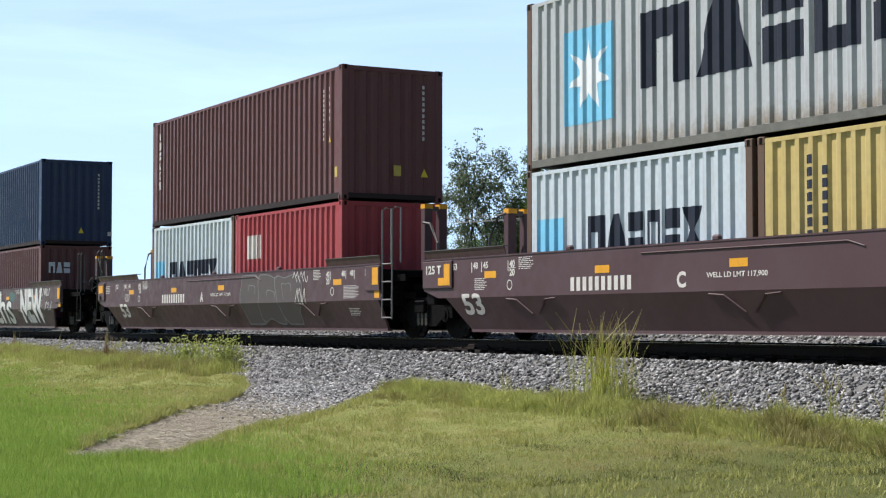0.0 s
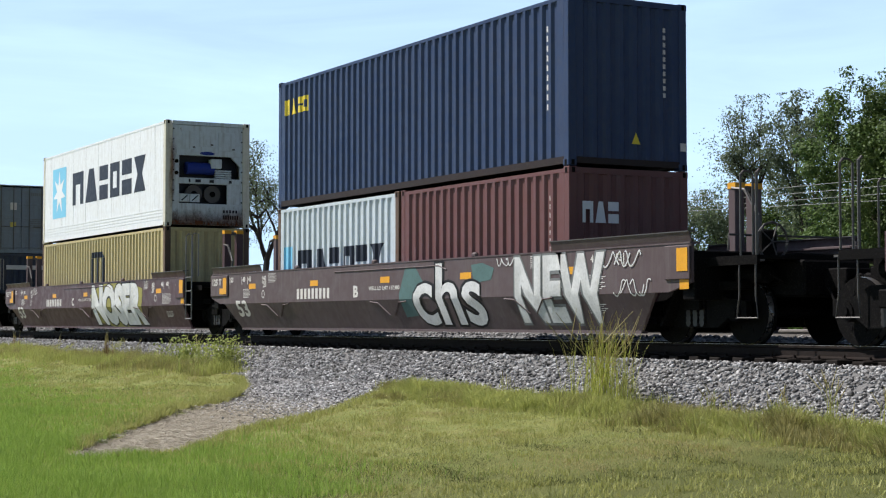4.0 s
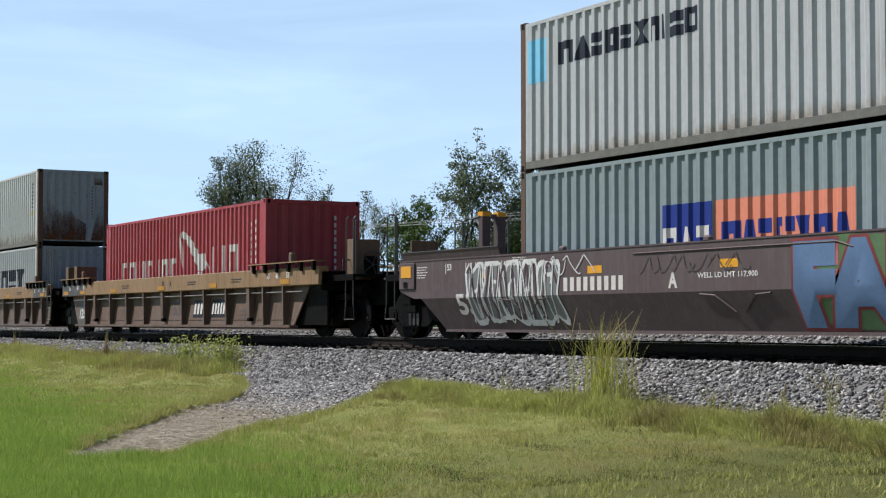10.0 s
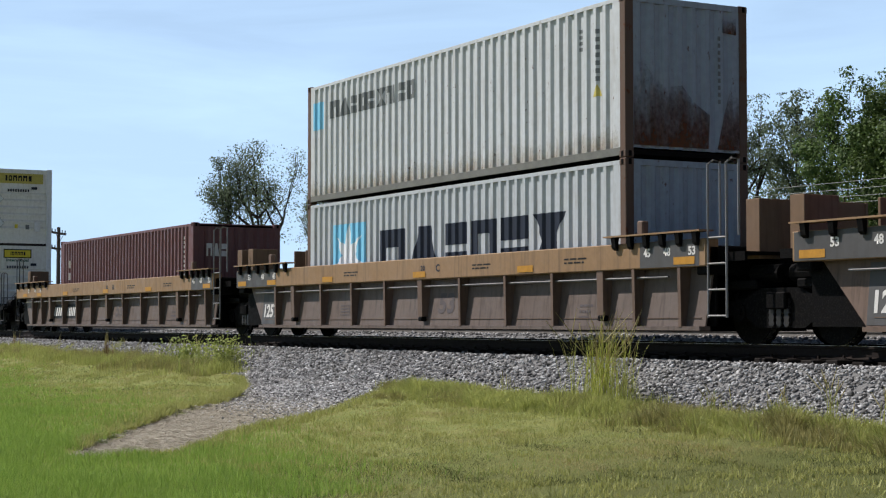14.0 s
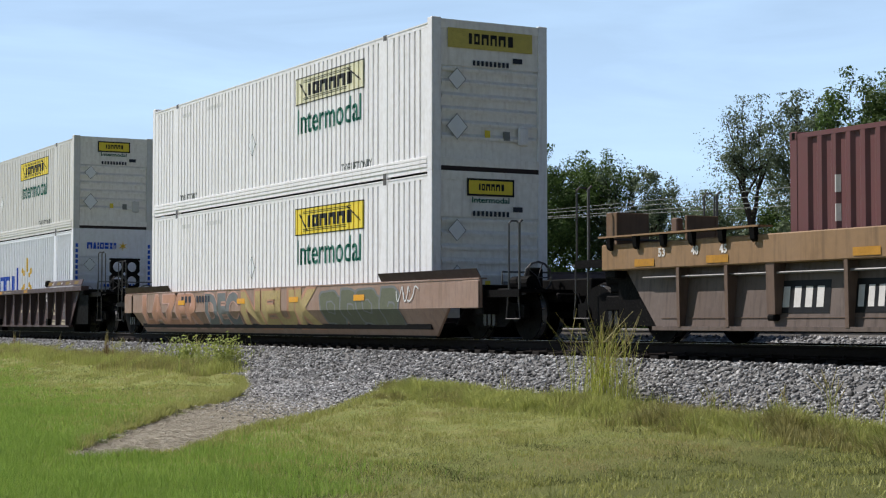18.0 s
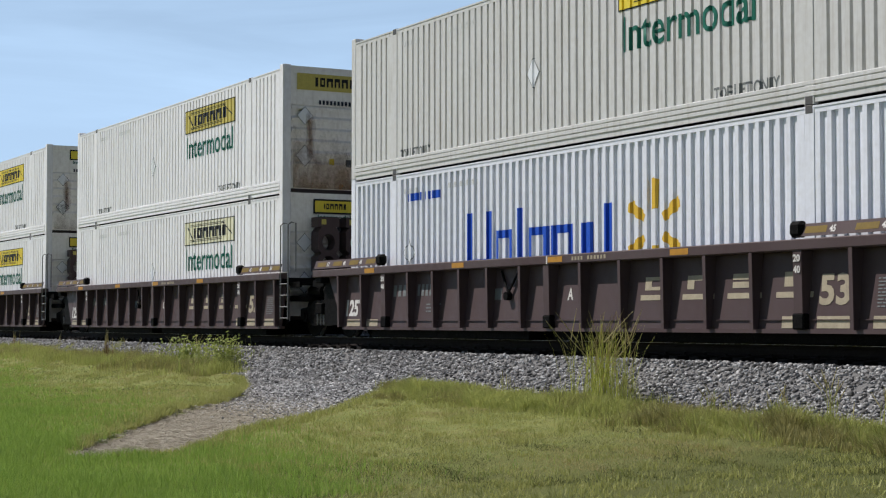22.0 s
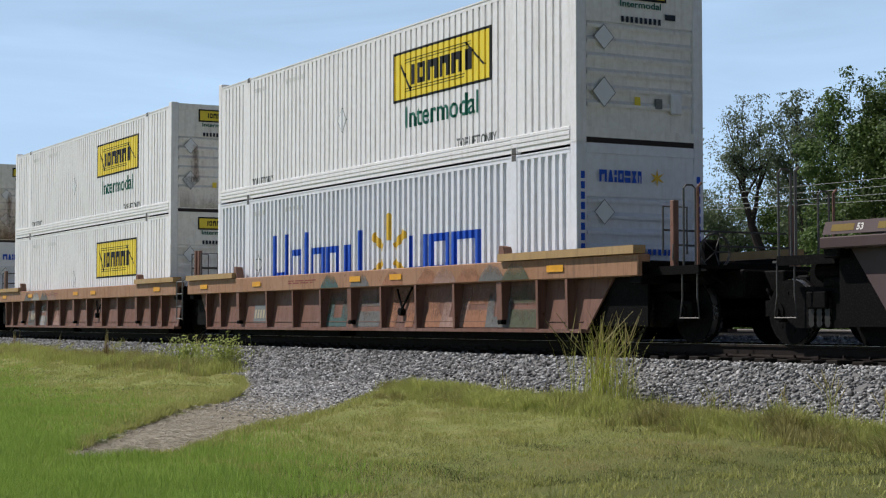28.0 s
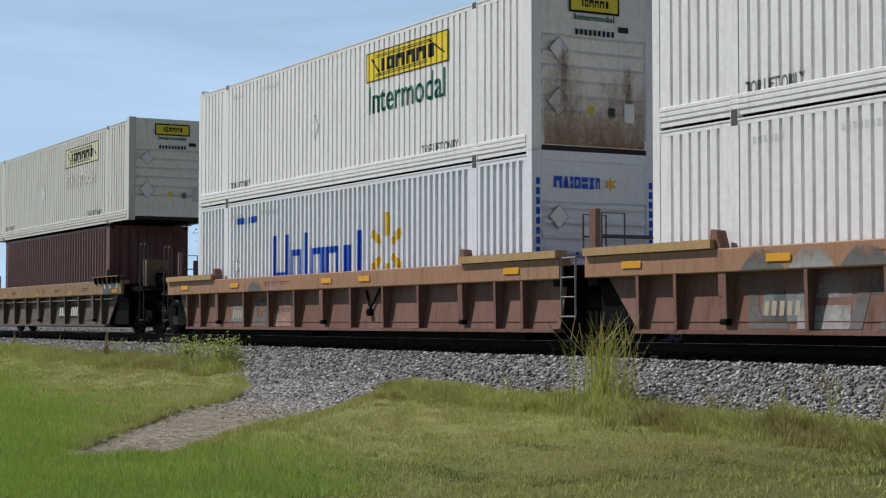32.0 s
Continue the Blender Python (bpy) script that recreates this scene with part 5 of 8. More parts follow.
def truck(s, label="black two-axle rail truck with springs showing in its side frames"):
    """Two axles in cast side frames, which carry the ends of the cars."""
    t = thing("rail_truck", label, "rail truck", "rail trucks")

    def frame_poly():
        return [(-1.15, 0.40), (-1.15, 0.62), (-0.75, 0.66), (-0.42, 0.80), (0.42, 0.80), (0.75, 0.66), (1.15, 0.62), (1.15, 0.40), (0.80, 0.42), (0.50, 0.24), (-0.50, 0.24), (-0.80, 0.42)]
    for sg in (-1, 1):
        y = sg * 1.0
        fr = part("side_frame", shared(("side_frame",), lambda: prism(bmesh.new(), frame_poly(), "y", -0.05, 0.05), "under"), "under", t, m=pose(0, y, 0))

        def nest():
            b = bmesh.new()
            for i in range(3):
                for j in range(5):
                    disc(b, (-0.16 + 0.16 * i, 0, 0.31 + 0.075 * j), "y", 0.058, -0.085, 0.085, 8)
            return b
        part("spring_nest", shared(("spring_nest",), nest, "spring"), "spring", fr, "greasy dark coil springs")
        for k in (-1, 1):
            part("axle_cap", shared(("axle_cap",), lambda: disc(disc(bmesh.new(), (0, 0, 0), "y", 0.14, -0.07, 0.07, 14), (0, 0, 0), "y", 0.07, -0.1, 0.1, 10), "under"), "under", fr, m=pose(k * 0.89, 0, WHEEL_R))
    part("bolster", shared(("bolster",), lambda: boxes((-0.2, 0.2, -1.15, 1.15, 0.5, 0.74), (-0.35, 0.35, -0.35, 0.35, 0.7, 0.82), bevel=0.02), "under"), "under", t)
    for k in (-1, 1):
        ax = part("wheelset", shared(("axle",), lambda: disc(bmesh.new(), (0, 0, 0), "y", 0.08, -0.95, 0.95, 10), "under"), "under", t)
        for sg in (-1, 1):
            def wheel():
                b = disc(bmesh.new(), (0, 0, 0), "y", WHEEL_R, -0.065, 0.065, 28)
                disc(b, (0, sg * -0.075, 0), "y", WHEEL_R + 0.025, -0.015, 0.015, 28)
                disc(b, (0, sg * 0.07, 0), "y", 0.12, -0.02, 0.02, 12)
                for a in range(6):
                    disc(b, (0.27 * math.cos(a * 1.047), sg * 0.067, 0.27 * math.sin(a * 1.047)), "y", 0.035, -0.006, 0.006, 6)
                return b
            part("wheel", shared(("wheel", sg), wheel, "under"), "under", ax, "grimy black steel wheel with a bright tread", m=pose(0, sg * 0.7535, 0))
            part("tread", shared(("tread",), lambda: disc(bmesh.new(), (0, 0, 0), "y", WHEEL_R + 0.003, -0.05, 0.05, 28), "rail"), "rail", ax, "polished wheel tread", m=pose(0, sg * 0.7535, 0))
        WHEELSETS.append((ax, k * 0.89))
    MOVERS.append((t, s, 0.0, RAIL_UP))
    return t


# ---- well cars --------------------------------------------------------
# orange panels take a darker paint than their sills, for the sill's shade
STYLES = {   # sill top, sill bottom, panel bottom, paint of sill, paint of panel
    "husky": (1.50, 0.80, 0.22, "husky", "husky"),
    "fec": (1.13, 0.62, 0.09, "fec", "fec"),
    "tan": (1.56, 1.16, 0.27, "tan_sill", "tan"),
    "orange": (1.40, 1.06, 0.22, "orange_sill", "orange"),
    "bn": (1.46, 1.31, 0.24, "bn", "bn"),
}


RIBS = {     # thin and wide upright ribs along a side
    "tan": ((-8.15, -7.03, -4.6, -3.1, -1.6, 1.4, 3.0, 4.5, 6.8, 7.95), (-6.1, -0.14, 5.88)),
    "orange": ((-8.08, -7.14, -4.28, -2.8, -1.35, 1.5, 2.97, 4.45, 7.3, 8.2), (-6.05, 0.05, 6.05)),
    "bn": ((-8.1, -7.03, -5.0, -4.0, -3.0, -2.0, -0.9, 0.95, 2.05, 3.15, 4.17, 5.2, 7.18, 8.28), (-6.05, -0.07, 6.15)),
}


def slab(outer, thick):
    """A plate from four outer corners, thickened towards +y."""
    bm = bmesh.new()
    a = [bm.verts.new(p) for p in outer]
    b = [bm.verts.new((p[0], p[1] + thick, p[2])) for p in outer]
    bm.faces.new(a)
    bm.faces.new(b[::-1])
    for i in range(len(a)):
        bm.faces.new((a[i], b[i], b[(i + 1) % len(a)], a[(i + 1) % len(a)]))
    bmesh.ops.recalc_face_normals(bm, faces=bm.faces[:])
    return bm


def both_sides(name, bm, material, car, label=""):
    """A near-side part and its twin across the car."""
    o = part(name, bm, material, car, label)
    twin = part(name, o.data, material, car, label)
    twin.matrix_basis = Matrix.Diagonal((1, -1, 1, 1))
    return o


def mark(car, name, bm, material, y=-1.60, fold=None, label=""):
    """Paints flat shapes on the near side; fold: (z of the fold, y and z of the lower edge)."""
    if fold:
        zf, yb, zb = fold
        drape(bm, (), (zf,), lambda x, z: y if z >= zf else y + (yb - y) * (zf - z) / (zf - zb))
    else:
        drape(bm, (), (), lambda x, z: y)
    return part(name, bm, material, car, label)


def ladder(car, x, y, z0, z1, top, w=0.42, rungs=4):
    ld = part("ladder", tube(tube(bmesh.new(), [(x, y, z0), (x, y, top), (x + 0.06, y + 0.05, top + 0.06), (x + 0.1, y + 0.14, top + 0.04), (x + 0.1, y + 0.14, z1)], 0.017),
                             [(x + w, y, z0), (x + w, y, top), (x + w + 0.06, y + 0.05, top + 0.06), (x + w + 0.1, y + 0.14, top + 0.04), (x + w + 0.1, y + 0.14, z1)], 0.019), "pipe", car, "pale worn steel end ladder")
    for k in range(rungs):
        z = z0 + 0.03 + k * (z1 - z0 - 0.05) / (rungs - 1)
        part("rung", tube(bmesh.new(), [(x, y, z), (x + w, y, z)], 0.016), "pipe", ld)


def well_car(s, style, L, R, lc, rc, label, group):
    """One unit of a well car. L, R: ends of its side sills from the middle; lc, rc: whether that end couples to another car."""
    ztop, zs, zb, sill, panel = STYLES[style]
    car = thing("well_car", label, "rail car", group)
    smooth = style in ("husky", "fec")
    yo = -1.60 if style != "fec" else -1.45
    lcut, rcut = (1.35, (1.6 if rc else 0.2)) if style != "fec" else (1.1, 2.1)
    yb = yo + 0.27
    if smooth:
        zc = zs + 0.14 if style == "husky" else zs
        up = [(L, zc), (L + 0.55, zs), (R - (0.55 if rc else 0.05), zs), (R, zc if rc else zs), (R, ztop), (L, ztop)]
        both_sides("side_panel", slab([(x, yo, z) for x, z in up], 0.05), panel, car)
        both_sides("lower_panel", slab([(L + lcut * 0.62, yo, zs), (L + lcut, yb, zb), (R - rcut, yb, zb), (R - rcut * 0.55, yo, zs)], 0.05), panel, car)
        both_sides("top_flange", boxes((L + 0.02, R - 0.02, yo - 0.012, yo + 0.16, ztop, ztop + 0.025)), sill, car)
        both_sides("bottom_angle", boxes((L + lcut, R - rcut, yb - 0.012, yb + 0.1, zb - 0.035, zb + 0.012)), "under" if style == "fec" else sill, car)
    else:
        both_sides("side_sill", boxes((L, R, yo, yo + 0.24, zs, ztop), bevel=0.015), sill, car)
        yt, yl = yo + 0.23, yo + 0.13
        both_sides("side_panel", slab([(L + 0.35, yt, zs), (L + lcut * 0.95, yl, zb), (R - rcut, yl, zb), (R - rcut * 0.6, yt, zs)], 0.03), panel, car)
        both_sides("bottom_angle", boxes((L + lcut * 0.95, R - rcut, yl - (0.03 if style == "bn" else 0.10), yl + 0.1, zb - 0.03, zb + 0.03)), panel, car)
        plain_ribs, wide_ribs = RIBS[style]
        for x in plain_ribs + wide_ribs:
            if not L + lcut * 0.9 < x < R - rcut + 0.02:
                continue
            wide = x in wide_ribs
            w = 0.085 if wide else 0.035
            def rib():
                zl = zb + (0.22 * (zs - zb) if wide else 0.02)
                b = prism(bmesh.new(), [(yo + 0.02, zs), (yl - 0.095, zl), (yl + 0.04, zl), (yt + 0.01, zs)], "x", -0.012 if not wide else -w, 0.012 if not wide else w)
                if not wide:
                    prism(b, [(yo + 0.005, zs), (yl - 0.108, zb + 0.02), (yl - 0.095, zb + 0.02), (yo + 0.02, zs)], "x", -w, w)
                return b
            part("rib", shared(("rib", style, wide), rib, panel), panel, car, m=pose(x, 0, 0))
        hx = {"bn": -1.45, "orange": 2.2, "tan": -2.35}[style]
        gear = style != "tan" and part("tie_down", tube(tube(bmesh.new(), [(hx - 0.33, yt - 0.03, zs - 0.06), (hx, yt - 0.10, zs - 0.44)], 0.022, 5), [(hx + 0.30, yt - 0.03, zs - 0.03), (hx, yt - 0.10, zs - 0.44)], 0.022, 5), "under", car, "dark V-shaped hanger rods")
        if gear:
            part("pulley", disc(bmesh.new(), (hx, yt - 0.11, zs - 0.50), "y", 0.075, -0.05, 0.05, 12), "under", gear)
        for x in wide_ribs:
            if style == "bn" and abs(x) > 3:
                for k, txt in enumerate(("20", "40")):
                    nb = fit_box(lettering(txt, 0.1, 0.004), x - 0.07, x + 0.07, zs - 0.15 - 0.15 * k, zs - 0.05 - 0.15 * k)
                    drape(nb, (), (), lambda px, pz: yo + 0.012 + (yl - yo - 0.115) * (zs - pz) / (0.78 * (zs - zb)))
                    part("size_mark", nb, "mark", car, "white container size mark")
            if style == "bn":
                part("rib_foot", boxes((x - 0.13, x + 0.10, yl - 0.10, yl + 0.02, zb + 0.02, zb + 0.22 * (zs - zb)), bevel=0.02), "under", car, "dark bracket under the wide rib")
            else:
                part("rib_foot", boxes((x - 0.085, x + 0.07, yl - 0.10, yl + 0.02, zb + 0.12 * (zs - zb), zb + 0.22 * (zs - zb)), bevel=0.02), "under", car, "small dark bracket under the wide rib")
        part("weld_seam", boxes((L + lcut * 0.95 + 0.1, R - rcut - 0.1, yl - (0.012 if style == "bn" else -0.004), yl + 0.03, zb + 0.145, zb + 0.157)), panel, car)
        both_sides("far_rail", boxes((L + 0.3, R - 0.3, yt + 0.03, yt + 0.08, zs - 0.02, ztop - 0.02)), "under", car)
        if style == "tan":
            part("air_pipe", tube(bmesh.new(), [(L + 1.0, yo + 0.085, 1.03), (R - 1.0, yo + 0.085, 1.03)], 0.02, 6), "pipe", car, "pale air pipe along the side")
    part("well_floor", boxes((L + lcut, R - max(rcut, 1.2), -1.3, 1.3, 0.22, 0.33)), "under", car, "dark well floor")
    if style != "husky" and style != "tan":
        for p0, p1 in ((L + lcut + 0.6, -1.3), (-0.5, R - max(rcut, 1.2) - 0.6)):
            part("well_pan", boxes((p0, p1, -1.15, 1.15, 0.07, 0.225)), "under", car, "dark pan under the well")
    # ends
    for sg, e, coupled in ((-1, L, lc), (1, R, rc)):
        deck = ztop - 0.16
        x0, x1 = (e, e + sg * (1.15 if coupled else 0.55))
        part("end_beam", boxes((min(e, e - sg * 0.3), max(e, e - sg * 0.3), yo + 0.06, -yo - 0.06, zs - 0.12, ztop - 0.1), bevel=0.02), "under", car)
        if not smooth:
            # plate in the shade-black paint keeps the open car end dark
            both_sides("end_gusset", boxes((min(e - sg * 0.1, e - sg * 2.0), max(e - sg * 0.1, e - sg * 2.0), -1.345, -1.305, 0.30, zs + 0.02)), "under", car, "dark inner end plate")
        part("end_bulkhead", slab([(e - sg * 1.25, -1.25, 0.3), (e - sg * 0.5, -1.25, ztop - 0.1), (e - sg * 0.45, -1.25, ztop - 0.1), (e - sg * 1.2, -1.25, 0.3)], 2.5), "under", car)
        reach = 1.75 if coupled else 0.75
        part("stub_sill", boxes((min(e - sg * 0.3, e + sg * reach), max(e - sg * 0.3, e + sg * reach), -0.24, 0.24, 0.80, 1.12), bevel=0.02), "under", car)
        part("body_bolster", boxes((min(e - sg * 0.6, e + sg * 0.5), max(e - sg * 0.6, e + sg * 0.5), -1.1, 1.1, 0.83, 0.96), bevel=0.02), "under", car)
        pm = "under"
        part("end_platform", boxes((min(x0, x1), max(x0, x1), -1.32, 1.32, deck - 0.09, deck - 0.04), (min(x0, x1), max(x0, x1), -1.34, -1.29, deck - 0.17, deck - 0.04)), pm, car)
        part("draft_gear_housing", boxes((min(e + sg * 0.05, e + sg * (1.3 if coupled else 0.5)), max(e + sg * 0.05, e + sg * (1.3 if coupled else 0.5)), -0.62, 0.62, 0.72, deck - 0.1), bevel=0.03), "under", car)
        part("brake_cylinder", disc(bmesh.new(), (e + sg * 0.5, -0.85, 1.05), "x", 0.13, -0.3, 0.3, 12), "under", car)
        part("air_reservoir", disc(bmesh.new(), (e + sg * 0.5, 0.8, 1.0), "x", 0.16, -0.34, 0.34, 12), "under", car)
        part("brake_lever", tube(bmesh.new(), [(e + sg * 0.85, -0.85, 1.04), (e + sg * 0.95, -0.7, 0.92), (e - sg * 0.2, -0.55, 0.86)], 0.022, 5), "under", car)
        if coupled:
            def knuckle():
                b = boxes((0.0, 0.32, -0.13, 0.13, 0.80, 1.02), (0.28, 0.46, -0.17, -0.03, 0.78, 1.04), (0.28, 0.42, 0.05, 0.16, 0.78, 1.04), bevel=0.03)
                return b
            cp = part("coupler", shared(("coupler",), knuckle, "under"), "under", car, m=pose(e + sg * 1.72, 0, 0, 0, 0, 0 if sg > 0 else 180))
            part("air_hose", tube(bmesh.new(), [(e + sg * 1.5, -0.35, 0.85), (e + sg * 1.7, -0.37, 0.55), (e + sg * 1.95, -0.3, 0.45), (e + sg * 2.1, -0.2, 0.6)], 0.025), "under", car, "black rubber air hose")
            # crossover posts, steps and grab irons
            gx = e + sg * 0.95
            hi = ztop + 0.95
            for yy in (-1.30, 1.30):
                part("grab_iron", tube(bmesh.new(), [(gx - 0.2, yy, deck - 0.1), (gx - 0.2, yy, hi), (gx - 0.2, yy + 0.05, hi + 0.05), (gx - 0.2, yy + 0.16, hi + 0.05), (gx - 0.2, yy + 0.22, hi), (gx - 0.2, yy + 0.22, deck - 0.1)], 0.017), "steel", car, "worn steel grab iron")
                part("grab_iron", tube(bmesh.new(), [(gx + 0.15, yy, deck - 0.1), (gx + 0.15, yy, hi), (gx + 0.15, yy + 0.06, hi + 0.05)], 0.022), "steel" if style != "orange" else "orange", car)
                part("sill_step", tube(bmesh.new(), [(gx - 0.24, yy, deck - 0.1), (gx - 0.24, yy, 0.72), (gx - 0.30, yy, 0.42), (gx + 0.16, yy, 0.42), (gx + 0.12, yy, 0.72), (gx + 0.12, yy, deck - 0.1)], 0.014), "steel", car)
                part("step_tread", boxes((gx - 0.3, gx + 0.18, yy - 0.03, yy + 0.12, deck - 0.13, deck - 0.10)), "steel", car)
            part("crossover_rail", tube(bmesh.new(), [(e + sg * 0.35, -1.2, ztop - 0.1), (e + sg * 0.35, -1.2, ztop + 0.12), (e + sg * 0.35, 1.2, ztop + 0.12), (e + sg * 0.35, 1.2, ztop - 0.1)], 0.018), "steel", car)
            if sg > 0 or style == "fec":
                bw = part("brake_wheel", tube(bmesh.new(), [(0, 0.28 * math.cos(a * 0.5236), 0.28 * math.sin(a * 0.5236)) for a in range(13)], 0.02), "steel", car, "spoked iron hand brake wheel", m=pose(e + sg * 0.62, -0.62, ztop + 0.02))
                for a in range(5):
                    part("spoke", tube(bmesh.new(), [(0, 0, 0), (0.02, 0.28 * math.cos(a * 1.257), 0.28 * math.sin(a * 1.257))], 0.011, 4), "steel", bw)
                part("brake_housing", boxes((e + sg * 0.4, e + sg * 0.58, -0.76, -0.48, ztop - 0.25, ztop + 0.2), bevel=0.03) if sg > 0 else boxes((e - 0.58, e - 0.4, -0.76, -0.48, ztop - 0.25, ztop + 0.2), bevel=0.03), "under", car)
        elif sg > 0:
            ladder(car, e + 0.03, yo + 0.02, 0.42, ztop + 0.02, ztop + (1.05 if style != "orange" else 0.0), 0.42, 5 if style == "bn" else 4)
        if style in ("husky", "fec"):
            # end placard boxes
            pw = 1.12 if sg < 0 and style == "husky" and not lc else 0.62
            part("placard_box", boxes((min(e, e - sg * pw), max(e, e - sg * pw), yo - 0.035, yo - 0.004, ztop - 0.52, ztop - 0.02), bevel=0.012), panel, car, "raised end panel with a yellow reflector")
        # container guides on top of the sides
        g0, g1 = (e + 0.05, -6.2) if sg < 0 else (6.15, e - 0.02)
        if style == "husky":
            both_sides("guide_plate", slab([(g0, yo + 0.02, ztop + 0.03), (g1, yo + 0.02, ztop + 0.03), (g1, yo - 0.03, ztop + 0.17), (g0, yo - 0.03, ztop + 0.17)], 0.016), "husky", car, "flared container guide plate")
            both_sides("guide_lip", boxes((g0, g1, yo - 0.04, yo + 0.10, ztop + 0.17, ztop + 0.185)), "steel", car)
        elif style == "fec":
            # dark brown instead of the car's own paint, for the plate's shaded underside
            both_sides("guide_plate", slab([(g0, yo + 0.02, ztop + 0.03), (g1, yo + 0.02, ztop + 0.03), (g1, yo - 0.07, ztop + 0.19), (g0, yo - 0.07, ztop + 0.19)], 0.016), "bn", car, "flared container guide plate")
        elif style == "tan":
            both_sides("guide_plate", boxes((g0, g1, yo - 0.10, yo + 0.16, ztop + 0.10, ztop + 0.125)), "tan_sill", car, "overhanging container guide shelf")
            for k in range(6):
                xx = g0 + 0.25 + k * (g1 - g0 - 0.4) / 5
                part("guide_bracket", shared(("guide_bracket",), lambda: prism(bmesh.new(), [(yo - 0.09, ztop + 0.10), (yo - 0.07, ztop - 0.06), (yo - 0.02, ztop - 0.10), (yo + 0.0, ztop + 0.10)], "x", -0.05, 0.05), "under"), "under", car, m=pose(xx, 0, 0))
        elif style == "bn":
            both_sides("guide_plate", slab([(g0, yo + 0.01, ztop + 0.03), (g1, yo + 0.01, ztop + 0.03), (g1, yo + 0.07, ztop + 0.20), (g0, yo + 0.07, ztop + 0.20)], 0.02), "bn", car, "sloped container guide with yellow bands")
            mk = flat(*[rect(g0 + 0.15 + k * (g1 - g0) / 4, g0 + 0.15 + k * (g1 - g0) / 4 + 0.42, ztop + 0.07, ztop + 0.16) for k in range(4)])
            drape(mk, (), (), lambda x, z: yo + 0.01 + 0.06 * (z - ztop - 0.03) / 0.17)
            part("guide_band", mk, "ochre", car, "faded yellow band")
            for k, txt in enumerate(("53", "48", "45")):
                gx0 = g0 + 0.62 + (k if sg < 0 else 2 - k) * (g1 - g0) / 4
                nb = fit_box(lettering(txt, 0.1, 0.003), gx0, gx0 + 0.12, ztop + 0.07, ztop + 0.16)
                drape(nb, (), (), lambda x, z: yo + 0.01 + 0.06 * (z - ztop - 0.03) / 0.17)
                part("size_mark", nb, "mark", car, "white container size mark")
            both_sides("guide_roller", boxes((g1 - 0.12, g1 + 0.14, yo - 0.02, yo + 0.14, ztop + 0.02, ztop + 0.24) if sg < 0 else (g0 - 0.14, g0 + 0.12, yo - 0.02, yo + 0.14, ztop + 0.02, ztop + 0.24), bevel=0.05), "under", car)
        else:
            both_sides("guide_plate", boxes((g0, g1, yo - 0.07, yo + 0.16, ztop + 0.004, ztop + 0.13)), "shelf", car, "overhanging tan container guide shelf")
            xx = g1 if sg < 0 else g0
            both_sides("guide_wedge", prism(bmesh.new(), [(xx - 0.16, ztop), (xx + 0.12, ztop), (xx + 0.02, ztop + 0.26), (xx - 0.10, ztop + 0.28)], "y", yo + 0.03, yo + 0.2), "orange", car)
        # bulkhead frames that the upper boxes once rested against
        fx = e - sg * 0.75 if style != "tan" else e + sg * 0.45
        if style == "husky":
            pt = 1.27 if sg > 0 and not coupled else 0.98      # the uncoupled end has the taller frame
            for yy in (-0.17, 0.17):
                fr = part("bulkhead_post", boxes((fx - 0.09, fx + 0.09, yy - 0.09, yy + 0.09, ztop - 0.3, ztop + pt), bevel=0.015), "husky", car)
                part("post_tip", boxes((fx - 0.094, fx + 0.094, yy - 0.094, yy + 0.094, ztop + pt - 0.085, ztop + pt + 0.005)), "reflector", fr, "dull yellow painted tip")
            part("bulkhead_tie", tube(boxes((fx - 0.06, fx + 0.06, -0.2, 0.2, ztop + pt - 0.12, ztop + pt - 0.04)), [(fx + sg * 0.62, -0.25, ztop - 0.1), (fx + sg * 0.62, -0.25, ztop + 0.45), (fx + sg * 0.30, -0.25, ztop + 0.86), (fx, -0.25, ztop + 0.9)], 0.028), "steel", car, "bent pipe brace")
        elif style == "tan":
            for y0, y1 in ((-1.0, -0.38), (0.38, 1.0)):
                bp = part("bulkhead_plate", boxes((fx - 0.03, fx + 0.03, y0, y1, ztop - 0.3, ztop + 0.56), bevel=0.008), "brown_plate", car, "upright tan steel bulkhead plate")
                ye = y0 if y0 < 0 else y1
                part("plate_flange", boxes((fx - 0.25, fx + 0.05, ye - 0.03, ye + 0.02, ztop - 0.3, ztop + 0.56), bevel=0.008), "brown_plate", bp)
            part("corner_stop", boxes((fx + sg * -2.2 - 0.08, fx + sg * -2.2 + 0.08, -1.5, -1.38, ztop + 0.1, ztop + 0.34), bevel=0.02), "tan", car)
        elif style == "bn" and not coupled:
            # paired box stops with round openings between the stacked boxes
            cx = 8.31 if sg > 0 else -8.33
            for y0 in (-0.60, 0.10):
                def stop():
                    b, zt = bmesh.new(), ztop + 1.29
                    n, yc = 16, y0 + 0.265
                    for k_, zc in enumerate((ztop + 0.72, ztop + 0.22)):
                        rim, ring = [], []
                        z_lo, z_hi = (ztop + 0.47, zt - 0.22) if k_ == 0 else (ztop - 0.03, ztop + 0.47)
                        for k in range(n):
                            a = 6.2832 * (k + 0.5) / n
                            q = max(abs(math.cos(a)), abs(math.sin(a)))
                            zz = math.sin(a) / q
                            rim.append((yc + 0.265 * math.cos(a) / q, zc + zz * ((z_hi - zc) if zz > 0 else (zc - z_lo))))
                            ring.append((yc + 0.16 * math.cos(a), zc + 0.19 * math.sin(a)))
                        for k in range(n):
                            j = (k + 1) % n
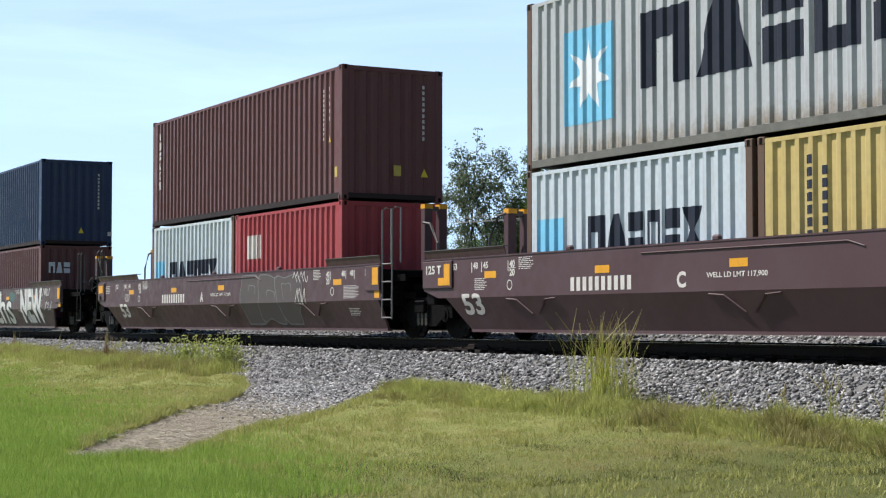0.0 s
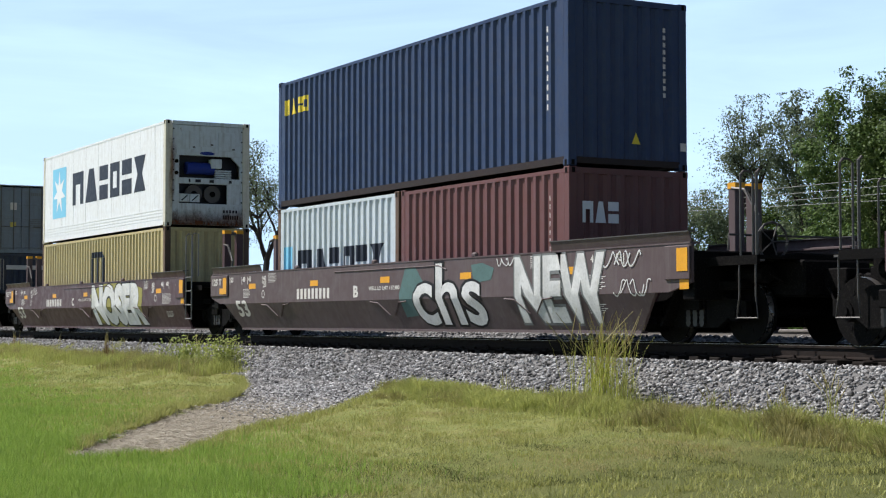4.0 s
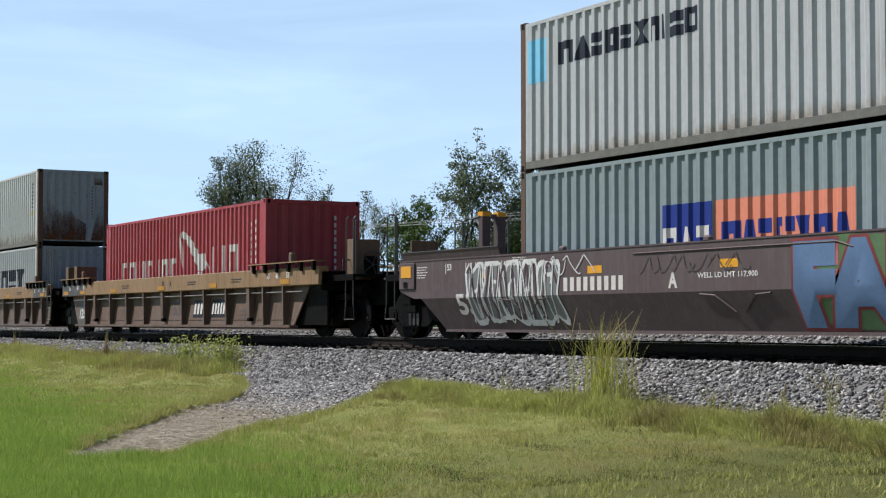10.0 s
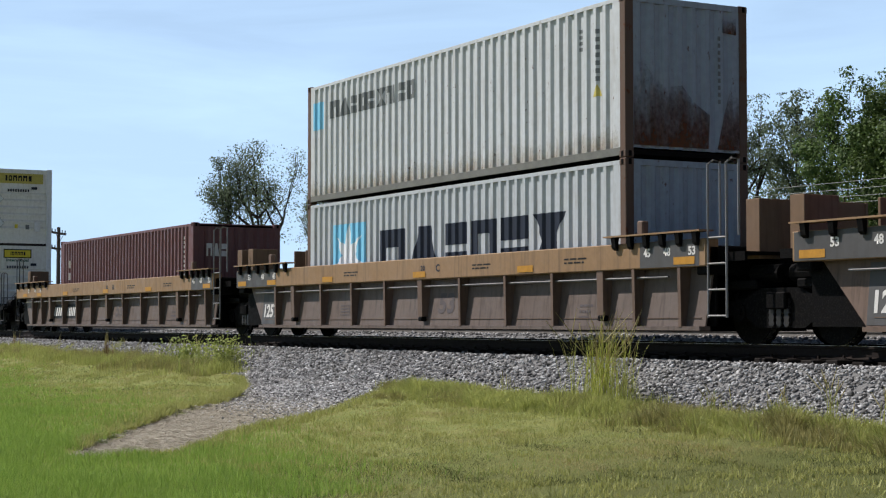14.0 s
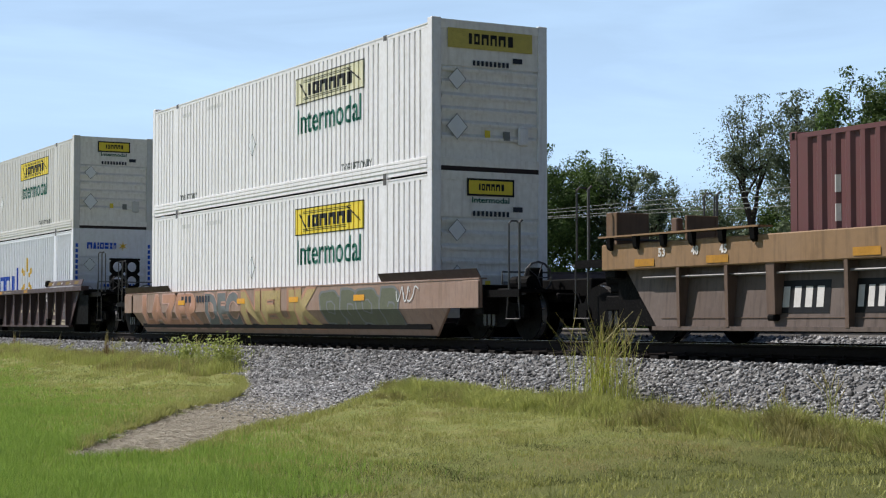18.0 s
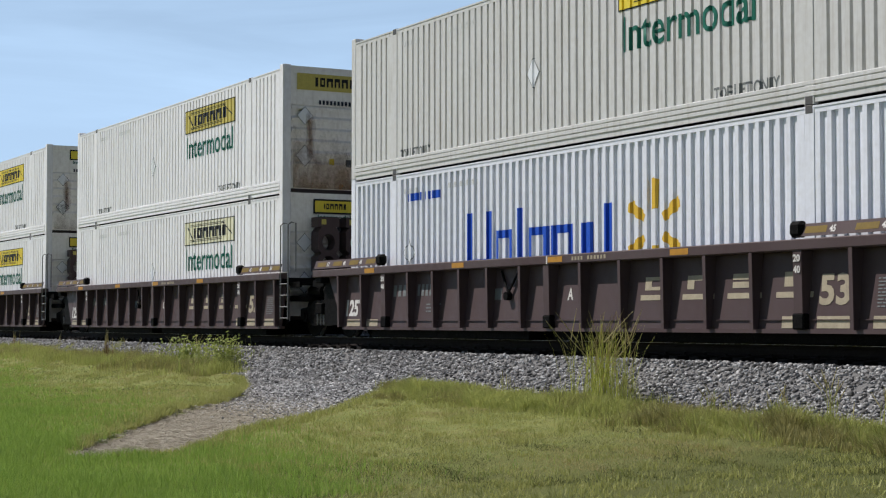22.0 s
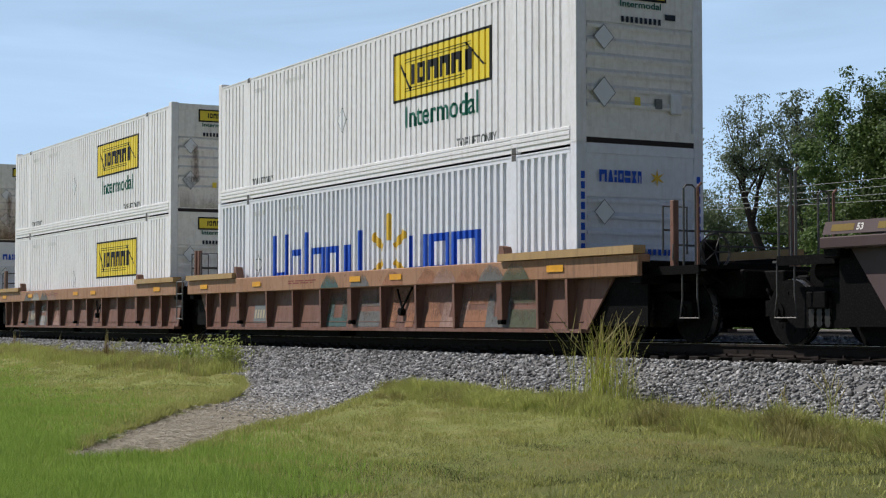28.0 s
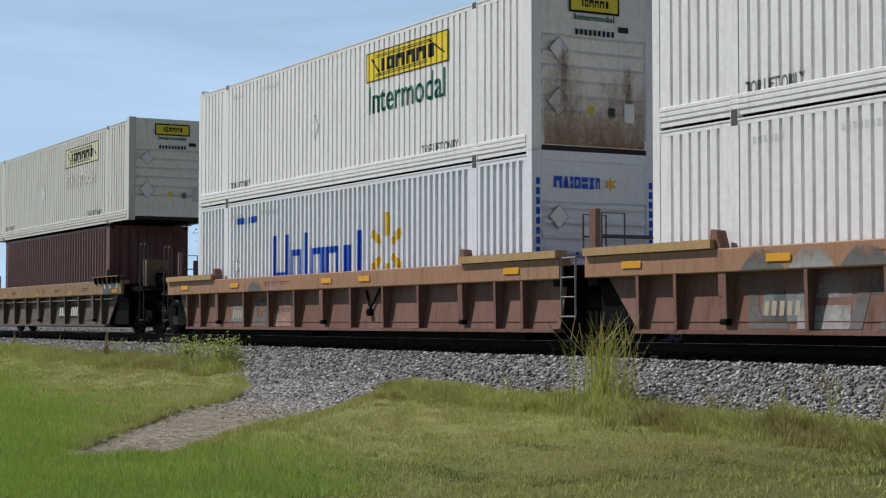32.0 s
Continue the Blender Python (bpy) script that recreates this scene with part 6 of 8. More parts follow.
                            prism(b, [rim[k], rim[j], ring[j], ring[k]], "x", cx - 0.19, cx + 0.19)
                    box(b, cx - 0.19, cx + 0.19, y0, y0 + 0.53, ztop + 1.07, zt)
                    box(b, cx - 0.19, cx + 0.19, y0, y0 + 0.53, ztop - 0.5, ztop - 0.03)
                    bmesh.ops.remove_doubles(b, verts=b.verts[:], dist=0.0005)
                    return b
                st = part("box_stop", stop(), "bn", car, "tall brown box stop with round openings")
                part("stop_mark", to_end(flat(rect(y0 + 0.08, y0 + 0.2, ztop + 1.12, ztop + 1.24)), cx + 0.194), "dullyellow", st, "yellow patch")
                if y0 > 0:
                    part("stop_letters", to_end(fit_box(lettering("IBC", 0.2, 0.006), y0 + 0.24, y0 + 0.49, ztop + 1.12, ztop + 1.24), cx + 0.194), "mark", st, "white stencilled letters")
        elif style == "bn":
            def frame_holes():
                b = bmesh.new()
                for yy in (-0.235, 0.235):
                    for zc in (ztop + 0.62, ztop + 0.18):
                        ring, rim = [], []
                        for k in range(16):
                            a = 6.2832 * k / 16 + 0.19635
                            q = max(abs(math.cos(a)), abs(math.sin(a)))
                            rim.append((yy + 0.235 * math.cos(a) / q, zc + 0.22 * math.sin(a) / q))
                            ring.append((yy + 0.155 * math.cos(a), zc + 0.155 * math.sin(a)))
                        for k in range(16):
                            j = (k + 1) % 16
                            prism(b, [rim[k], rim[j], ring[j], ring[k]], "x", fx - 0.05, fx + 0.05)
                    box(b, fx - 0.05, fx + 0.05, yy - 0.235, yy + 0.235, ztop - 0.3, ztop - 0.035)
                bmesh.ops.remove_doubles(b, verts=b.verts[:], dist=0.0005)
                return b
            bk = part("bulkhead", frame_holes(), "under", car, "tall bulkhead with round openings")
            part("bulkhead_band", boxes((fx - 0.074, fx + 0.074, -0.475, 0.475, ztop + 0.82, ztop + 0.884)), "under", bk)
        elif style == "orange":
            for yy in (-1.15, 1.15):
                part("bulkhead_post", boxes((e + sg * 0.32 - 0.05, e + sg * 0.32 + 0.05, yy - 0.05, yy + 0.05, ztop - 0.2, ztop + 0.80), bevel=0.01), "orange", car)
            part("end_railing", tube(tube(bmesh.new(), [(e + sg * 0.1, -1.2, ztop), (e + sg * 0.1, -1.2, ztop + 0.72), (e + sg * 0.1, -0.75, ztop + 0.72), (e + sg * 0.1, -0.75, ztop)], 0.018), [(e + sg * 0.1, -1.2, ztop + 0.36), (e + sg * 0.1, 1.2, ztop + 0.36)], 0.018), "steel", car)
    MOVERS.append((car, s, 0.0, 0.0))
    return car


def husky_marks(car, L, R, letter, chars, rc, lc):
    """Stencilled data, reflectors, weld lines and brackets on a smooth-sided car."""
    fold = (0.80, -1.33, 0.22)
    for x in (-6.7, -3.25, 0.1, 3.3, 6.7):
        mark(car, "reflector", flat(rect(x - 0.2, x + 0.2, 1.13, 1.25)), "reflector", label="yellow reflective strip")
    mark(car, "stencil_number", fit_box(lettering("53", 0.4, 0.012), -7.75, -7.05, 0.49, 0.87), "mark", fold=fold, label="white stencilled 53")
    mark(car, "unit_letter", fit_box(lettering(letter, 0.3, 0.012), -1.32, -1.10, 0.86, 1.10), "mark", label="white stencilled letter")
    mark(car, "car_number", flat(*bars(-4.15, -2.4, 0.86, 1.08, chars)), "mark", label="white stencilled car number")
    mark(car, "load_limit", fit_box(lettering("WELL LD LMT 117,900", 0.1, 0.002), -0.62, 0.72, 0.98, 1.07), "mark", label="white stencilled load limit")
    for txt, x in (("53", -8.05), ("48", -7.3), ("45", -6.95), ("40", -6.05), ("40", 6.15), ("48", 6.9), ("48", 7.3), ("53", 8.0)):
        b = fit_box(lettering(txt, 0.12, 0.004), x, x + 0.17, 1.30, 1.42)
        xx = x - 0.06 if x < 0 else x + 0.2
        mark(car, "size_mark", join(b, flat(rect(xx, xx + 0.025, 1.24, 1.42))), "mark", label="white container size mark")
    for x in (-6.05, 6.15):
        mark(car, "size_mark", join(fit_box(lettering("20", 0.12, 0.004), x, x + 0.17, 1.15, 1.27), flat(rect(x - 0.02, x + 0.2, 1.28, 1.292))), "mark")
    for x0, z0, n, w in ((-5.75, 1.26, 4, 0.5), (5.5, 1.26, 4, 0.4), (7.0, 0.85, 5, 0.75), (7.1, 0.50, 3, 0.55), (-7.25, 0.93, 4, 0.45)):
        mark(car, "stencil_data", flat(*rows_of_bars(x0, x0 + w, z0, z0 + 0.055 * n, n * 2 - 1)), "mark", fold=fold, label="small white stencilled data")
    ring = [[(6.45 + a * math.cos(k * 0.3927), 1.0 + a * math.sin(k * 0.3927)) for a, k in ((0.09, k), (0.09, k + 1), (0.07, k + 1), (0.07, k))] for k in range(16)]
    mark(car, "round_stencil", flat(*ring), "mark")
    mark(car, "round_stencil", flat(*[[(x - 12.5, z) for x, z in p] for p in ring]), "mark")
    for x in (-5.4, 0.2, 5.4):
        for sg in (-1, 1):
            p = [(x + sg * 0.78, 0.76), (x + sg * 0.45, 0.74), (x + sg * 0.1, 0.50)]
            ya = lambda z: -1.60 + 0.27 * (0.80 - z) / 0.58 - 0.012
            part("welded_bracket", tube(bmesh.new(), [(a, ya(z), z) for a, z in p], 0.016, 4), "husky", car, "welded rib on the sloped side")
    for sg, e, cp in ((-1, L, lc), (1, R, rc)):
        if sg < 0 and lc:
            mark(car, "end_reflector", flat(rect(e + 0.10, e + 0.50, 1.20, 1.42)), "reflector", y=-1.64, label="yellow reflective panel")
            mark(car, "defect_card", flat(rect(e + 0.20, e + 0.36, 1.01, 1.12)), "under", y=-1.64, label="small black card holder")
            mark(car, "stencil_data", flat(*rows_of_bars(e + 0.68, e + 1.12, 1.18, 1.42, 5)), "mark", label="small white stencilled data")
        elif sg < 0:
            mark(car, "end_reflector", flat(rect(e + 0.62, e + 1.06, 1.03, 1.17), rect(e + 0.84, e + 1.06, 1.17, 1.42)), "reflector", y=-1.64, label="yellow reflective panel")
            mark(car, "load_mark", fit_box(lettering("125 T", 0.12, 0.004), e + 0.16, e + 0.74, 1.24, 1.40), "mark", y=-1.64, label="white stencilled load mark")
        else:
            mark(car, "end_reflector", flat(rect(e - 0.30, e - 0.04, 1.10, 1.44)), "reflector", y=-1.64, label="yellow reflective panel")
            mark(car, "end_reflector", flat(rect(e - 0.28, e - 0.06, 0.84, 1.04)), "reflector", label="yellow reflective panel")
    part("top_seam", tube(bmesh.new(), [(-2.2, -1.61, 1.40), (2.3, -1.61, 1.40), (2.6, -1.61, 1.32)], 0.012, 4), "husky", car)
    for x in (-4.2, -0.4, 3.6):
        part("lift_lug", boxes((x - 0.09, x + 0.09, -1.62, -1.54, 1.50, 1.60), bevel=0.03), "husky", car)


def bubbles(car, x0, x1, z0, z1, fill, line, fold, y=-1.60, n=5, lw=0.05, seed=1, label="sprayed rounded shapes"):
    """Rounded sprayed shapes with a paler outline, which spell nothing."""
    g = random.Random(seed)
    zf, yb, zb = fold

    def lay(name, b, mat, lb, proud):
        drape(b, (), (zf,), lambda x, z: y if z >= zf else y + (yb - y) * (zf - z) / (zf - zb), proud)
        part(name, b, mat, car, lb)
    for k in range(n):
        cx, cz = x0 + (x1 - x0) * (k + 0.5) / n, (z0 + z1) / 2
        rx, rz = (x1 - x0) / n * g.uniform(0.56, 0.68), (z1 - z0) / 2
        p1, p2, lobes = g.uniform(0, 6.28), g.uniform(0, 6.28), g.choice((2, 3, 3, 4))
        ring = []
        for i in range(30):
            a = 6.2832 * i / 30
            r = 1 + 0.16 * math.sin(lobes * a + p1) + 0.07 * math.sin(5 * a + p2)
            u, v = math.copysign(abs(math.cos(a)) ** 0.7, math.cos(a)), math.copysign(abs(math.sin(a)) ** 0.7, math.sin(a))
            ring.append((cx + rx * r * u, min(z1, max(z0, cz + rz * r * v))))
        lay("graffiti", flat(*[[(cx, cz), ring[i], ring[(i + 1) % 30]] for i in range(30)]), fill, label, 0.005 + 0.0015 * k)

        def shrink(q, f, dx=0.0, dz=0.0):
            return cx + dx + (q[0] - cx) * f, cz + dz + (q[1] - cz) * f
        t = 1 - lw / rx
        lay("graffiti_outline", flat(*[[ring[i], ring[(i + 1) % 30], shrink(ring[(i + 1) % 30], t), shrink(ring[i], t)] for i in range(30)]), line, "thin sprayed outline", 0.0056 + 0.0015 * k)
        dx, dz = rx * g.uniform(-0.2, 0.2), rz * g.uniform(-0.2, 0.35)
        cut = g.choice((14, 20, 30))
        lay("graffiti_outline", flat(*[[shrink(ring[i], 0.36, dx, dz), shrink(ring[(i + 1) % 30], 0.36, dx, dz), shrink(ring[(i + 1) % 30], 0.36 - 0.8 * lw / rx, dx, dz), shrink(ring[i], 0.36 - 0.8 * lw / rx, dx, dz)] for i in range(cut)]), line, "thin sprayed outline", 0.0060 + 0.0015 * k)


def scribble(car, x0, x1, z0, z1, material, fold, y=-1.60, n=7, width=0.05, seed=1, label="sprayed scrawl"):
    """Looping sprayed strokes that spell nothing."""
    g = random.Random(seed)
    for k in range(n):
        cx = x0 + (x1 - x0) * (k + 0.5) / n
        w, h = (x1 - x0) / n * g.uniform(0.5, 0.85), (z1 - z0) / 2
        cz = (z0 + z1) / 2
        ph, tw = g.uniform(0, 6.28), g.choice((0.75, 1.0, 1.25))
        n_ = 26
        pts = [(cx + w * (-1 + 2 * u) + 0.12 * w * math.sin(u * 9 + ph), cz + (h - width / 2) * math.sin(ph + tw * u * 6.28)) for u in [i / n_ for i in range(n_ + 1)]]
        rim = []
        for i, (ax, az) in enumerate(pts):
            bx, bz = pts[min(i + 1, n_)][0] - pts[max(i - 1, 0)][0], pts[min(i + 1, n_)][1] - pts[max(i - 1, 0)][1]
            d = math.hypot(bx, bz) or 1
            rim.append(((ax + bz / d * width / 2, az - bx / d * width / 2), (ax - bz / d * width / 2, az + bx / d * width / 2)))
        b = flat(*[[u[0], v[0], v[1], u[1]] for u, v in zip(rim, rim[1:])])
        zf, yb, zb = fold
        drape(b, (), (zf,), lambda x, z: y if z >= zf else y + (yb - y) * (zf - z) / (zf - zb), 0.014 + 0.0008 * k)
        part("graffiti", b, material, car, label)


def graffiti(car, text, x0, x1, z0, z1, fill, line, fold, y=-1.60, back=None, bold=0.05, label="", shear=0.0):
    """Sprayed letters with a darker outline over the side's fold."""
    if back:
        g = random.Random(text)
        n = 22
        cx, cz, rx, rz = (x0 + x1) / 2, (z0 + z1) / 2, (x1 - x0) * 0.53, (z1 - z0) * 0.54
        pts = [(cx + rx * math.copysign(abs(math.cos(6.2832 * k / n)) ** 0.5, math.cos(6.2832 * k / n)) * g.uniform(0.88, 1.04),
                max(fold[2] + 0.01, cz + rz * math.copysign(abs(math.sin(6.2832 * k / n)) ** 0.6, math.sin(6.2832 * k / n)) * g.uniform(0.82, 1.03))) for k in range(n)]
        top = 1.49 if y == -1.60 else 1.12
        b = flat(*[[(cx, cz), (pts[k][0], min(top, pts[k][1])), (pts[(k + 1) % n][0], min(top, pts[(k + 1) % n][1]))] for k in range(n)])
        drape(b, (), (fold[0],), lambda x, z: y if z >= fold[0] else y + (fold[1] - y) * (fold[0] - z) / (fold[0] - fold[2]), 0.005)
        part("graffiti_ground", b, back, car, "sprayed colour behind the letters")
    for m, grow, proud in ((line, 0.035, 0.008), (fill, 0.0, 0.011)):
        b = lettering(text, 1.0, bold + grow)
        xs = [v.co.x for v in b.verts]
        zsx = [v.co.z for v in b.verts]
        pad = grow * 1.2
        fit_box(b, x0 - pad, x1 + pad, max(fold[2] + 0.005, z0 - pad), min(z1 + pad, 1.495))
        if shear:
            for v in b.verts:
                v.co.x += shear * (v.co.z - z0)
        drape(b, (), (fold[0],), lambda x, z: y if z >= fold[0] else y + (fold[1] - y) * (fold[0] - z) / (fold[0] - fold[2]), proud)
        part("graffiti", b, m, car, label)

# ---- the place --------------------------------------------------------
make_ground()
make_track()
make_ballast()
make_grass()
make_straw()

weed(-19.75, 13.45, 1.38, 0.75, 230, "reed", "tall pale green reed clump at the foot of the bank", 0.005, 60, "reed_clump", "reeds", 0, 0.42)
weed(-19.2, 13.35, 0.60, 0.6, 110, "tuft_grass", "low dry weeds round the foot of the reeds", 0.005, 10, "weed", "weed", 0)
weed(-35.4, 13.8, 0.92, 1.2, 130, "weed_leaf", "leafy yellow-green weed bush on the verge", 0.006, 0, "weed_bush", "weed", 650)
weed(-37.6, 13.7, 0.85, 0.9, 90, "weed_leaf", "leafy weed bush on the verge", 0.006, 10, "weed_bush", "weed", 400)
for wx, wy, wh in ((-42.4, 13.3, 0.95), (-42.9, 13.4, 0.8), (-41.8, 13.2, 0.7), (-53.0, 13.6, 0.8)):
    weed(wx, wy, wh, 0.16, 9, "sorrel", "brown upright dock stalks gone to seed", 0.009, 9, "weed", "weed", 0, 0.12)
for wx, wy, wh, wn_ in ((-42.5, 13.9, 0.75, 9), (-49.5, 14.0, 0.7, 7), (-14.9, 13.35, 0.75, 22), (-16.0, 13.5, 0.5, 26), (-13.6, 13.0, 0.6, 20), (-23.2, 13.9, 0.4, 12), (-17.6, 13.75, 0.42, 24)):
    weed(wx, wy, wh, 0.25, wn_, "tuft_grass", "thin dry weed stalks on the verge", 0.005, wn_ // 2, "weed", "weed", 0)

for px, d, h, cr, cb, leaf, lb, nl, sd, sp, sz, ln in (
    (472, 92, 11.3, 3.2, 0.40, "leaf_grey", "airy grey-green tree with open limbs", 3200, 11, 0.8, 0.12, 0.5),
    (402, 92, 10.3, 1.9, 0.35, "leaf_grey", "small rounded grey-green tree", 2600, 31, 0.6, 0.12, 0),
    (562, 110, 10.4, 1.5, 0.4, "leaf_grey", "slim grey-green tree beyond the railway", 1300, 12, 0.8, 0.12, 0),
    (655, 118, 10.6, 2.2, 0.3, "leaf_grey", "small airy tree beyond the railway", 2600, 13, 0.6, 0.12, 0),
    (735, 112, 9.9, 2.4, 0.2, "leaf", "leafy green tree beyond the railway", 5000, 14, 0.2, 0.13, 0),
    (850, 84, 11.0, 2.2, 0.2, "leaf_grey", "grey-green tree with a ragged top", 5000, 15, 0.4, 0.11, 0),
    (955, 86, 10.5, 3.3, 0.10, "leaf", "dense dark green rounded tree", 13000, 16, 0.0, 0.11, 0),
    (1055, 88, 10.4, 3.0, 0.10, "leaf", "dense mid-green rounded tree", 12000, 17, 0.0, 0.11, 0),
    (1132, 86, 9.3, 2.5, 0.12, "leaf_grey", "rounded grey-green tree with loose outline", 8000, 18, 0.2, 0.11, 0),
    (1203, 92, 9.0, 2.2, 0.2, "leaf_grey", "thin half-bare pale tree", 2200, 19, 0.8, 0.11, 0),
    (1265, 80, 7.8, 2.4, 0.08, "leaf_grey", "low scrubby grey-green tree", 5500, 26, 0.3, 0.10, 0),
    (1330, 68, 10.4, 2.0, 0.50, "leaf_grey", "old tree with dark leaning limbs and thin leaves", 3000, 20, 0.7, 0.10, -1.4),
    (1350, 84, 8.4, 3.6, 0.05, "leaf", "dense scrub behind the trees", 9000, 27, 0.0, 0.11, 0),
    (1430, 70, 10.9, 2.0, 0.35, "leaf_grey", "open grey-green leafy tree", 6000, 21, 0.4, 0.10, 0),
    (1532, 60, 10.2, 2.6, 0.10, "leaf", "broad dense mid-green tree", 15000, 22, 0.0, 0.10, 0),
    (1640, 58, 10.6, 3.0, 0.12, "leaf_dark", "broad dense dark green tree", 15000, 23, 0.0, 0.10, 0),
    (880, 100, 7.5, 3.6, 0.05, "leaf", "low dense green scrub", 8000, 28, 0.0, 0.12, 0),
    (1450, 84, 8.2, 4.0, 0.05, "leaf_dark", "low dense dark scrub", 9000, 29, 0.0, 0.12, 0),
):
    tx, ty = at_view(px, d)
    tree(tx, ty, h - 0.15, cr, cb, leaf, lb, nl, sd, sp, sz, ln)

undergrowth()
p1x, p1y = at_view(103, 98)
utility_pole(p1x, p1y, 6.6, "far wooden utility pole with crossarms", 2)
p2x, p2y = at_view(612, 78)
utility_pole(p2x, p2y, 5.9, "wooden utility pole with a crossarm beside the trees")
p3x, p3y = at_view(1950, 47)
utility_pole(p3x, p3y, 5.6, "wooden utility pole beyond the trees with a crossarm")
for oy, za, zb_ in ((-0.6, 4.72, 4.64), (-0.2, 4.77, 4.39), (0.2, 4.73, 4.16), (0.6, 4.80, 3.93)):
    wire((p2x + oy * 0.6, p2y + oy, za), (p3x + oy * 0.6, p3y + oy, zb_), 0.06, "thin bright overhead wire")

# ---- the train: cars --------------------------------------------------
FOLD = (0.80, -1.33, 0.22)
HUSKY = "smooth oxide-brown articulated well car"
units = {}
for key, s, L, R, lc, rc, letter, chars in (("u1", -18.4, -9.15, 8.7, 0, 0, "C", 10), ("u2", -38.06, -9.7, 8.7, 1, 0, "A", 10),
                                            ("u3", -61.6, -9.3, 9.9, 0, 1, "B", 9), ("u4", -81.53, -9.3, 8.7, 0, 0, "C", 9), ("u5", -101.17, -9.9, 8.7, 1, 0, "A", 9)):
    note = {"u1": " with clean sides", "u2": " with faint sprayed scrawls", "u3": " with white graffiti", "u4": " with white graffiti word", "u5": " with blue graffiti letters"}[key]
    units[key] = well_car(s, "husky", L, R, lc, rc, HUSKY + note, "smooth brown well cars")
    husky_marks(units[key], L, R, letter, chars, rc, lc)
for key, s, L, R, lc, rc in (("u6", -124.76, -9.35, 9.9, 0, 1), ("u7", -144.56, -9.3, 8.6, 0, 0), ("u8", -163.95, -10.1, 8.5, 1, 0)):
    units[key] = well_car(s, "tan", L, R, lc, rc, "dusty tan ribbed well car of an articulated set", "tan well cars")
units["u9"] = well_car(-188.2, "fec", -9.9, 10.1, 1, 1, "low brown and orange well car covered in faded graffiti", "single well cars")
for key, s, L, R, lc, rc in (("u10", -211.95, -9.35, 10.0, 0, 1), ("u11", -231.7, -9.25, 8.6, 0, 0), ("u12", -251.36, -9.65, 8.67, 1, 0)):
    units[key] = well_car(s, "bn", L, R, lc, rc, "dark oxide-brown ribbed well car with stencilled panels", "dark ribbed well cars")
for key, s, L, R, lc, rc in (("u13", -275.25, -9.4, 10.2, 0, 1), ("u14", -294.87, -9.5, 9.35, 0, 0), ("u15", -314.5, -9.5, 9.4, 1, 0)):
    units[key] = well_car(s, "orange", L, R, lc, rc, "rusty faded orange ribbed well car", "orange well cars")
units["u16"] = well_car(-336.6, "tan", -9.4, 8.7, 0, 1, "dusty tan ribbed well car", "tan well cars")

for s in (-8.9, -28.6, -48.2, -52.3, -71.9, -91.6, -111.5, -115.5, -135.0, -154.6, -174.4, -178.4, -198.6, -202.4, -222.0, -241.7, -261.6, -265.6, -285.1, -304.8, -324.8, -328.0, -346.8):
    truck(s)

for key in ("u3", "u5"):
    for ob in units[key].children:
        if ob.type == "MESH" and ob.data.materials[0] == M["husky"]:
            ob.data.materials[0] = M["husky_dust"]
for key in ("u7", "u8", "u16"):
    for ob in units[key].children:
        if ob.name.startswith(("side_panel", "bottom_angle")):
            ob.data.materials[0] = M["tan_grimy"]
# graffiti on the smooth cars
graffiti(units["u4"], "NOSER", 0.75, 5.35, 0.27, 1.46, "tag_white", "black", FOLD, back="tag_olive", bold=0.075, label="large white graffiti word with black outlines")
graffiti(units["u5"], "FAES", 1.45, 4.8, 0.27, 1.44, "tag_blue", "tag_red", FOLD, back="tag_green", bold=0.08, label="large blue and grey graffiti word")
bubbles(units["u5"], -7.3, -4.3, 0.30, 1.42, "tag_grey", "tag_white", FOLD, n=5, lw=0.06, seed=3, label="grey and white sprayed rounded shapes")
scribble(units["u5"], -7.3, -4.4, 0.34, 1.40, "tag_white", FOLD, n=9, width=0.03, seed=21, label="thin white sprayed strokes")
scribble(units["u5"], -7.2, -4.5, 0.40, 1.36, "husky", FOLD, n=7, width=0.05, seed=22, label="dark sprayed strokes")
scribble(units["u5"], -4.5, -3.3, 1.12, 1.44, "tag_white", FOLD, n=3, width=0.02, seed=4, label="thin white sprayed scrawl")
scribble(units["u5"], -2.0, 0.5, 1.10, 1.36, "tag_faint", FOLD, n=6, width=0.02, seed=14, label="thin faint sprayed scrawl")
mark(units["u3"], "graffiti_ground", flat([(0.75, 0.45), (1.5, 0.5), (1.7, 1.1), (1.35, 1.42), (0.95, 1.38), (0.7, 0.9)]), "tag_teal", fold=FOLD, label="teal sprayed haze")
mark(units["u3"], "graffiti_ground", flat([(3.6, 1.05), (4.2, 1.1), (4.3, 1.3), (3.9, 1.4), (3.5, 1.38)]), "tag_teal", fold=FOLD, label="teal sprayed haze")
graffiti(units["u3"], "chs", 1.25, 3.85, 0.30, 1.44, "tag_white", "black", FOLD, bold=0.018, label="white graffiti letters with dark outlines")
graffiti(units["u3"], "NEW", 5.0, 7.7, 0.34, 1.46, "tag_white", "tag_grey", FOLD, bold=0.045, label="pointed white graffiti letters")
scribble(units["u3"], 4.4, 4.95, 1.32, 1.46, "tag_white", FOLD, n=3, width=0.02, seed=32, label="thin white sprayed scrawl")
scribble(units["u3"], 7.75, 8.6, 1.2, 1.46, "tag_white", FOLD, n=3, width=0.025, seed=33, label="thin white sprayed scrawl")
scribble(units["u3"], 8.0, 8.9, 0.75, 1.02, "tag_white", FOLD, n=4, width=0.02, seed=34, label="thin white sprayed scrawl")
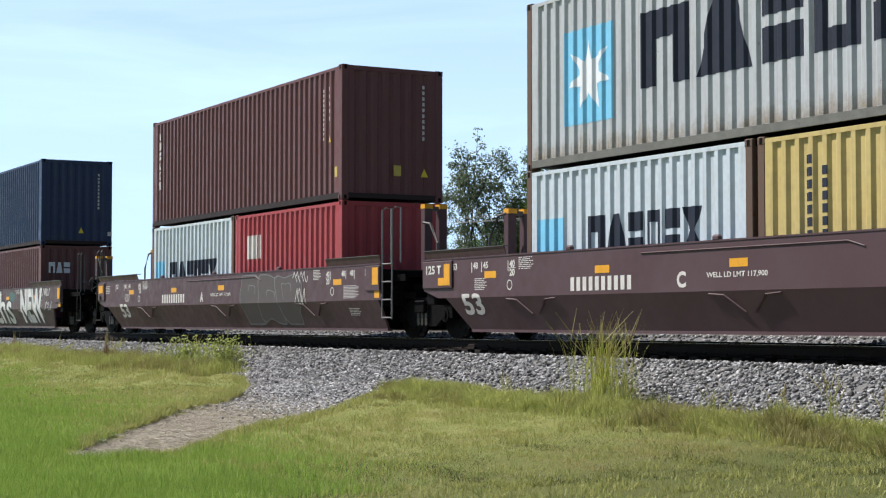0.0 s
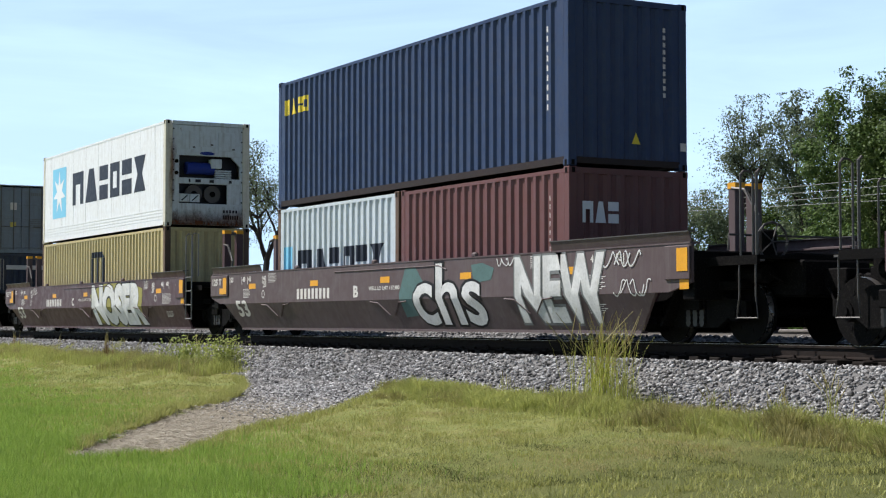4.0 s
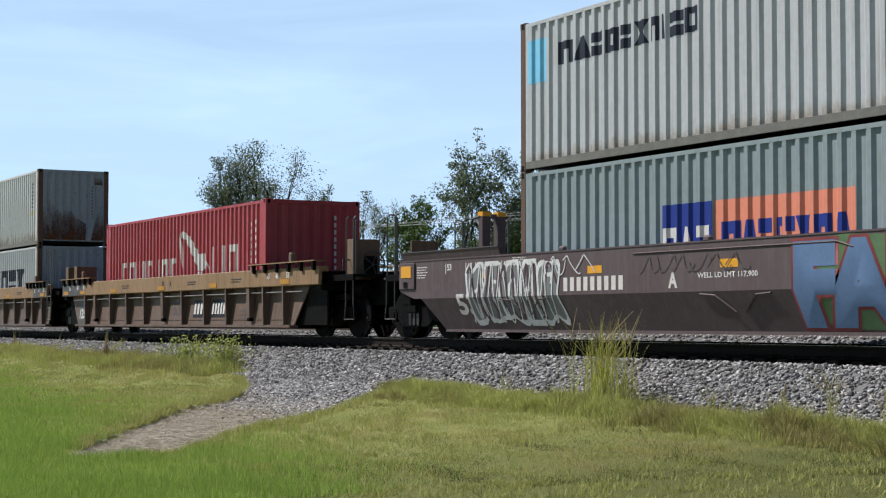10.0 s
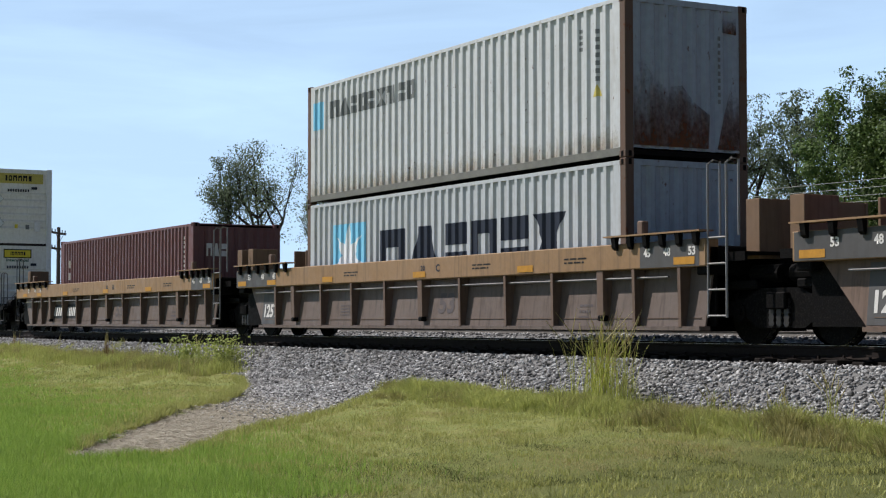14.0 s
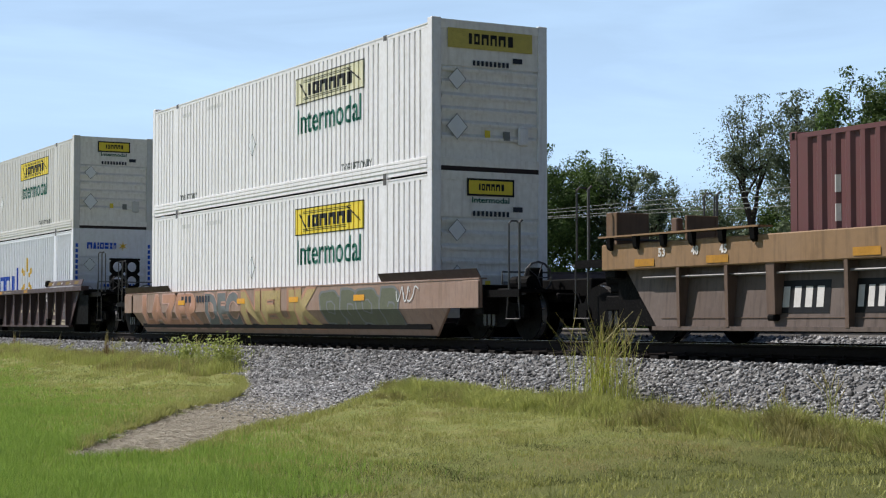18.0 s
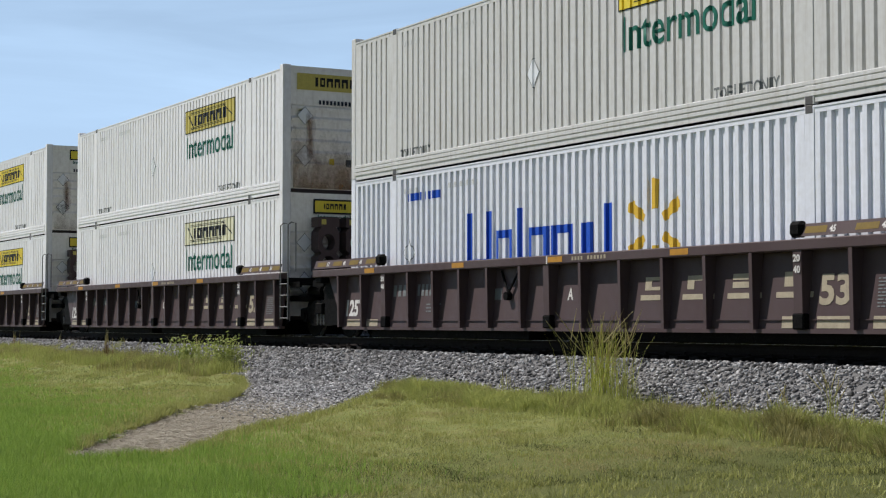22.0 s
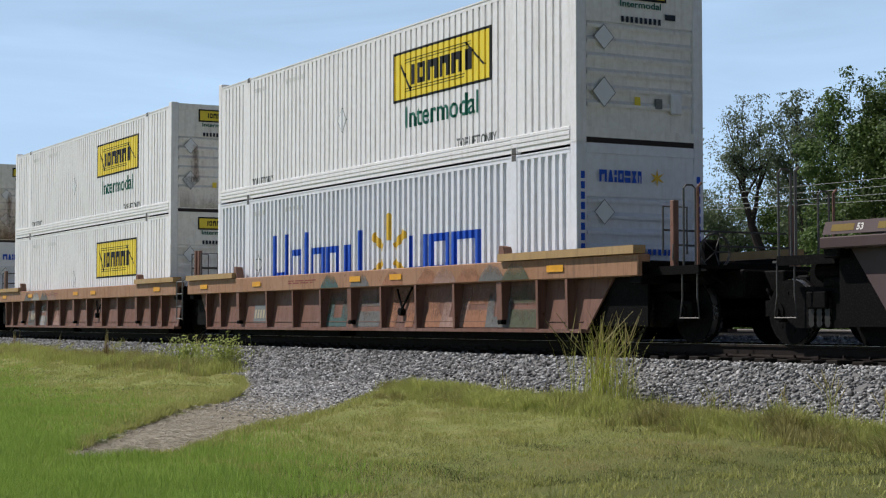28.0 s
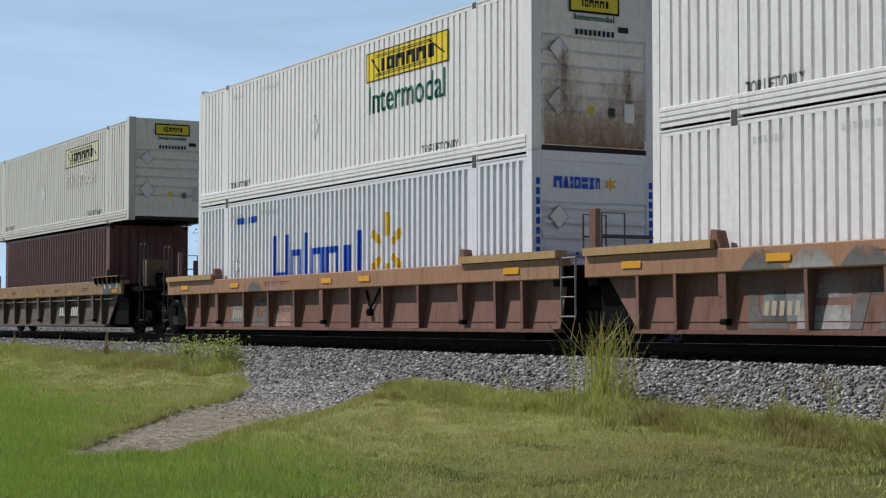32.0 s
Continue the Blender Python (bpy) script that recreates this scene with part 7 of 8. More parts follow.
bubbles(units["u2"], 1.4, 4.7, 0.30, 1.46, "tag_faint", "tag_grey", FOLD, n=3, lw=0.035, seed=5, label="faint grey sprayed rounded shapes")
scribble(units["u2"], 4.45, 5.2, 1.22, 1.46, "mark", FOLD, n=4, width=0.022, seed=8, label="thin white sprayed scrawl")
scribble(units["u2"], 4.6, 5.1, 0.75, 1.1, "mark", FOLD, n=3, width=0.022, seed=6, label="thin white sprayed scrawl")
# the cartoon-like shape beside the blue letters, as a plain tall blob
mark(units["u5"], "graffiti_blob", flat(*[[(5.34, 0.95), (5.34 + 0.40 * math.cos(k * 0.5236), 0.92 + 0.52 * math.sin(k * 0.5236)), (5.34 + 0.40 * math.cos((k + 1) * 0.5236), 0.92 + 0.52 * math.sin((k + 1) * 0.5236))] for k in range(12)]), "tag_green", fold=FOLD, label="green sprayed patch")
mark(units["u5"], "graffiti_blob", flat(*[[(5.32, 1.1), (5.32 + 0.22 * math.cos(k * 0.5236), 1.12 + 0.28 * math.sin(k * 0.5236)), (5.32 + 0.22 * math.cos((k + 1) * 0.5236), 1.12 + 0.28 * math.sin((k + 1) * 0.5236))] for k in range(12)], rect(5.22, 5.42, 0.45, 0.9)), "tag_white", fold=FOLD, label="white sprayed patch").matrix_basis = pose(0, -0.004, 0)

# stencils on the ribbed cars; between ribs the side leans out to the bottom


def on_panel(car, style, name, bm, material, label=""):
    ztop, zs, zb, *_ = STYLES[style]
    drape(bm, (), (), lambda x, z: -1.60 + 0.23 - 0.10 * (zs - z) / (zs - zb), 0.006)
    return part(name, bm, material, car, label)


for key, letter, numx in (("u6", "A", 3.1), ("u7", "C", 0), ("u8", "B", -4.85), ("u16", "B", 3.1)):
    c = units[key]
    on_panel(c, "tan", "stencil_number", fit_box(lettering("53", 0.4, 0.012), 0.35, 0.95, 0.52, 0.90), "tag_faint", "faded dark stencilled 53")
    if key != "u8":
        on_panel(c, "tan", "stencil_panel", flat(rect(-8.1, -7.08, 0.32, 1.12)), "end_grey", "dark grey stencil panel")
        on_panel(c, "tan", "load_mark", fit_box(lettering("125T", 0.3, 0.01), -7.98, -7.22, 0.47, 0.77), "mark", "white stencilled 125T").location.y = -0.004
        mark(c, "grey_patch", flat(rect(-9.3, -6.95, 1.17, 1.55)), "end_grey", label="dark grey repainted end of the sill")
    if key != "u6":
        mark(c, "grey_patch", flat(rect(7.0, 8.45, 1.17, 1.55)), "end_grey", label="dark grey repainted end of the sill")
    for txt, x in (("53", -8.6), ("48", -7.8), ("45", -7.15), ("45", 7.1), ("48", 7.6), ("53", 8.2)):
        mark(c, "size_mark", fit_box(lettering(txt, 0.12, 0.004), x, x + 0.17, 1.33, 1.46), "mark", y=-1.604, label="white container size mark")
    if numx:
        on_panel(c, "tan", "stencil_panel", flat(rect(numx - 1.2, numx - 0.22, 0.48, 0.92), rect(numx + 0.08, numx + 1.25, 0.48, 0.92)), "black", "black number panel")
        on_panel(c, "tan", "car_number", flat(*(bars(numx - 1.15, numx - 0.25, 0.56, 0.84, 4) + bars(numx + 0.12, numx + 1.22, 0.56, 0.84, 6))), "mark", "white stencilled car number").location.y = -0.004
    mark(c, "unit_letter", fit_box(lettering(letter, 0.2, 0.006), 0.55, 0.70, 1.29, 1.43), "dark", label="dark stencilled letter")
    mark(c, "size_mark", fit_box(lettering("20", 0.12, 0.003), -0.05, 0.13, 1.32, 1.42), "dark")
    for x in (-8.95, -7.2, -4.2, -0.1, 3.7, 8.1):
        mark(c, "reflector", flat(rect(x - 0.25, x + 0.25, 1.20, 1.31)), "ochre_strip", y=-1.606, label="worn amber reflective strip")
    for x0 in (-3.4, 1.9, 4.9):
        mark(c, "stencil_data", flat(*rows_of_bars(x0, x0 + 0.8, 1.30, 1.42, 2)), "black")
    on_panel(c, "tan", "stencil_data", flat(*rows_of_bars(-3.9, -3.3, 0.5, 0.75, 4), *rows_of_bars(5.1, 5.5, 0.42, 0.7, 3)), "tag_faint")
for key in ("u10", "u11", "u12"):
    c = units[key]
    on_panel(c, "bn", "stencil_number", fit_box(lettering("53", 0.4, 0.014), 6.42, 7.0, 0.58, 1.0), "cream_mark", "worn cream stencilled 53")
    on_panel(c, "bn", "load_mark", fit_box(lettering("125T", 0.3, 0.012), -7.98, -7.16, 0.48, 0.82), "mark", "white stencilled 125T")
    on_panel(c, "bn", "stencil_data", flat(rect(-7.9, -7.3, 0.28, 0.42), rect(-7.0, -6.5, 0.28, 0.42), rect(5.7, 6.05, 0.28, 0.44), rect(6.4, 7.05, 0.28, 0.44), rect(7.45, 8.15, 0.28, 0.44)), "cream_mark", "worn cream data plates")
    on_panel(c, "bn", "car_number", flat(*(bars(-5.9, -5.1, 0.86, 1.08, 4) + bars(-4.9, -4.1, 0.86, 1.08, 5))), "tag_grey", "faded stencilled car number")
    on_panel(c, "bn", "stencil_data", flat(*rows_of_bars(-4.5, -3.9, 0.55, 0.75, 3), *rows_of_bars(7.5, 7.95, 0.55, 0.95, 9), rect(-2.2, -1.75, 0.75, 0.95)), "tag_grey")
    for k, gl in enumerate("RASB"):
        on_panel(c, "bn", "owner_mark", flat(*[[(2.5 + k * 1.05 + 0.55 * u, 0.84 + 0.20 * v) for u, v in q] for q in GLYPHS[gl]], rect(2.4 + k * 1.05, 3.15 + k * 1.05, 0.69, 0.77)), "cream_mark", "worn cream shape of the owner's mark")
    on_panel(c, "bn", "unit_letter", fit_box(lettering({"u10": "A", "u11": "C", "u12": "B"}[key], 0.2, 0.006), 0.36, 0.52, 0.72, 0.92), "mark", "white stencilled letter")
    mark(c, "car_number", flat(*(bars(0.75, 1.1, 1.355, 1.415, 4) + bars(1.2, 1.75, 1.355, 1.415, 6))), "cream_mark", label="small stencilled car number")
    mark(c, "sill_joint", flat(rect(-0.02, 0.02, 1.32, 1.45)), "mark", label="white tick at the middle of the sill")
    for x in (-6.6, -3.0, 0.25, 3.6):
        mark(c, "reflector", flat(rect(x - 0.22, x + 0.22, 1.34, 1.43)), "ochre_strip", label="worn amber reflective strip")
for key in ("u13", "u14", "u15"):
    c = units[key]
    for x in (-8.2, -4.8, 0.4, 2.2, 7.9):
        mark(c, "reflector", flat(rect(x - 0.25, x + 0.25, 1.18, 1.29)), "reflector", y=-1.614, label="yellow reflective strip")
    on_panel(c, "orange", "stencil_panel", flat(rect(-5.35, -4.45, 0.35, 0.75)), "tag_grey", "grey number panel")
    on_panel(c, "orange", "car_number", flat(*bars(-5.3, -4.5, 0.45, 0.65, 5)), "cream_mark").location.y = -0.004
    mark(c, "stencil_data", flat(*rows_of_bars(-3.0, -1.2, 1.2, 1.3, 2)), "tag_red")
g = random.Random(5)
for key, tags in (("u13", (("tag_teal", -1.3), ("tag_grey", 0.15), ("tag_coral", 1.6), ("tag_coral", 3.05), ("tag_pink", 3.7), ("tag_coral", 4.6), ("tag_grey", 5.4), ("tag_moss", 6.2))), ("u14", (("tag_grey", -5.6), ("tag_white", -4.6), ("tag_grey", -3.6), ("tag_pink", -2.6))), ("u15", (("tag_grey", -4.0), ("tag_pink", -2.8)))):
    for k, (mt, x) in enumerate(tags):
        lean, wide = g.uniform(-0.15, 0.25), g.uniform(0.75, 1.05)
        q = [[(x + wide * u + lean * v, 0.27 + 0.72 * v) for u, v in poly] for poly in GLYPHS["RSAGRS"[k % 6]]]
        on_panel(units[key], "orange", "graffiti", flat(*q), mt.replace("tag", "worn"), "faded sprayed graffiti").location.y = -0.0015 * k
        mark(units[key], "graffiti", flat([(x, 1.08), (x + 0.9, 1.08), (x + 0.7, 1.3), (x + 0.35, 1.38), (x + 0.1, 1.2)]), mt.replace("tag", "worn"), y=-1.6005 - 0.0015 * k, label="faded sprayed graffiti")
FF = (0.62, -1.18, 0.09)
bubbles(units["u9"], 3.4, 7.0, 0.22, 1.08, "tag_moss", "tag_grey", FF, y=-1.45, n=4, lw=0.06, seed=9, label="mossy grey sprayed rounded shapes")
scribble(units["u9"], 6.9, 7.7, 0.75, 1.06, "tag_white", FF, y=-1.45, n=3, width=0.03, seed=10, label="thin pale sprayed scrawl")
for txt, x0, x1, fill, line in (("LAZER", -8.4, -4.0, "tag_coral", "tag_pink"), ("DEC", -3.6, -1.4, "tag_grey", "tag_pink"), ("NEUK", -1.2, 3.2, "tag_sand", "tag_coral")):
    graffiti(units["u9"], txt, x0, x1, 0.22, 1.08, fill, line, FF, y=-1.45, bold=0.05, label="large faded graffiti word")
mark(units["u9"], "car_number", flat(*(bars(-5.3, -4.5, 0.86, 1.02, 3) + bars(-4.2, -3.2, 0.86, 1.02, 5))), "dark", y=-1.462)
for x in (-5.3, -1.2, 1.9, 5.2):
    mark(units["u9"], "reflector", flat(rect(x - 0.25, x + 0.25, 0.80, 0.92)), "reflector", y=-1.464, label="yellow reflective strip")

# ---- the train: boxes -------------------------------------------------
ISO_L, ISO_W, HC, STD, DOM_L, DOM_W, DOM_H = 12.192, 2.438, 2.896, 2.591, 16.15, 2.59, 2.90
NAME6, NAME4, NAME7 = (1.1, 1.15, 0.8, 0.85, 0.85, 0.95), (1, 1, 1, 1), (1.2, 0.8, 0.4, 0.9, 0.9, 0.8, 0.6)


def paint_on(c, name, polys, mat, label, L=ISO_L, W=ISO_W, kind="iso", lift=0.0):
    length = L - 0.32 if kind == "iso" else 11.98
    if name.endswith("blocks"):
        for q in polys:
            decal(c, name[:-1], block(q), mat, label, None if kind == "reefer" else kind, length, -W / 2 + (0.006 if kind != "reefer" else 0.012) - lift)
        return None
    return decal(c, name, flat(*polys), mat, label, None if kind == "reefer" else kind, length, -W / 2 + (0.006 if kind != "reefer" else 0.012) - lift)


def sky_logo(c, x0, x1, z0, z1, kind="iso"):
    paint_on(c, "logo_square", [rect(x0, x1, z0, z1)], "sky", "pale blue square", kind=kind)
    paint_on(c, "logo_star", star((x0 + x1) / 2, (z0 + z1) / 2, (x1 - x0) * 0.46), "chalk", "white star", kind=kind, lift=0.004)


def code_column(c, x, z0, z1, mat="mark", n=9):
    k = (z1 - z0) / n
    paint_on(c, "code_strip", [rect(x, x + 0.07, z0 + i * k, z0 + i * k + k * 0.6) for i in range(n)], mat, "small column of code marks")


def end_code(c, L, y, z0, z1, mat="mark", n=10):
    k = (z1 - z0) / n
    part("code_strip", to_end(flat(*[rect(y, y + 0.055, z0 + i * k, z0 + i * k + k * 0.62) for i in range(n)]), L / 2 - 0.018), mat, c, "small column of code marks")


def end_patch(c, L, y0, y1, z0, z1, mat, label, off=0.0):
    part("end_sticker", to_end(flat(rect(y0, y1, z0, z1)), L / 2 - 0.016 + off), mat, c, label)


def iso(s, z, H, side, frame_mat, end, end_mat, label, L=ISO_L, kind="iso"):
    return container(s, z, L, ISO_W, H, side, frame_mat, end, end_mat, label, "sea containers", kind)


Z2 = FLOOR + STD + 0.01


def grime(c, H, top=0.55):
    paint_on(c, "grime_stain", [rect(-5.9, 5.9, 0.17, top)], "grime_stain", "yellow-brown grime along the lower wall", lift=0.002)


# first unit
c = iso(-18.4, Z2, HC, "grey", "post", "corrugated", "grey", "tall worn grey sea container with star logo and dark blocks")
grime(c, HC, 0.6)
sky_logo(c, -4.92, -3.5, 0.65, 2.22)
paint_on(c, "name_blocks", strokes(NAME6, -2.74, 4.5, 1.02, 2.2), "dark", "dark blue block of a trade name")
for x, side, lab in ((-18.4 - 3.08, "pale", "pale blue-grey short sea container with a star logo"), (-18.4 + 3.08, "mustard", "mustard yellow short sea container")):
    c = iso(x, FLOOR, STD, side, "post", "corrugated", side, lab, 6.058)
    if side == "pale":
        paint_on(c, "logo_square", [rect(-2.7, -1.87, 0.6, 1.74)], "sky", "pale blue square", 6.058)
        paint_on(c, "name_blocks", strokes(NAME6, -1.2, 1.81, 1.02, 1.72), "dark", "dark block of a trade name", 6.058)
    else:
        paint_on(c, "code_strip", [rect(-2.05, -1.90, 0.95 + 0.17 * i, 1.07 + 0.17 * i) for i in range(8)] + [rect(-1.75, -1.6, 0.95 + 0.17 * i, 1.07 + 0.17 * i) for i in range(7)], "dark", "columns of dark letters in blocks", 6.058)
# second unit
c = iso(-38.06, Z2, HC, "maroon", "maroon", "corrugated", "maroon", "tall dark maroon sea container with a bare corrugated end")
for i, k in enumerate("TRSTGA"):
    paint_on(c, "name_blocks", strokes((1,), -5.68, -5.44, 2.36 - 0.27 * i, 2.57 - 0.27 * i, pattern=k), "mark", "white glyph of an upright trade name")
code_column(c, 5.05, 1.35, 2.5, n=11)
code_column(c, 5.35, 1.75, 2.55, n=5)
paint_on(c, "side_sticker", [[(5.33, 1.28), (5.53, 1.28), (5.43, 1.47)]], "yellow", "yellow warning triangle")
end_code(c, ISO_L, 0.72, 1.35, 2.6)
end_patch(c, ISO_L, 0.02, 0.20, 0.55, 0.78, "dullyellow", "yellow sticker")
part("end_sticker", to_end(flat([(0.68, 0.55), (0.86, 0.55), (0.77, 0.74)]), ISO_L / 2 - 0.016), "yellow", c, "yellow warning triangle")
paint_on(c, "side_sticker", [rect(5.72, 5.86, 0.5, 0.72)], "dullyellow", "yellow sticker")
for x, side, lab in ((-38.06 - 3.08, "pale", "pale blue-grey short sea container with a star logo"), (-38.06 + 3.08, "red", "bright red short sea container")):
    c = iso(x, FLOOR, STD, side, "post" if side == "pale" else "red", "corrugated", side, lab, 6.058)
    if side == "pale":
        paint_on(c, "logo_square", [rect(-2.7, -2.1, 0.6, 1.65)], "sky", "pale blue square", 6.058)
        paint_on(c, "name_blocks", strokes(NAME6, -1.6, 1.8, 0.75, 1.6), "dark", "dark block of a trade name", 6.058)
    else:
        paint_on(c, "logo_blocks", [rect(-2.37, -2.02, 1.5, 2.06), rect(-1.97, -1.66, 1.5, 2.06), rect(-1.6, -1.46, 1.5, 2.06)], "mark", "white block of a trade mark", 6.058)
        code_column(c, 2.35, 0.9, 2.2)
# third unit
c = iso(-61.6, Z2, HC, "navy", "navy", "corrugated", "navy", "tall navy blue sea container with a bare corrugated end")
code_column(c, 5.35, 1.0, 2.5)
paint_on(c, "logo_blocks", strokes(NAME4, -5.75, -4.5, 2.1, 2.45), "yellow", "yellow block of a trade mark")
end_code(c, ISO_L, 0.72, 1.25, 2.5)
part("end_sticker", to_end(flat([(0.06, 0.42), (0.24, 0.42), (0.15, 0.62)]), ISO_L / 2 - 0.016), "yellow", c, "yellow warning triangle")
end_patch(c, ISO_L, 1.06, 1.18, 0.34, 0.48, "mark", "small white sticker", 0.03)
for x, side, lab in ((-61.6 - 3.08, "pale", "pale blue-grey short sea container with a star logo"), (-61.6 + 3.08, "maroon", "dark maroon short sea container with white end marks")):
    c = iso(x, FLOOR, STD, side, "post" if side == "pale" else "maroon", "corrugated", side, lab, 6.058)
    if side == "pale":
        paint_on(c, "name_blocks", strokes(NAME6, -1.9, 2.3, 0.8, 1.6), "dark", "dark block of a trade name", 6.058)
        paint_on(c, "logo_square", [rect(-2.7, -2.2, 0.8, 1.7)], "sky", "pale blue square", 6.058)
    else:
        code_column(c, 2.35, 0.9, 2.2)
        for q in strokes((1, 1, 1), -0.95, -0.22, 1.66, 2.02):
            part("logo_block", to_end(block(q), 6.058 / 2 - 0.018), "chalk", c, "white block of a trade mark")
# fourth unit: refrigerated box over a cream one
c = iso(-81.53, Z2, HC, "reefer", "reefer_post", "", "reefer_end", "white refrigerated container with its machinery end showing", kind="reefer")
sky_logo(c, -4.95, -3.41, 0.77, 2.39, "reefer")
paint_on(c, "name_blocks", strokes(NAME6, -2.69, 4.40, 1.08, 2.1), "dark", "dark blue block of a trade name", kind="reefer")
for k in range(4):
    part("side_rib", boxes((-5.93, 5.93, -1.214, -1.20, 0.2 + k * 0.085, 0.235 + k * 0.085)), "reefer", c)
for k in range(9):
    part("panel_seam", boxes((-5.2 + 1.3 * k, -5.19 + 1.3 * k, -1.2095, -1.205, 0.5, HC - 0.1)), "grey", c)
hl = ISO_L / 2
mach = part("machinery_panel", boxes((hl - 0.1, hl - 0.03, -1.02, 1.02, 1.95, HC - 0.12), bevel=0.01), "reefer_end", c, "soiled white upper panel of the cooling machinery")
part("machinery_panel", boxes((hl - 0.1, hl - 0.03, -1.02, 1.02, 0.16, 0.64), bevel=0.01), "reefer_end", c, "soiled white lower panel")
part("machinery_panel", boxes((hl - 0.1, hl - 0.03, -1.02, -0.82, 0.64, 1.95), bevel=0.008), "reefer_end", c)
part("machinery_panel", boxes((hl - 0.1, hl - 0.03, 0.94, 1.02, 0.64, 1.95), bevel=0.008), "reefer_end", c)
part("machinery_panel", boxes((hl - 0.1, hl - 0.032, 0.58, 0.94, 0.64, 1.20), bevel=0.008), "reefer_end", c)
beam = part("machinery_beam", boxes((hl - 0.12, hl - 0.025, -0.82, 0.94, 1.18, 1.34), bevel=0.01), "reefer_end", c, "white cross beam with dark hatches")
for y0, y1 in ((-0.55, -0.50), (-0.36, -0.20), (0.05, 0.18), (0.62, 0.70)):
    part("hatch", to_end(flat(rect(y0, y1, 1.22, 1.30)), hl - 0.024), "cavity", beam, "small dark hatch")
part("corner_plate", prism(bmesh.new(), [(0.94, 1.95), (0.68, 1.95), (0.94, 1.70)], "x", hl - 0.1, hl - 0.031), "reefer_end", c)
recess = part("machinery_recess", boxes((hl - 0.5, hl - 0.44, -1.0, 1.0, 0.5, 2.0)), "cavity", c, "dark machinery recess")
part("compressor", disc(bmesh.new(), (hl - 0.25, -0.05, 1.62), "y", 0.17, -0.5, 0.28, 16), "nedblue", recess, "dark blue compressor drum")
part("control_box", boxes((hl - 0.3, hl - 0.05, 0.12, 0.42, 1.62, 1.88), bevel=0.01), "reefer_end", recess, "pale control box")
for k in range(4):
    part("louvre", boxes((hl - 0.2, hl - 0.06, 0.24, 0.70, 1.36 + 0.06 * k, 1.40 + 0.06 * k), bevel=0.004), "reefer_end", recess, "pale louvre slat")
for y0 in (-0.32, 0.22):
    fan = part("fan_shroud", disc(bmesh.new(), (hl - 0.3, y0, 0.92), "x", 0.24, -0.05, 0.05, 18), "steel", recess, "round fan shroud")
    part("fan_hub", disc(bmesh.new(), (hl - 0.24, y0, 0.92), "x", 0.08, -0.03, 0.03, 10), "under", fan)
for y0, y1 in ((-0.80, -0.52), (-0.50, -0.22)):
    plate = part("white_plate", boxes((hl - 0.14, hl - 0.05, y0, y1, 0.68, 0.90), bevel=0.006), "reefer_end", recess, "white cover plate with a dark slash")
    part("slash_mark", to_end(flat([(y0 + 0.04, 0.72), (y0 + 0.08, 0.71), (y1 - 0.03, 0.86), (y1 - 0.07, 0.87)]), hl - 0.05), "dark", plate)
for yy, zz in ((-0.9, 1.78), (-0.9, 1.46)):
    part("gauge", disc(bmesh.new(), (hl - 0.022, yy, zz), "x", 0.055, -0.012, 0.012, 12), "under", mach, "round dark gauge")
for y0, z0, w, h in ((-0.75, 2.12, 0.4, 0.5), (-0.25, 2.2, 0.42, 0.42), (0.3, 2.1, 0.5, 0.52)):
    part("cover_panel", boxes((hl - 0.032, hl - 0.016, y0, y0 + w, z0, z0 + h), bevel=0.006), "reefer_end", mach, "bolted cover panel")
    part("latch", boxes((hl - 0.016, hl - 0.006, y0 + w - 0.09, y0 + w - 0.02, z0 + 0.04, z0 + 0.08)), "steel", mach)
part("rust_stain", to_end(flat(rect(-1.03, 1.03, 0.05, 0.60)), hl - 0.006), "rust_heavy", c, "brown rust creeping up from the sill")
part("rust_stain", to_end(flat(rect(-1.2, -0.86, 0.3, 2.7)), hl + 0.004), "rust_stain", c, "rust run down the corner post")
part("serial_marks", to_end(flat(*bars(0.45, 0.92, 0.22, 0.34, 7), *bars(0.45, 0.9, 0.4, 0.48, 5)), hl - 0.024), "dark", mach)
part("name_plate", to_end(flat([(0.22 * math.cos(a * 0.5236) - 0.02, 1.05 * 0 + 2.3 - 0.28 + 0.05 * math.sin(a * 0.5236)) for a in range(12)]), hl - 0.014), "nedblue", mach, "small blue oval plate")
for k in range(8):
    for yy in (-0.99, 0.99):
        part("bolt", shared(("bolt",), lambda: boxes((-0.012, 0.012, -0.018, 0.018, -0.018, 0.018)), "under"), "under", mach, m=pose(hl - 0.022, yy, 0.7 + k * 0.28))
c = iso(-81.53, FLOOR, STD, "cream", "post", "corrugated", "cream", "cream yellow sea container with a dark letter-shaped mark")
paint_on(c, "logo_blocks", [rect(-0.72, -0.47, 0.9, 1.93), rect(-0.18, 0.07, 0.9, 1.93), rect(0.39, 0.64, 0.9, 1.93), [(-0.72, 1.94), (0.64, 1.94), (0.5, 2.12), (-0.55, 2.12)]], "dark", "dark rounded mark of three bars")
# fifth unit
c = iso(-101.17, Z2, STD, "grey", "post", "doors", "end_slate", "grey sea container with closed double doors in shaded slate")
grime(c, STD, 0.45)
paint_on(c, "logo_square", [rect(-5.85, -5.3, 1.5, 2.25)], "sky", "pale blue square")
paint_on(c, "name_blocks", strokes((1.1, 1.1, 0.8, 0.9, 0.8, 0.9, 0.5, 0.3, 0.9, 0.8), -4.9, -1.09, 1.72, 2.1), "dark", "dark block of a trade name")
code_column(c, 4.3, 0.9, 2.2, "dark")
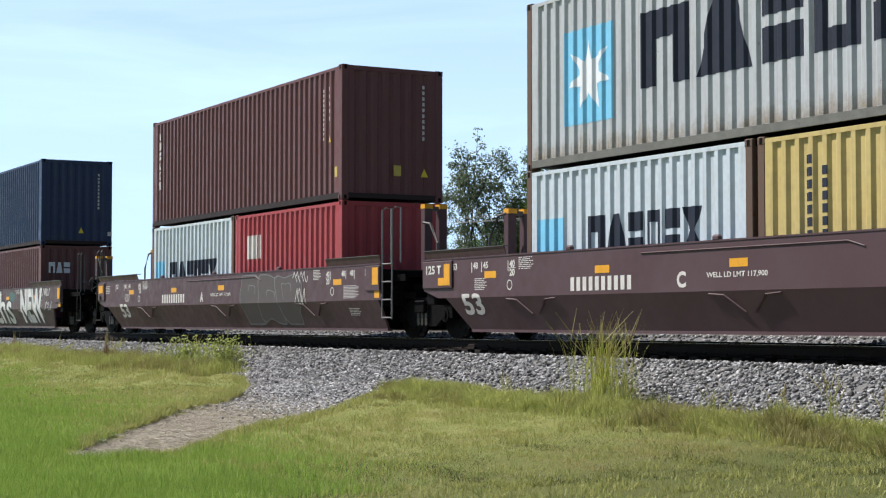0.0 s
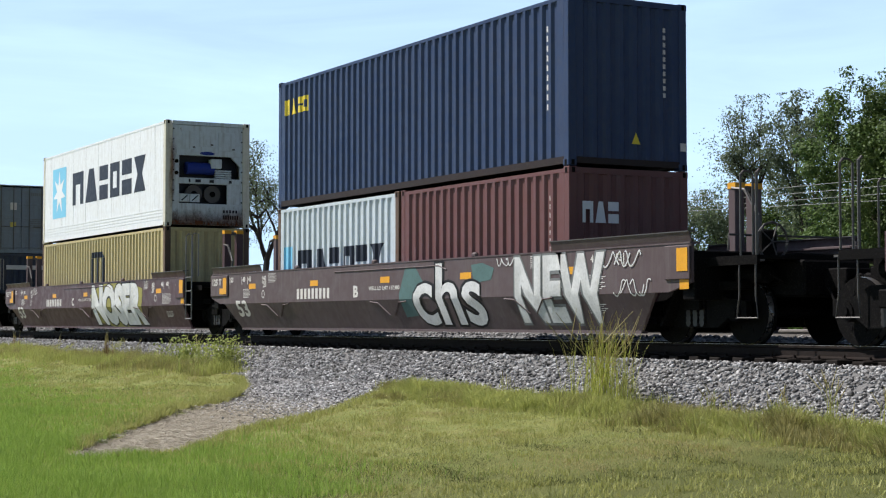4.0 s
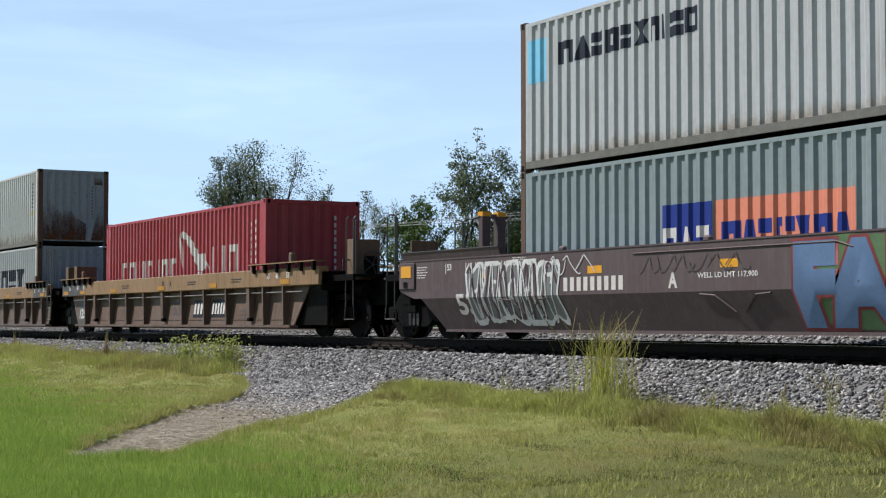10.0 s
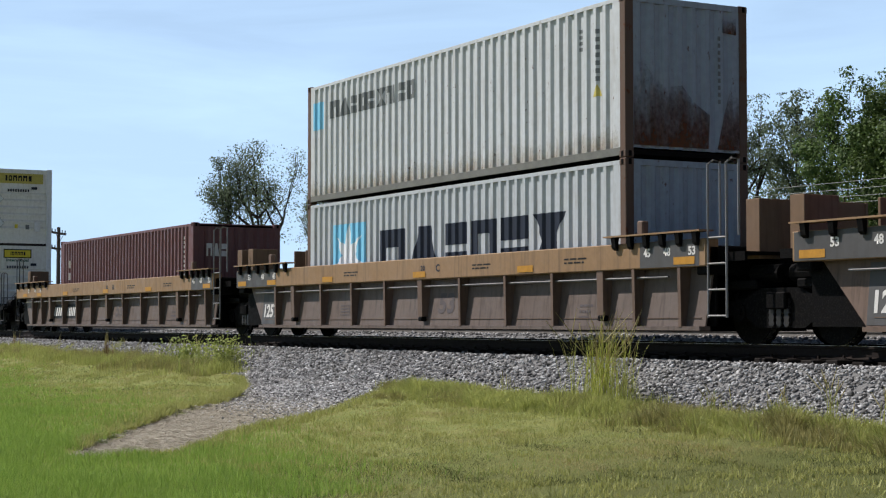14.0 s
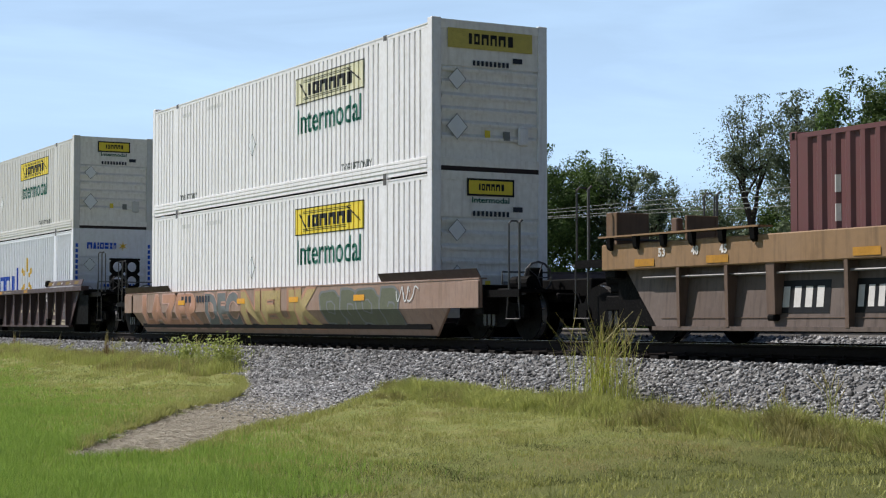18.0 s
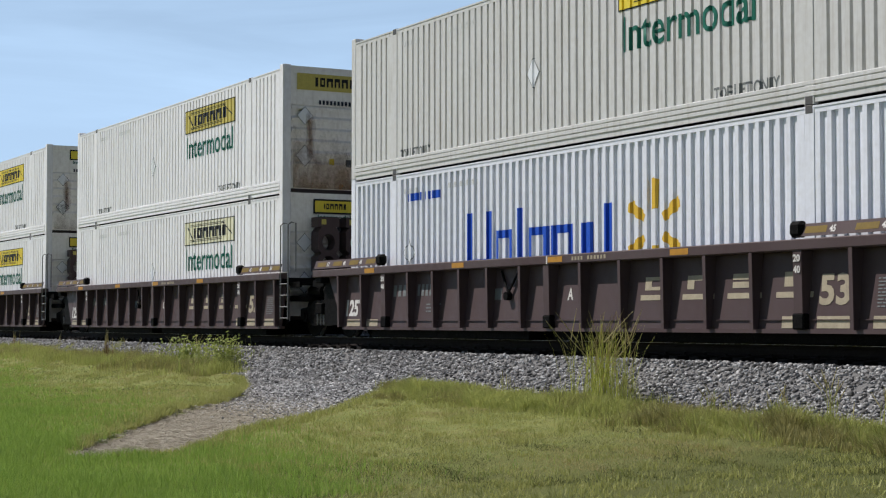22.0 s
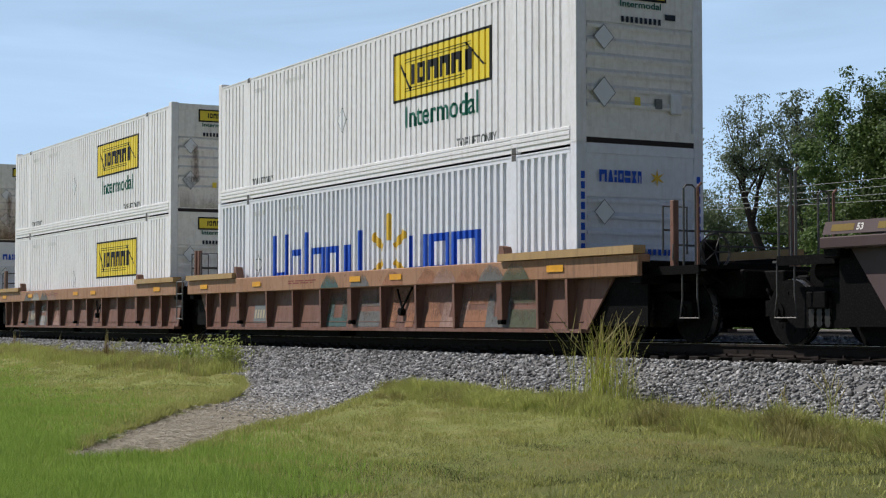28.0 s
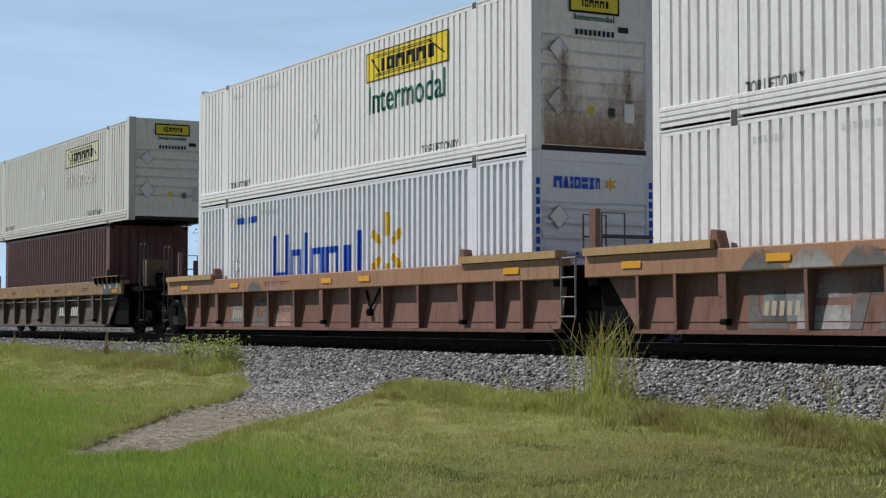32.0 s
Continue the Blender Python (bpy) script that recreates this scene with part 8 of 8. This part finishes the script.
end_patch(c, ISO_L, -0.42, -0.18, 1.62, 1.9, "mark", "white paper label")
end_patch(c, ISO_L, -0.42, -0.2, 0.98, 1.16, "dullyellow", "yellowed label")
part("door_marks", to_end(flat(*rows_of_bars(0.3, 0.9, 0.95, 1.35, 5), *bars(0.35, 0.95, 2.18, 2.28, 8)), ISO_L / 2 - 0.016), "tag_grey", c, "small grey door markings")
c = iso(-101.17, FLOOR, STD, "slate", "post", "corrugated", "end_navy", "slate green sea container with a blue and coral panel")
paint_on(c, "logo_panel", [rect(-2.04, -0.78, 0.8, 1.77)], "nedblue", "royal blue panel")
paint_on(c, "logo_panel", [rect(-0.74, 2.23, 0.8, 1.77)], "nedorange", "coral orange panel")
paint_on(c, "name_blocks", strokes((1, 0.8, 1), -1.98, -0.84, 1.02, 1.42), "mark", "white block of a trade name", lift=0.004)
paint_on(c, "name_blocks", strokes((1.1, 0.8, 0.8, 0.4, 0.4, 0.8, 0.9, 0.8), -0.55, 2.1, 0.98, 1.45), "nedblue", "blue block of a trade name", lift=0.004)
paint_on(c, "code_strip", [rect(4.45, 5.35, 1.92, 2.08), rect(4.8, 5.05, 1.64, 1.76)], "mark", "white patches with code marks")
end_patch(c, ISO_L, -0.55, 0.85, 1.98, 2.14, "mark", "white band with code marks")
# sixth to eighth unit
c = iso(-124.76, FLOOR, HC, "red2", "red2", "corrugated", "red2", "tall crimson sea container with thin white blocks and swirl")
paint_on(c, "name_blocks", strokes((0.9, 1, 1.1, 0.8, 0.8, 0.8, 0.9), -4.62, -0.05, 1.0, 1.7, 0.45, "NNUOUON"), "mark", "thin white block of a trade name")
paint_on(c, "name_blocks", strokes((0.7, 0.3, 0.9), 2.55, 4.3, 1.0, 1.9, 0.45, "UIO"), "mark", "thin white block of a trade name")
paint_on(c, "logo_swirl", [[(0.19, 2.25), (0.41, 2.42), (1.03, 2.20), (1.64, 1.75), (2.04, 1.75), (2.26, 1.45), (1.91, 1.30), (1.64, 1.32), (0.67, 2.15)], [(0.94, 0.95), (1.33, 1.20), (1.69, 1.30), (1.91, 1.25), (2.17, 0.95)], [(0.19, 2.25), (0.30, 2.30), (0.59, 0.95), (0.48, 0.95)], [(2.17, 1.60), (2.26, 1.50), (2.57, 0.95), (2.48, 0.95)]], "mark", "white swirl of crossed bands")
code_column(c, 5.15, 0.9, 2.45)
code_column(c, 5.45, 1.4, 2.5, n=6)
end_code(c, ISO_L, 0.55, 0.9, 2.6)
c = iso(-144.56, Z2, STD, "grey_rust", "post", "corrugated", "end_blue", "worn grey sea container with a rust-streaked end in shaded blue-grey")
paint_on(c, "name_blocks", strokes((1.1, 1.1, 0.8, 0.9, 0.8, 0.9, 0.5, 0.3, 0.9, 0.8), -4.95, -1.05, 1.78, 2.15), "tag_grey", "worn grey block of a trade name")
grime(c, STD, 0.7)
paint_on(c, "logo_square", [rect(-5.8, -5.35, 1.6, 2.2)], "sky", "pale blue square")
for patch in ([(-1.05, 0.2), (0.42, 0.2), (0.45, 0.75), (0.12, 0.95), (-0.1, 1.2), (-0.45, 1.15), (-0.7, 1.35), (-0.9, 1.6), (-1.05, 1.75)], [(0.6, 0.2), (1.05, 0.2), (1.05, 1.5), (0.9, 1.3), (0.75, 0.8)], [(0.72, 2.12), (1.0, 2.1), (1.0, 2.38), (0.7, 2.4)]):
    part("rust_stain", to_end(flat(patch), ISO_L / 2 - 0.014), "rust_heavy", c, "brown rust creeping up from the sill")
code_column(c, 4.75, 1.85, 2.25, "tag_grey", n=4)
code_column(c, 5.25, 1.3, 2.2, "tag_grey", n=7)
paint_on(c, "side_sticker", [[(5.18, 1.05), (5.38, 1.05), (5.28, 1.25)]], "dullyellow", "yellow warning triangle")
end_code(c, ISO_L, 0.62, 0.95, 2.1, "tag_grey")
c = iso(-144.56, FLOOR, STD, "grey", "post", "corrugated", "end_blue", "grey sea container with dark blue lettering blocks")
sky_logo(c, -4.84, -3.22, 0.6, 2.07)
paint_on(c, "name_blocks", strokes(NAME6, -2.59, 4.3, 0.9, 1.85), "dark", "dark block of a trade name")
c = iso(-163.95, FLOOR, STD, "maroon", "maroon", "corrugated", "maroon", "dark maroon sea container with white end marks")
code_column(c, -5.2, 0.95, 2.1, n=3)
code_column(c, 5.3, 1.2, 2.3)
for q in strokes((1, 1, 1), -0.85, -0.3, 1.72, 2.05):
    part("logo_block", to_end(block(q), ISO_L / 2 - 0.018), "mark", c, "white block of a trade mark")
part("code_strip", to_end(flat(*bars(0.2, 0.5, 1.8, 1.9, 5)), ISO_L / 2 - 0.018), "mark", c)


def logo_board(c, x0, x1, z0, z1, bold, word, faded, ink="green"):
    """The yellow board with its black scroll, blocks for the name and the word below it."""
    y = -DOM_W / 2 + 0.006
    xs, dep = depth_at(11.98, "jb")      # boards are carried by narrow-fluted boxes alone

    def lay(name, bm, mat, label, lift):
        drape(bm, xs, (), lambda x, z: y + dep(x, z) - lift)
        part(name, bm, mat, c, label)
    w, h = x1 - x0, z1 - z0
    fr = 0.05 if bold else 0.022
    if bold:
        lay("board_border", flat(rect(x0 - fr, x1 + fr, z0 - fr, z1 + fr)), "black", "black border", 0.0)
    lay("logo_board", flat(rect(x0, x1, z0, z1)), ("yellow", "dullyellow", "pale_board")[2 if ink != "green" else int(faded)], "yellow name board", 0.003)
    if not bold:
        lay("board_border", flat(rect(x0, x1, z0, z0 + fr), rect(x0, x1, z1 - fr, z1), rect(x0, x0 + fr, z0, z1), rect(x1 - fr, x1, z0, z1)), "black", "thin black border", 0.005)
    lines = [[(x0 + w * 0.12, z0 + h * f), (x0 + w * (0.74 + 0.1 * f), z0 + h * f), (x0 + w * (0.74 + 0.1 * f), z0 + h * f + 0.015), (x0 + w * 0.12, z0 + h * f + 0.015)] for f in (0.14, 0.2, 0.78, 0.84)]
    lines += [[(x0 + w * 0.06, z0 + h * 0.78), (x0 + w * 0.18, z0 + h * 0.14), (x0 + w * 0.2, z0 + h * 0.14), (x0 + w * 0.08, z0 + h * 0.78)],
              [(x0 + w * 0.76, z0 + h * 0.84), (x0 + w * 0.94, z0 + h * 0.3), (x0 + w * 0.96, z0 + h * 0.3), (x0 + w * 0.78, z0 + h * 0.84)]]
    for q in lines:
        lay("scroll_line", flat(q), "black", "black scroll line", 0.006)
    for q in strokes((0.4, 0.7, 0.9, 0.8, 0.9, 0.7), x0 + w * 0.19, x0 + w * 0.84, z0 + h * 0.27, z0 + h * 0.71, 0.22, "BRAAAB"):
        lay("name_block", block(q), "black", "black block of a trade name", 0.007)
    if word:
        lay("word", fit_box(lettering("Intermodal", 0.5, 0.004), *word), ink, "dark green lettering" if ink == "green" else "faint bleached lettering", 0.003)


def dom(s, z, label, style, stain="white_end", end_style=1, stained=False, coat="white"):
    """A white domestic box with lift posts. style: which side livery it carries."""
    blue = style in ("spark", "spark_com")
    side = "bluewhite" if blue else coat
    c = container(s, z, DOM_L, DOM_W, DOM_H, side, side, "ribbed", side if blue else stain, label, "white domestic containers", "jb")
    y = -DOM_W / 2 + 0.006
    xs, dep = depth_at(11.98, "jw" if blue else "jb")

    def lay(name, bm, mat, lb, lift=0.0):
        drape(bm, xs, (), lambda x, zz: y + dep(x, zz) - lift)
        part(name, bm, mat, c, lb)
    if not blue:
        if style == "bold":
            logo_board(c, 1.52, 5.25, 1.47, 2.36, True, (2.0, 4.85, 0.88, 1.30), False)
        elif style == "bold_low":
            logo_board(c, 1.52, 5.2, 1.36, 2.34, True, None, False)
        elif style == "blank":
            logo_board(c, 1.65, 5.15, 1.98, 2.58, False, (1.75, 5.0, 1.32, 1.88), 2)
        else:
            logo_board(c, 1.65, 5.15, 1.98, 2.58, False, (1.75, 5.0, 1.32, 1.88), style == "faded", "mark" if coat != "white" and style == "faded" else "green")
        lay("handling_note", fit_box(lettering("TOP LIFT ONLY", 0.2, 0.004), 4.05, 5.5, 0.28, 0.48), "tag_grey", "faded grey stencilled handling note")
        lay("handling_note", fit_box(lettering("TOP LIFT ONLY", 0.2, 0.004), -5.85, -4.6, 0.28, 0.48), "tag_grey", "faded grey stencilled handling note")
    elif style == "spark":
        for q in strokes(NAME7, -3.2, 1.55, 0.92, 1.98, 0.14, "UOINOII", (1, 0.66, 1, 0.66, 0.66, 0.66, 0.92)):
            lay("name_block", block(q), "blue", "bright blue block of a trade name")
        lay("spark", flat(*[[(2.55 + 0.28 * math.cos(a) - 0.07 * math.sin(a), 1.45 + 0.28 * math.sin(a) + 0.07 * math.cos(a)), (2.55 + 0.28 * math.cos(a) + 0.07 * math.sin(a), 1.45 + 0.28 * math.sin(a) - 0.07 * math.cos(a)), (2.55 + 0.72 * math.cos(a) + 0.10 * math.sin(a), 1.45 + 0.72 * math.sin(a) - 0.10 * math.cos(a)), (2.55 + 0.76 * math.cos(a), 1.45 + 0.76 * math.sin(a)), (2.55 + 0.72 * math.cos(a) - 0.10 * math.sin(a), 1.45 + 0.72 * math.sin(a) + 0.10 * math.cos(a))] for a in [math.pi / 2 + k * math.pi / 3 for k in range(6)]]), "spark", "six amber rays")
        lay("code_strip", flat(*bars(-5.6, -4.2, 2.35, 2.5, 8)), "blue", "blue code marks")
    else:
        for q in strokes(NAME7, -4.6, 0.2, 0.92, 1.98, 0.14, "UOINOII", (1, 0.66, 1, 0.66, 0.66, 0.66, 0.92)):
            lay("name_block", block(q), "blue", "bright blue block of a trade name")
        for q in strokes((0.9, 1, 1.4), 2.15, 4.9, 0.92, 1.68, 0.14, "UON"):
            lay("name_block", block(q), "blue", "bright blue block of a trade name")
        lay("spark", flat(*[[(1.25 + 0.28 * math.cos(a) - 0.07 * math.sin(a), 1.35 + 0.28 * math.sin(a) + 0.07 * math.cos(a)), (1.25 + 0.28 * math.cos(a) + 0.07 * math.sin(a), 1.35 + 0.28 * math.sin(a) - 0.07 * math.cos(a)), (1.25 + 0.78 * math.cos(a) + 0.10 * math.sin(a), 1.35 + 0.78 * math.sin(a) - 0.10 * math.cos(a)), (1.25 + 0.83 * math.cos(a), 1.35 + 0.83 * math.sin(a)), (1.25 + 0.78 * math.cos(a) - 0.10 * math.sin(a), 1.35 + 0.78 * math.sin(a) + 0.10 * math.cos(a))] for a in [math.pi / 2 + k * math.pi / 3 for k in range(6)]]), "spark", "six amber rays")
    dia = [[(-0.9, 1.35 - 0.26), (-0.9 + 0.19, 1.35), (-0.9, 1.35 + 0.26), (-0.9 - 0.19, 1.35)]]
    if blue:
        dia = [[(x - 4.6, z) for x, z in dia[0]]]
    cxd, czd = dia[0][1][0] - 0.19, 1.35
    lay("placard_frame", flat(*[[(cxd + (x - cxd) * 1.10, czd + (z - czd) * 1.08) for x, z in dia[0]]]), "tag_grey", "dark rim of a diamond placard", 0.003)
    lay("placard_plate", flat(*dia), "chalk", "white diamond placard plate", 0.006)
    lay("code_strip", flat(*bars(-3.9, -2.8, 2.5, 2.6, 10), *bars(-5.7, -5.0, 2.5, 2.6, 6)), "tag_white", "faint code marks")
    # on the end that leads
    xe = DOM_L / 2 - 0.004
    if blue:
        for q in strokes(NAME7, -0.85, 0.1 if style == "spark" else 0.0, 2.32, 2.52):
            part("name_block", to_end(block(q), xe), "blue", c, "blue block of a trade name")
        part("spark", to_end(flat(*star(0.32, 2.42, 0.16, 6, 0.3)), xe), "spark", c, "small amber rays")
        part("code_strip", to_end(flat(*bars(-0.4, 0.75, 1.12, 1.22, 11)), xe), "blue", c, "blue code marks")
        for yy in (-1.22, 1.14):
            part("code_strip", to_end(flat(*[rect(yy, yy + 0.08, 1.0 + 0.17 * k, 1.12 + 0.17 * k) for k in range(9)]), DOM_L / 2 + 0.002), "blue", c, "column of blue code marks")
    else:
        if end_style == 2:
            part("end_board", to_end(flat(rect(-0.95, 0.95, 2.42, 2.80)), xe), "dullyellow", c, "yellow name board")
            for q in strokes((0.5, 0.7, 0.9, 0.8, 0.9, 0.8), -0.5, 0.52, 2.51, 2.72, 0.22, "BRAAAB"):
                part("name_block", to_end(block(q), xe + 0.004), "black", c, "black block of a trade name")
        else:
            part("board_border", to_end(flat(rect(-0.53, 0.53, 2.49, 2.83)), xe), "black", c, "black border")
            part("end_board", to_end(flat(rect(-0.49, 0.49, 2.53, 2.79)), xe + 0.003), "yellow", c, "yellow name board")
            for q in strokes((0.4, 0.7, 0.9, 0.8, 0.9, 0.7), -0.27, 0.30, 2.60, 2.73, 0.22, "BRAAAB"):
                part("name_block", to_end(block(q), xe + 0.006), "black", c, "black block of a trade name")
            part("word", to_end(fit_box(lettering("Intermodal", 0.3, 0.006), -0.42, 0.42, 2.36, 2.47), xe), "green", c, "dark green lettering")
        part("code_strip", to_end(flat(*bars(-0.4, 0.45, 2.10, 2.20, 9)), xe), "dark", c, "small code marks")
        part("code_strip", to_end(flat(rect(0.5, 0.72, 2.2, 2.3)), xe), "dark", c, "small dark plate")
        part("end_sticker", to_end(flat(rect(-0.12, 0.0, 0.70, 0.86)), xe - 0.02), "yellow", c, "small yellow sticker")
        part("end_vent", boxes((xe - 0.03, xe + 0.012, 0.30, 0.43, 0.68, 0.85)), "tag_grey", c, "small grey vent")
        part("document_box", boxes((xe - 0.03, xe + 0.03, 0.62, 0.84, 0.6, 0.95), bevel=0.02), side, c, "white document box")
    if not blue and z > 2 and s in (-231.7, -251.36, -294.87, -314.5):
        g = random.Random(int(-s * 10 + z * 100))
        for yy, z0, z1, w in ((-0.62, 0.6, 2.05, 0.17), (0.74, 0.45, 1.8, 0.15)):
            pts = [(yy + w * g.uniform(0.7, 1.3) * (1 if k < 5 else -1), z0 + (z1 - z0) * (k if k < 5 else 9 - k) / 4 * g.uniform(0.95, 1.0)) for k in range(10)]
            part("rust_stain", to_end(flat(pts), xe + 0.006), "rust_stain", c, "brown rust run")
        part("grime_stain", to_end(flat(rect(-1.04, 1.04, 0.16, 1.0)), xe + 0.005), "grime_stain", c, "brown grime along the lower end")
    if stained:
        part("rust_stain", to_end(flat(rect(-1.05, 1.05, 0.15, 2.0)), xe + 0.008), "rust_foot", c, "brown rust wash creeping up the end")
    for q in ([(-0.75, 0.66), (-0.53, 0.90), (-0.75, 1.14), (-0.97, 0.90)], [(-0.75, 1.62), (-0.56, 1.82), (-0.75, 2.02), (-0.94, 1.82)]):
        cy, cz = q[0][0], q[1][1]
        part("placard_frame", to_end(flat([(cy + (u - cy) * 1.08, cz + (v - cz) * 1.08) for u, v in q]), xe + 0.002), "tag_grey", c, "dark rim of a diamond placard")
        part("placard_plate", to_end(flat(q), xe + 0.005), "chalk", c, "white diamond placard plate")
    return c


for s, low, up, es in ((-188.26, ("usual", 1), ("blank", 2), 0), (-211.95, ("spark", 1), ("usual", 1), 0), (-231.7, ("blank", 1), ("faded", 2), 0), (-251.36, ("usual", 1), ("usual", 1), 0),
                       (-275.25, ("spark_com", 1), ("bold", 1), 0), (-294.87, ("bold_low", 1), ("bold", 1), 0), (-314.5, ("spark", 1), ("usual", 1), 0)):
    base = FLOOR - (0.06 if s == -188.26 else 0)
    lab = {"usual": "white domestic container with yellow name board and green word", "spark": "bluish domestic container with blue name blocks and amber rays",
           "faded": "white domestic container with a faded name board", "spark_com": "bluish domestic container with long blue name and amber rays", "blank": "white domestic container with a faded yellow name board",
           "bold": "white domestic container with a black-edged yellow name board", "bold_low": "white domestic container with one large black-edged yellow board"}
    dom(s, base, lab[low[0]], low[0], end_style=low[1])
    dom(s, base + DOM_H + 0.012, lab[up[0]].replace("white", "rust-stained white", 1), up[0], end_style=up[1], stained=s in (-231.7, -314.5), coat="white_dull" if s == -211.95 else "white")
c = iso(-336.3, FLOOR, HC, "maroon", "maroon", "corrugated", "maroon", "dark maroon sea container under a longer white one")
dom(-336.3, FLOOR + HC + 0.01, "dull grey-white domestic container with faint name board, overhanging its support", "faded", end_style=1, coat="white_dull")


# ---- what moves -------------------------------------------------------
def motions():
    times = [0.0, 1.5, 3.5, 5.5, 7.0, 8.5, 10.0, 11.5, 13.0, 14.25, 15.5, 16.5, 17.5, 19.0, 20.5, 22.0, 23.5, 24.5, 25.5, 26.5, 27.5, 29.0, 30.5, 32.0]
    for ob, s, y, z in MOVERS:
        walk(ob, [(t, pose(s + rolled(t), TRACK_Y + y, z)) for t in times])
    fine = [k * 2 / 30 for k in range(481)]
    for ax, x in WHEELSETS:
        walk(ax, [(t, pose(x, 0, WHEEL_R, 0, math.degrees(rolled(t) / WHEEL_R) % 360, 0)) for t in fine])


motions()
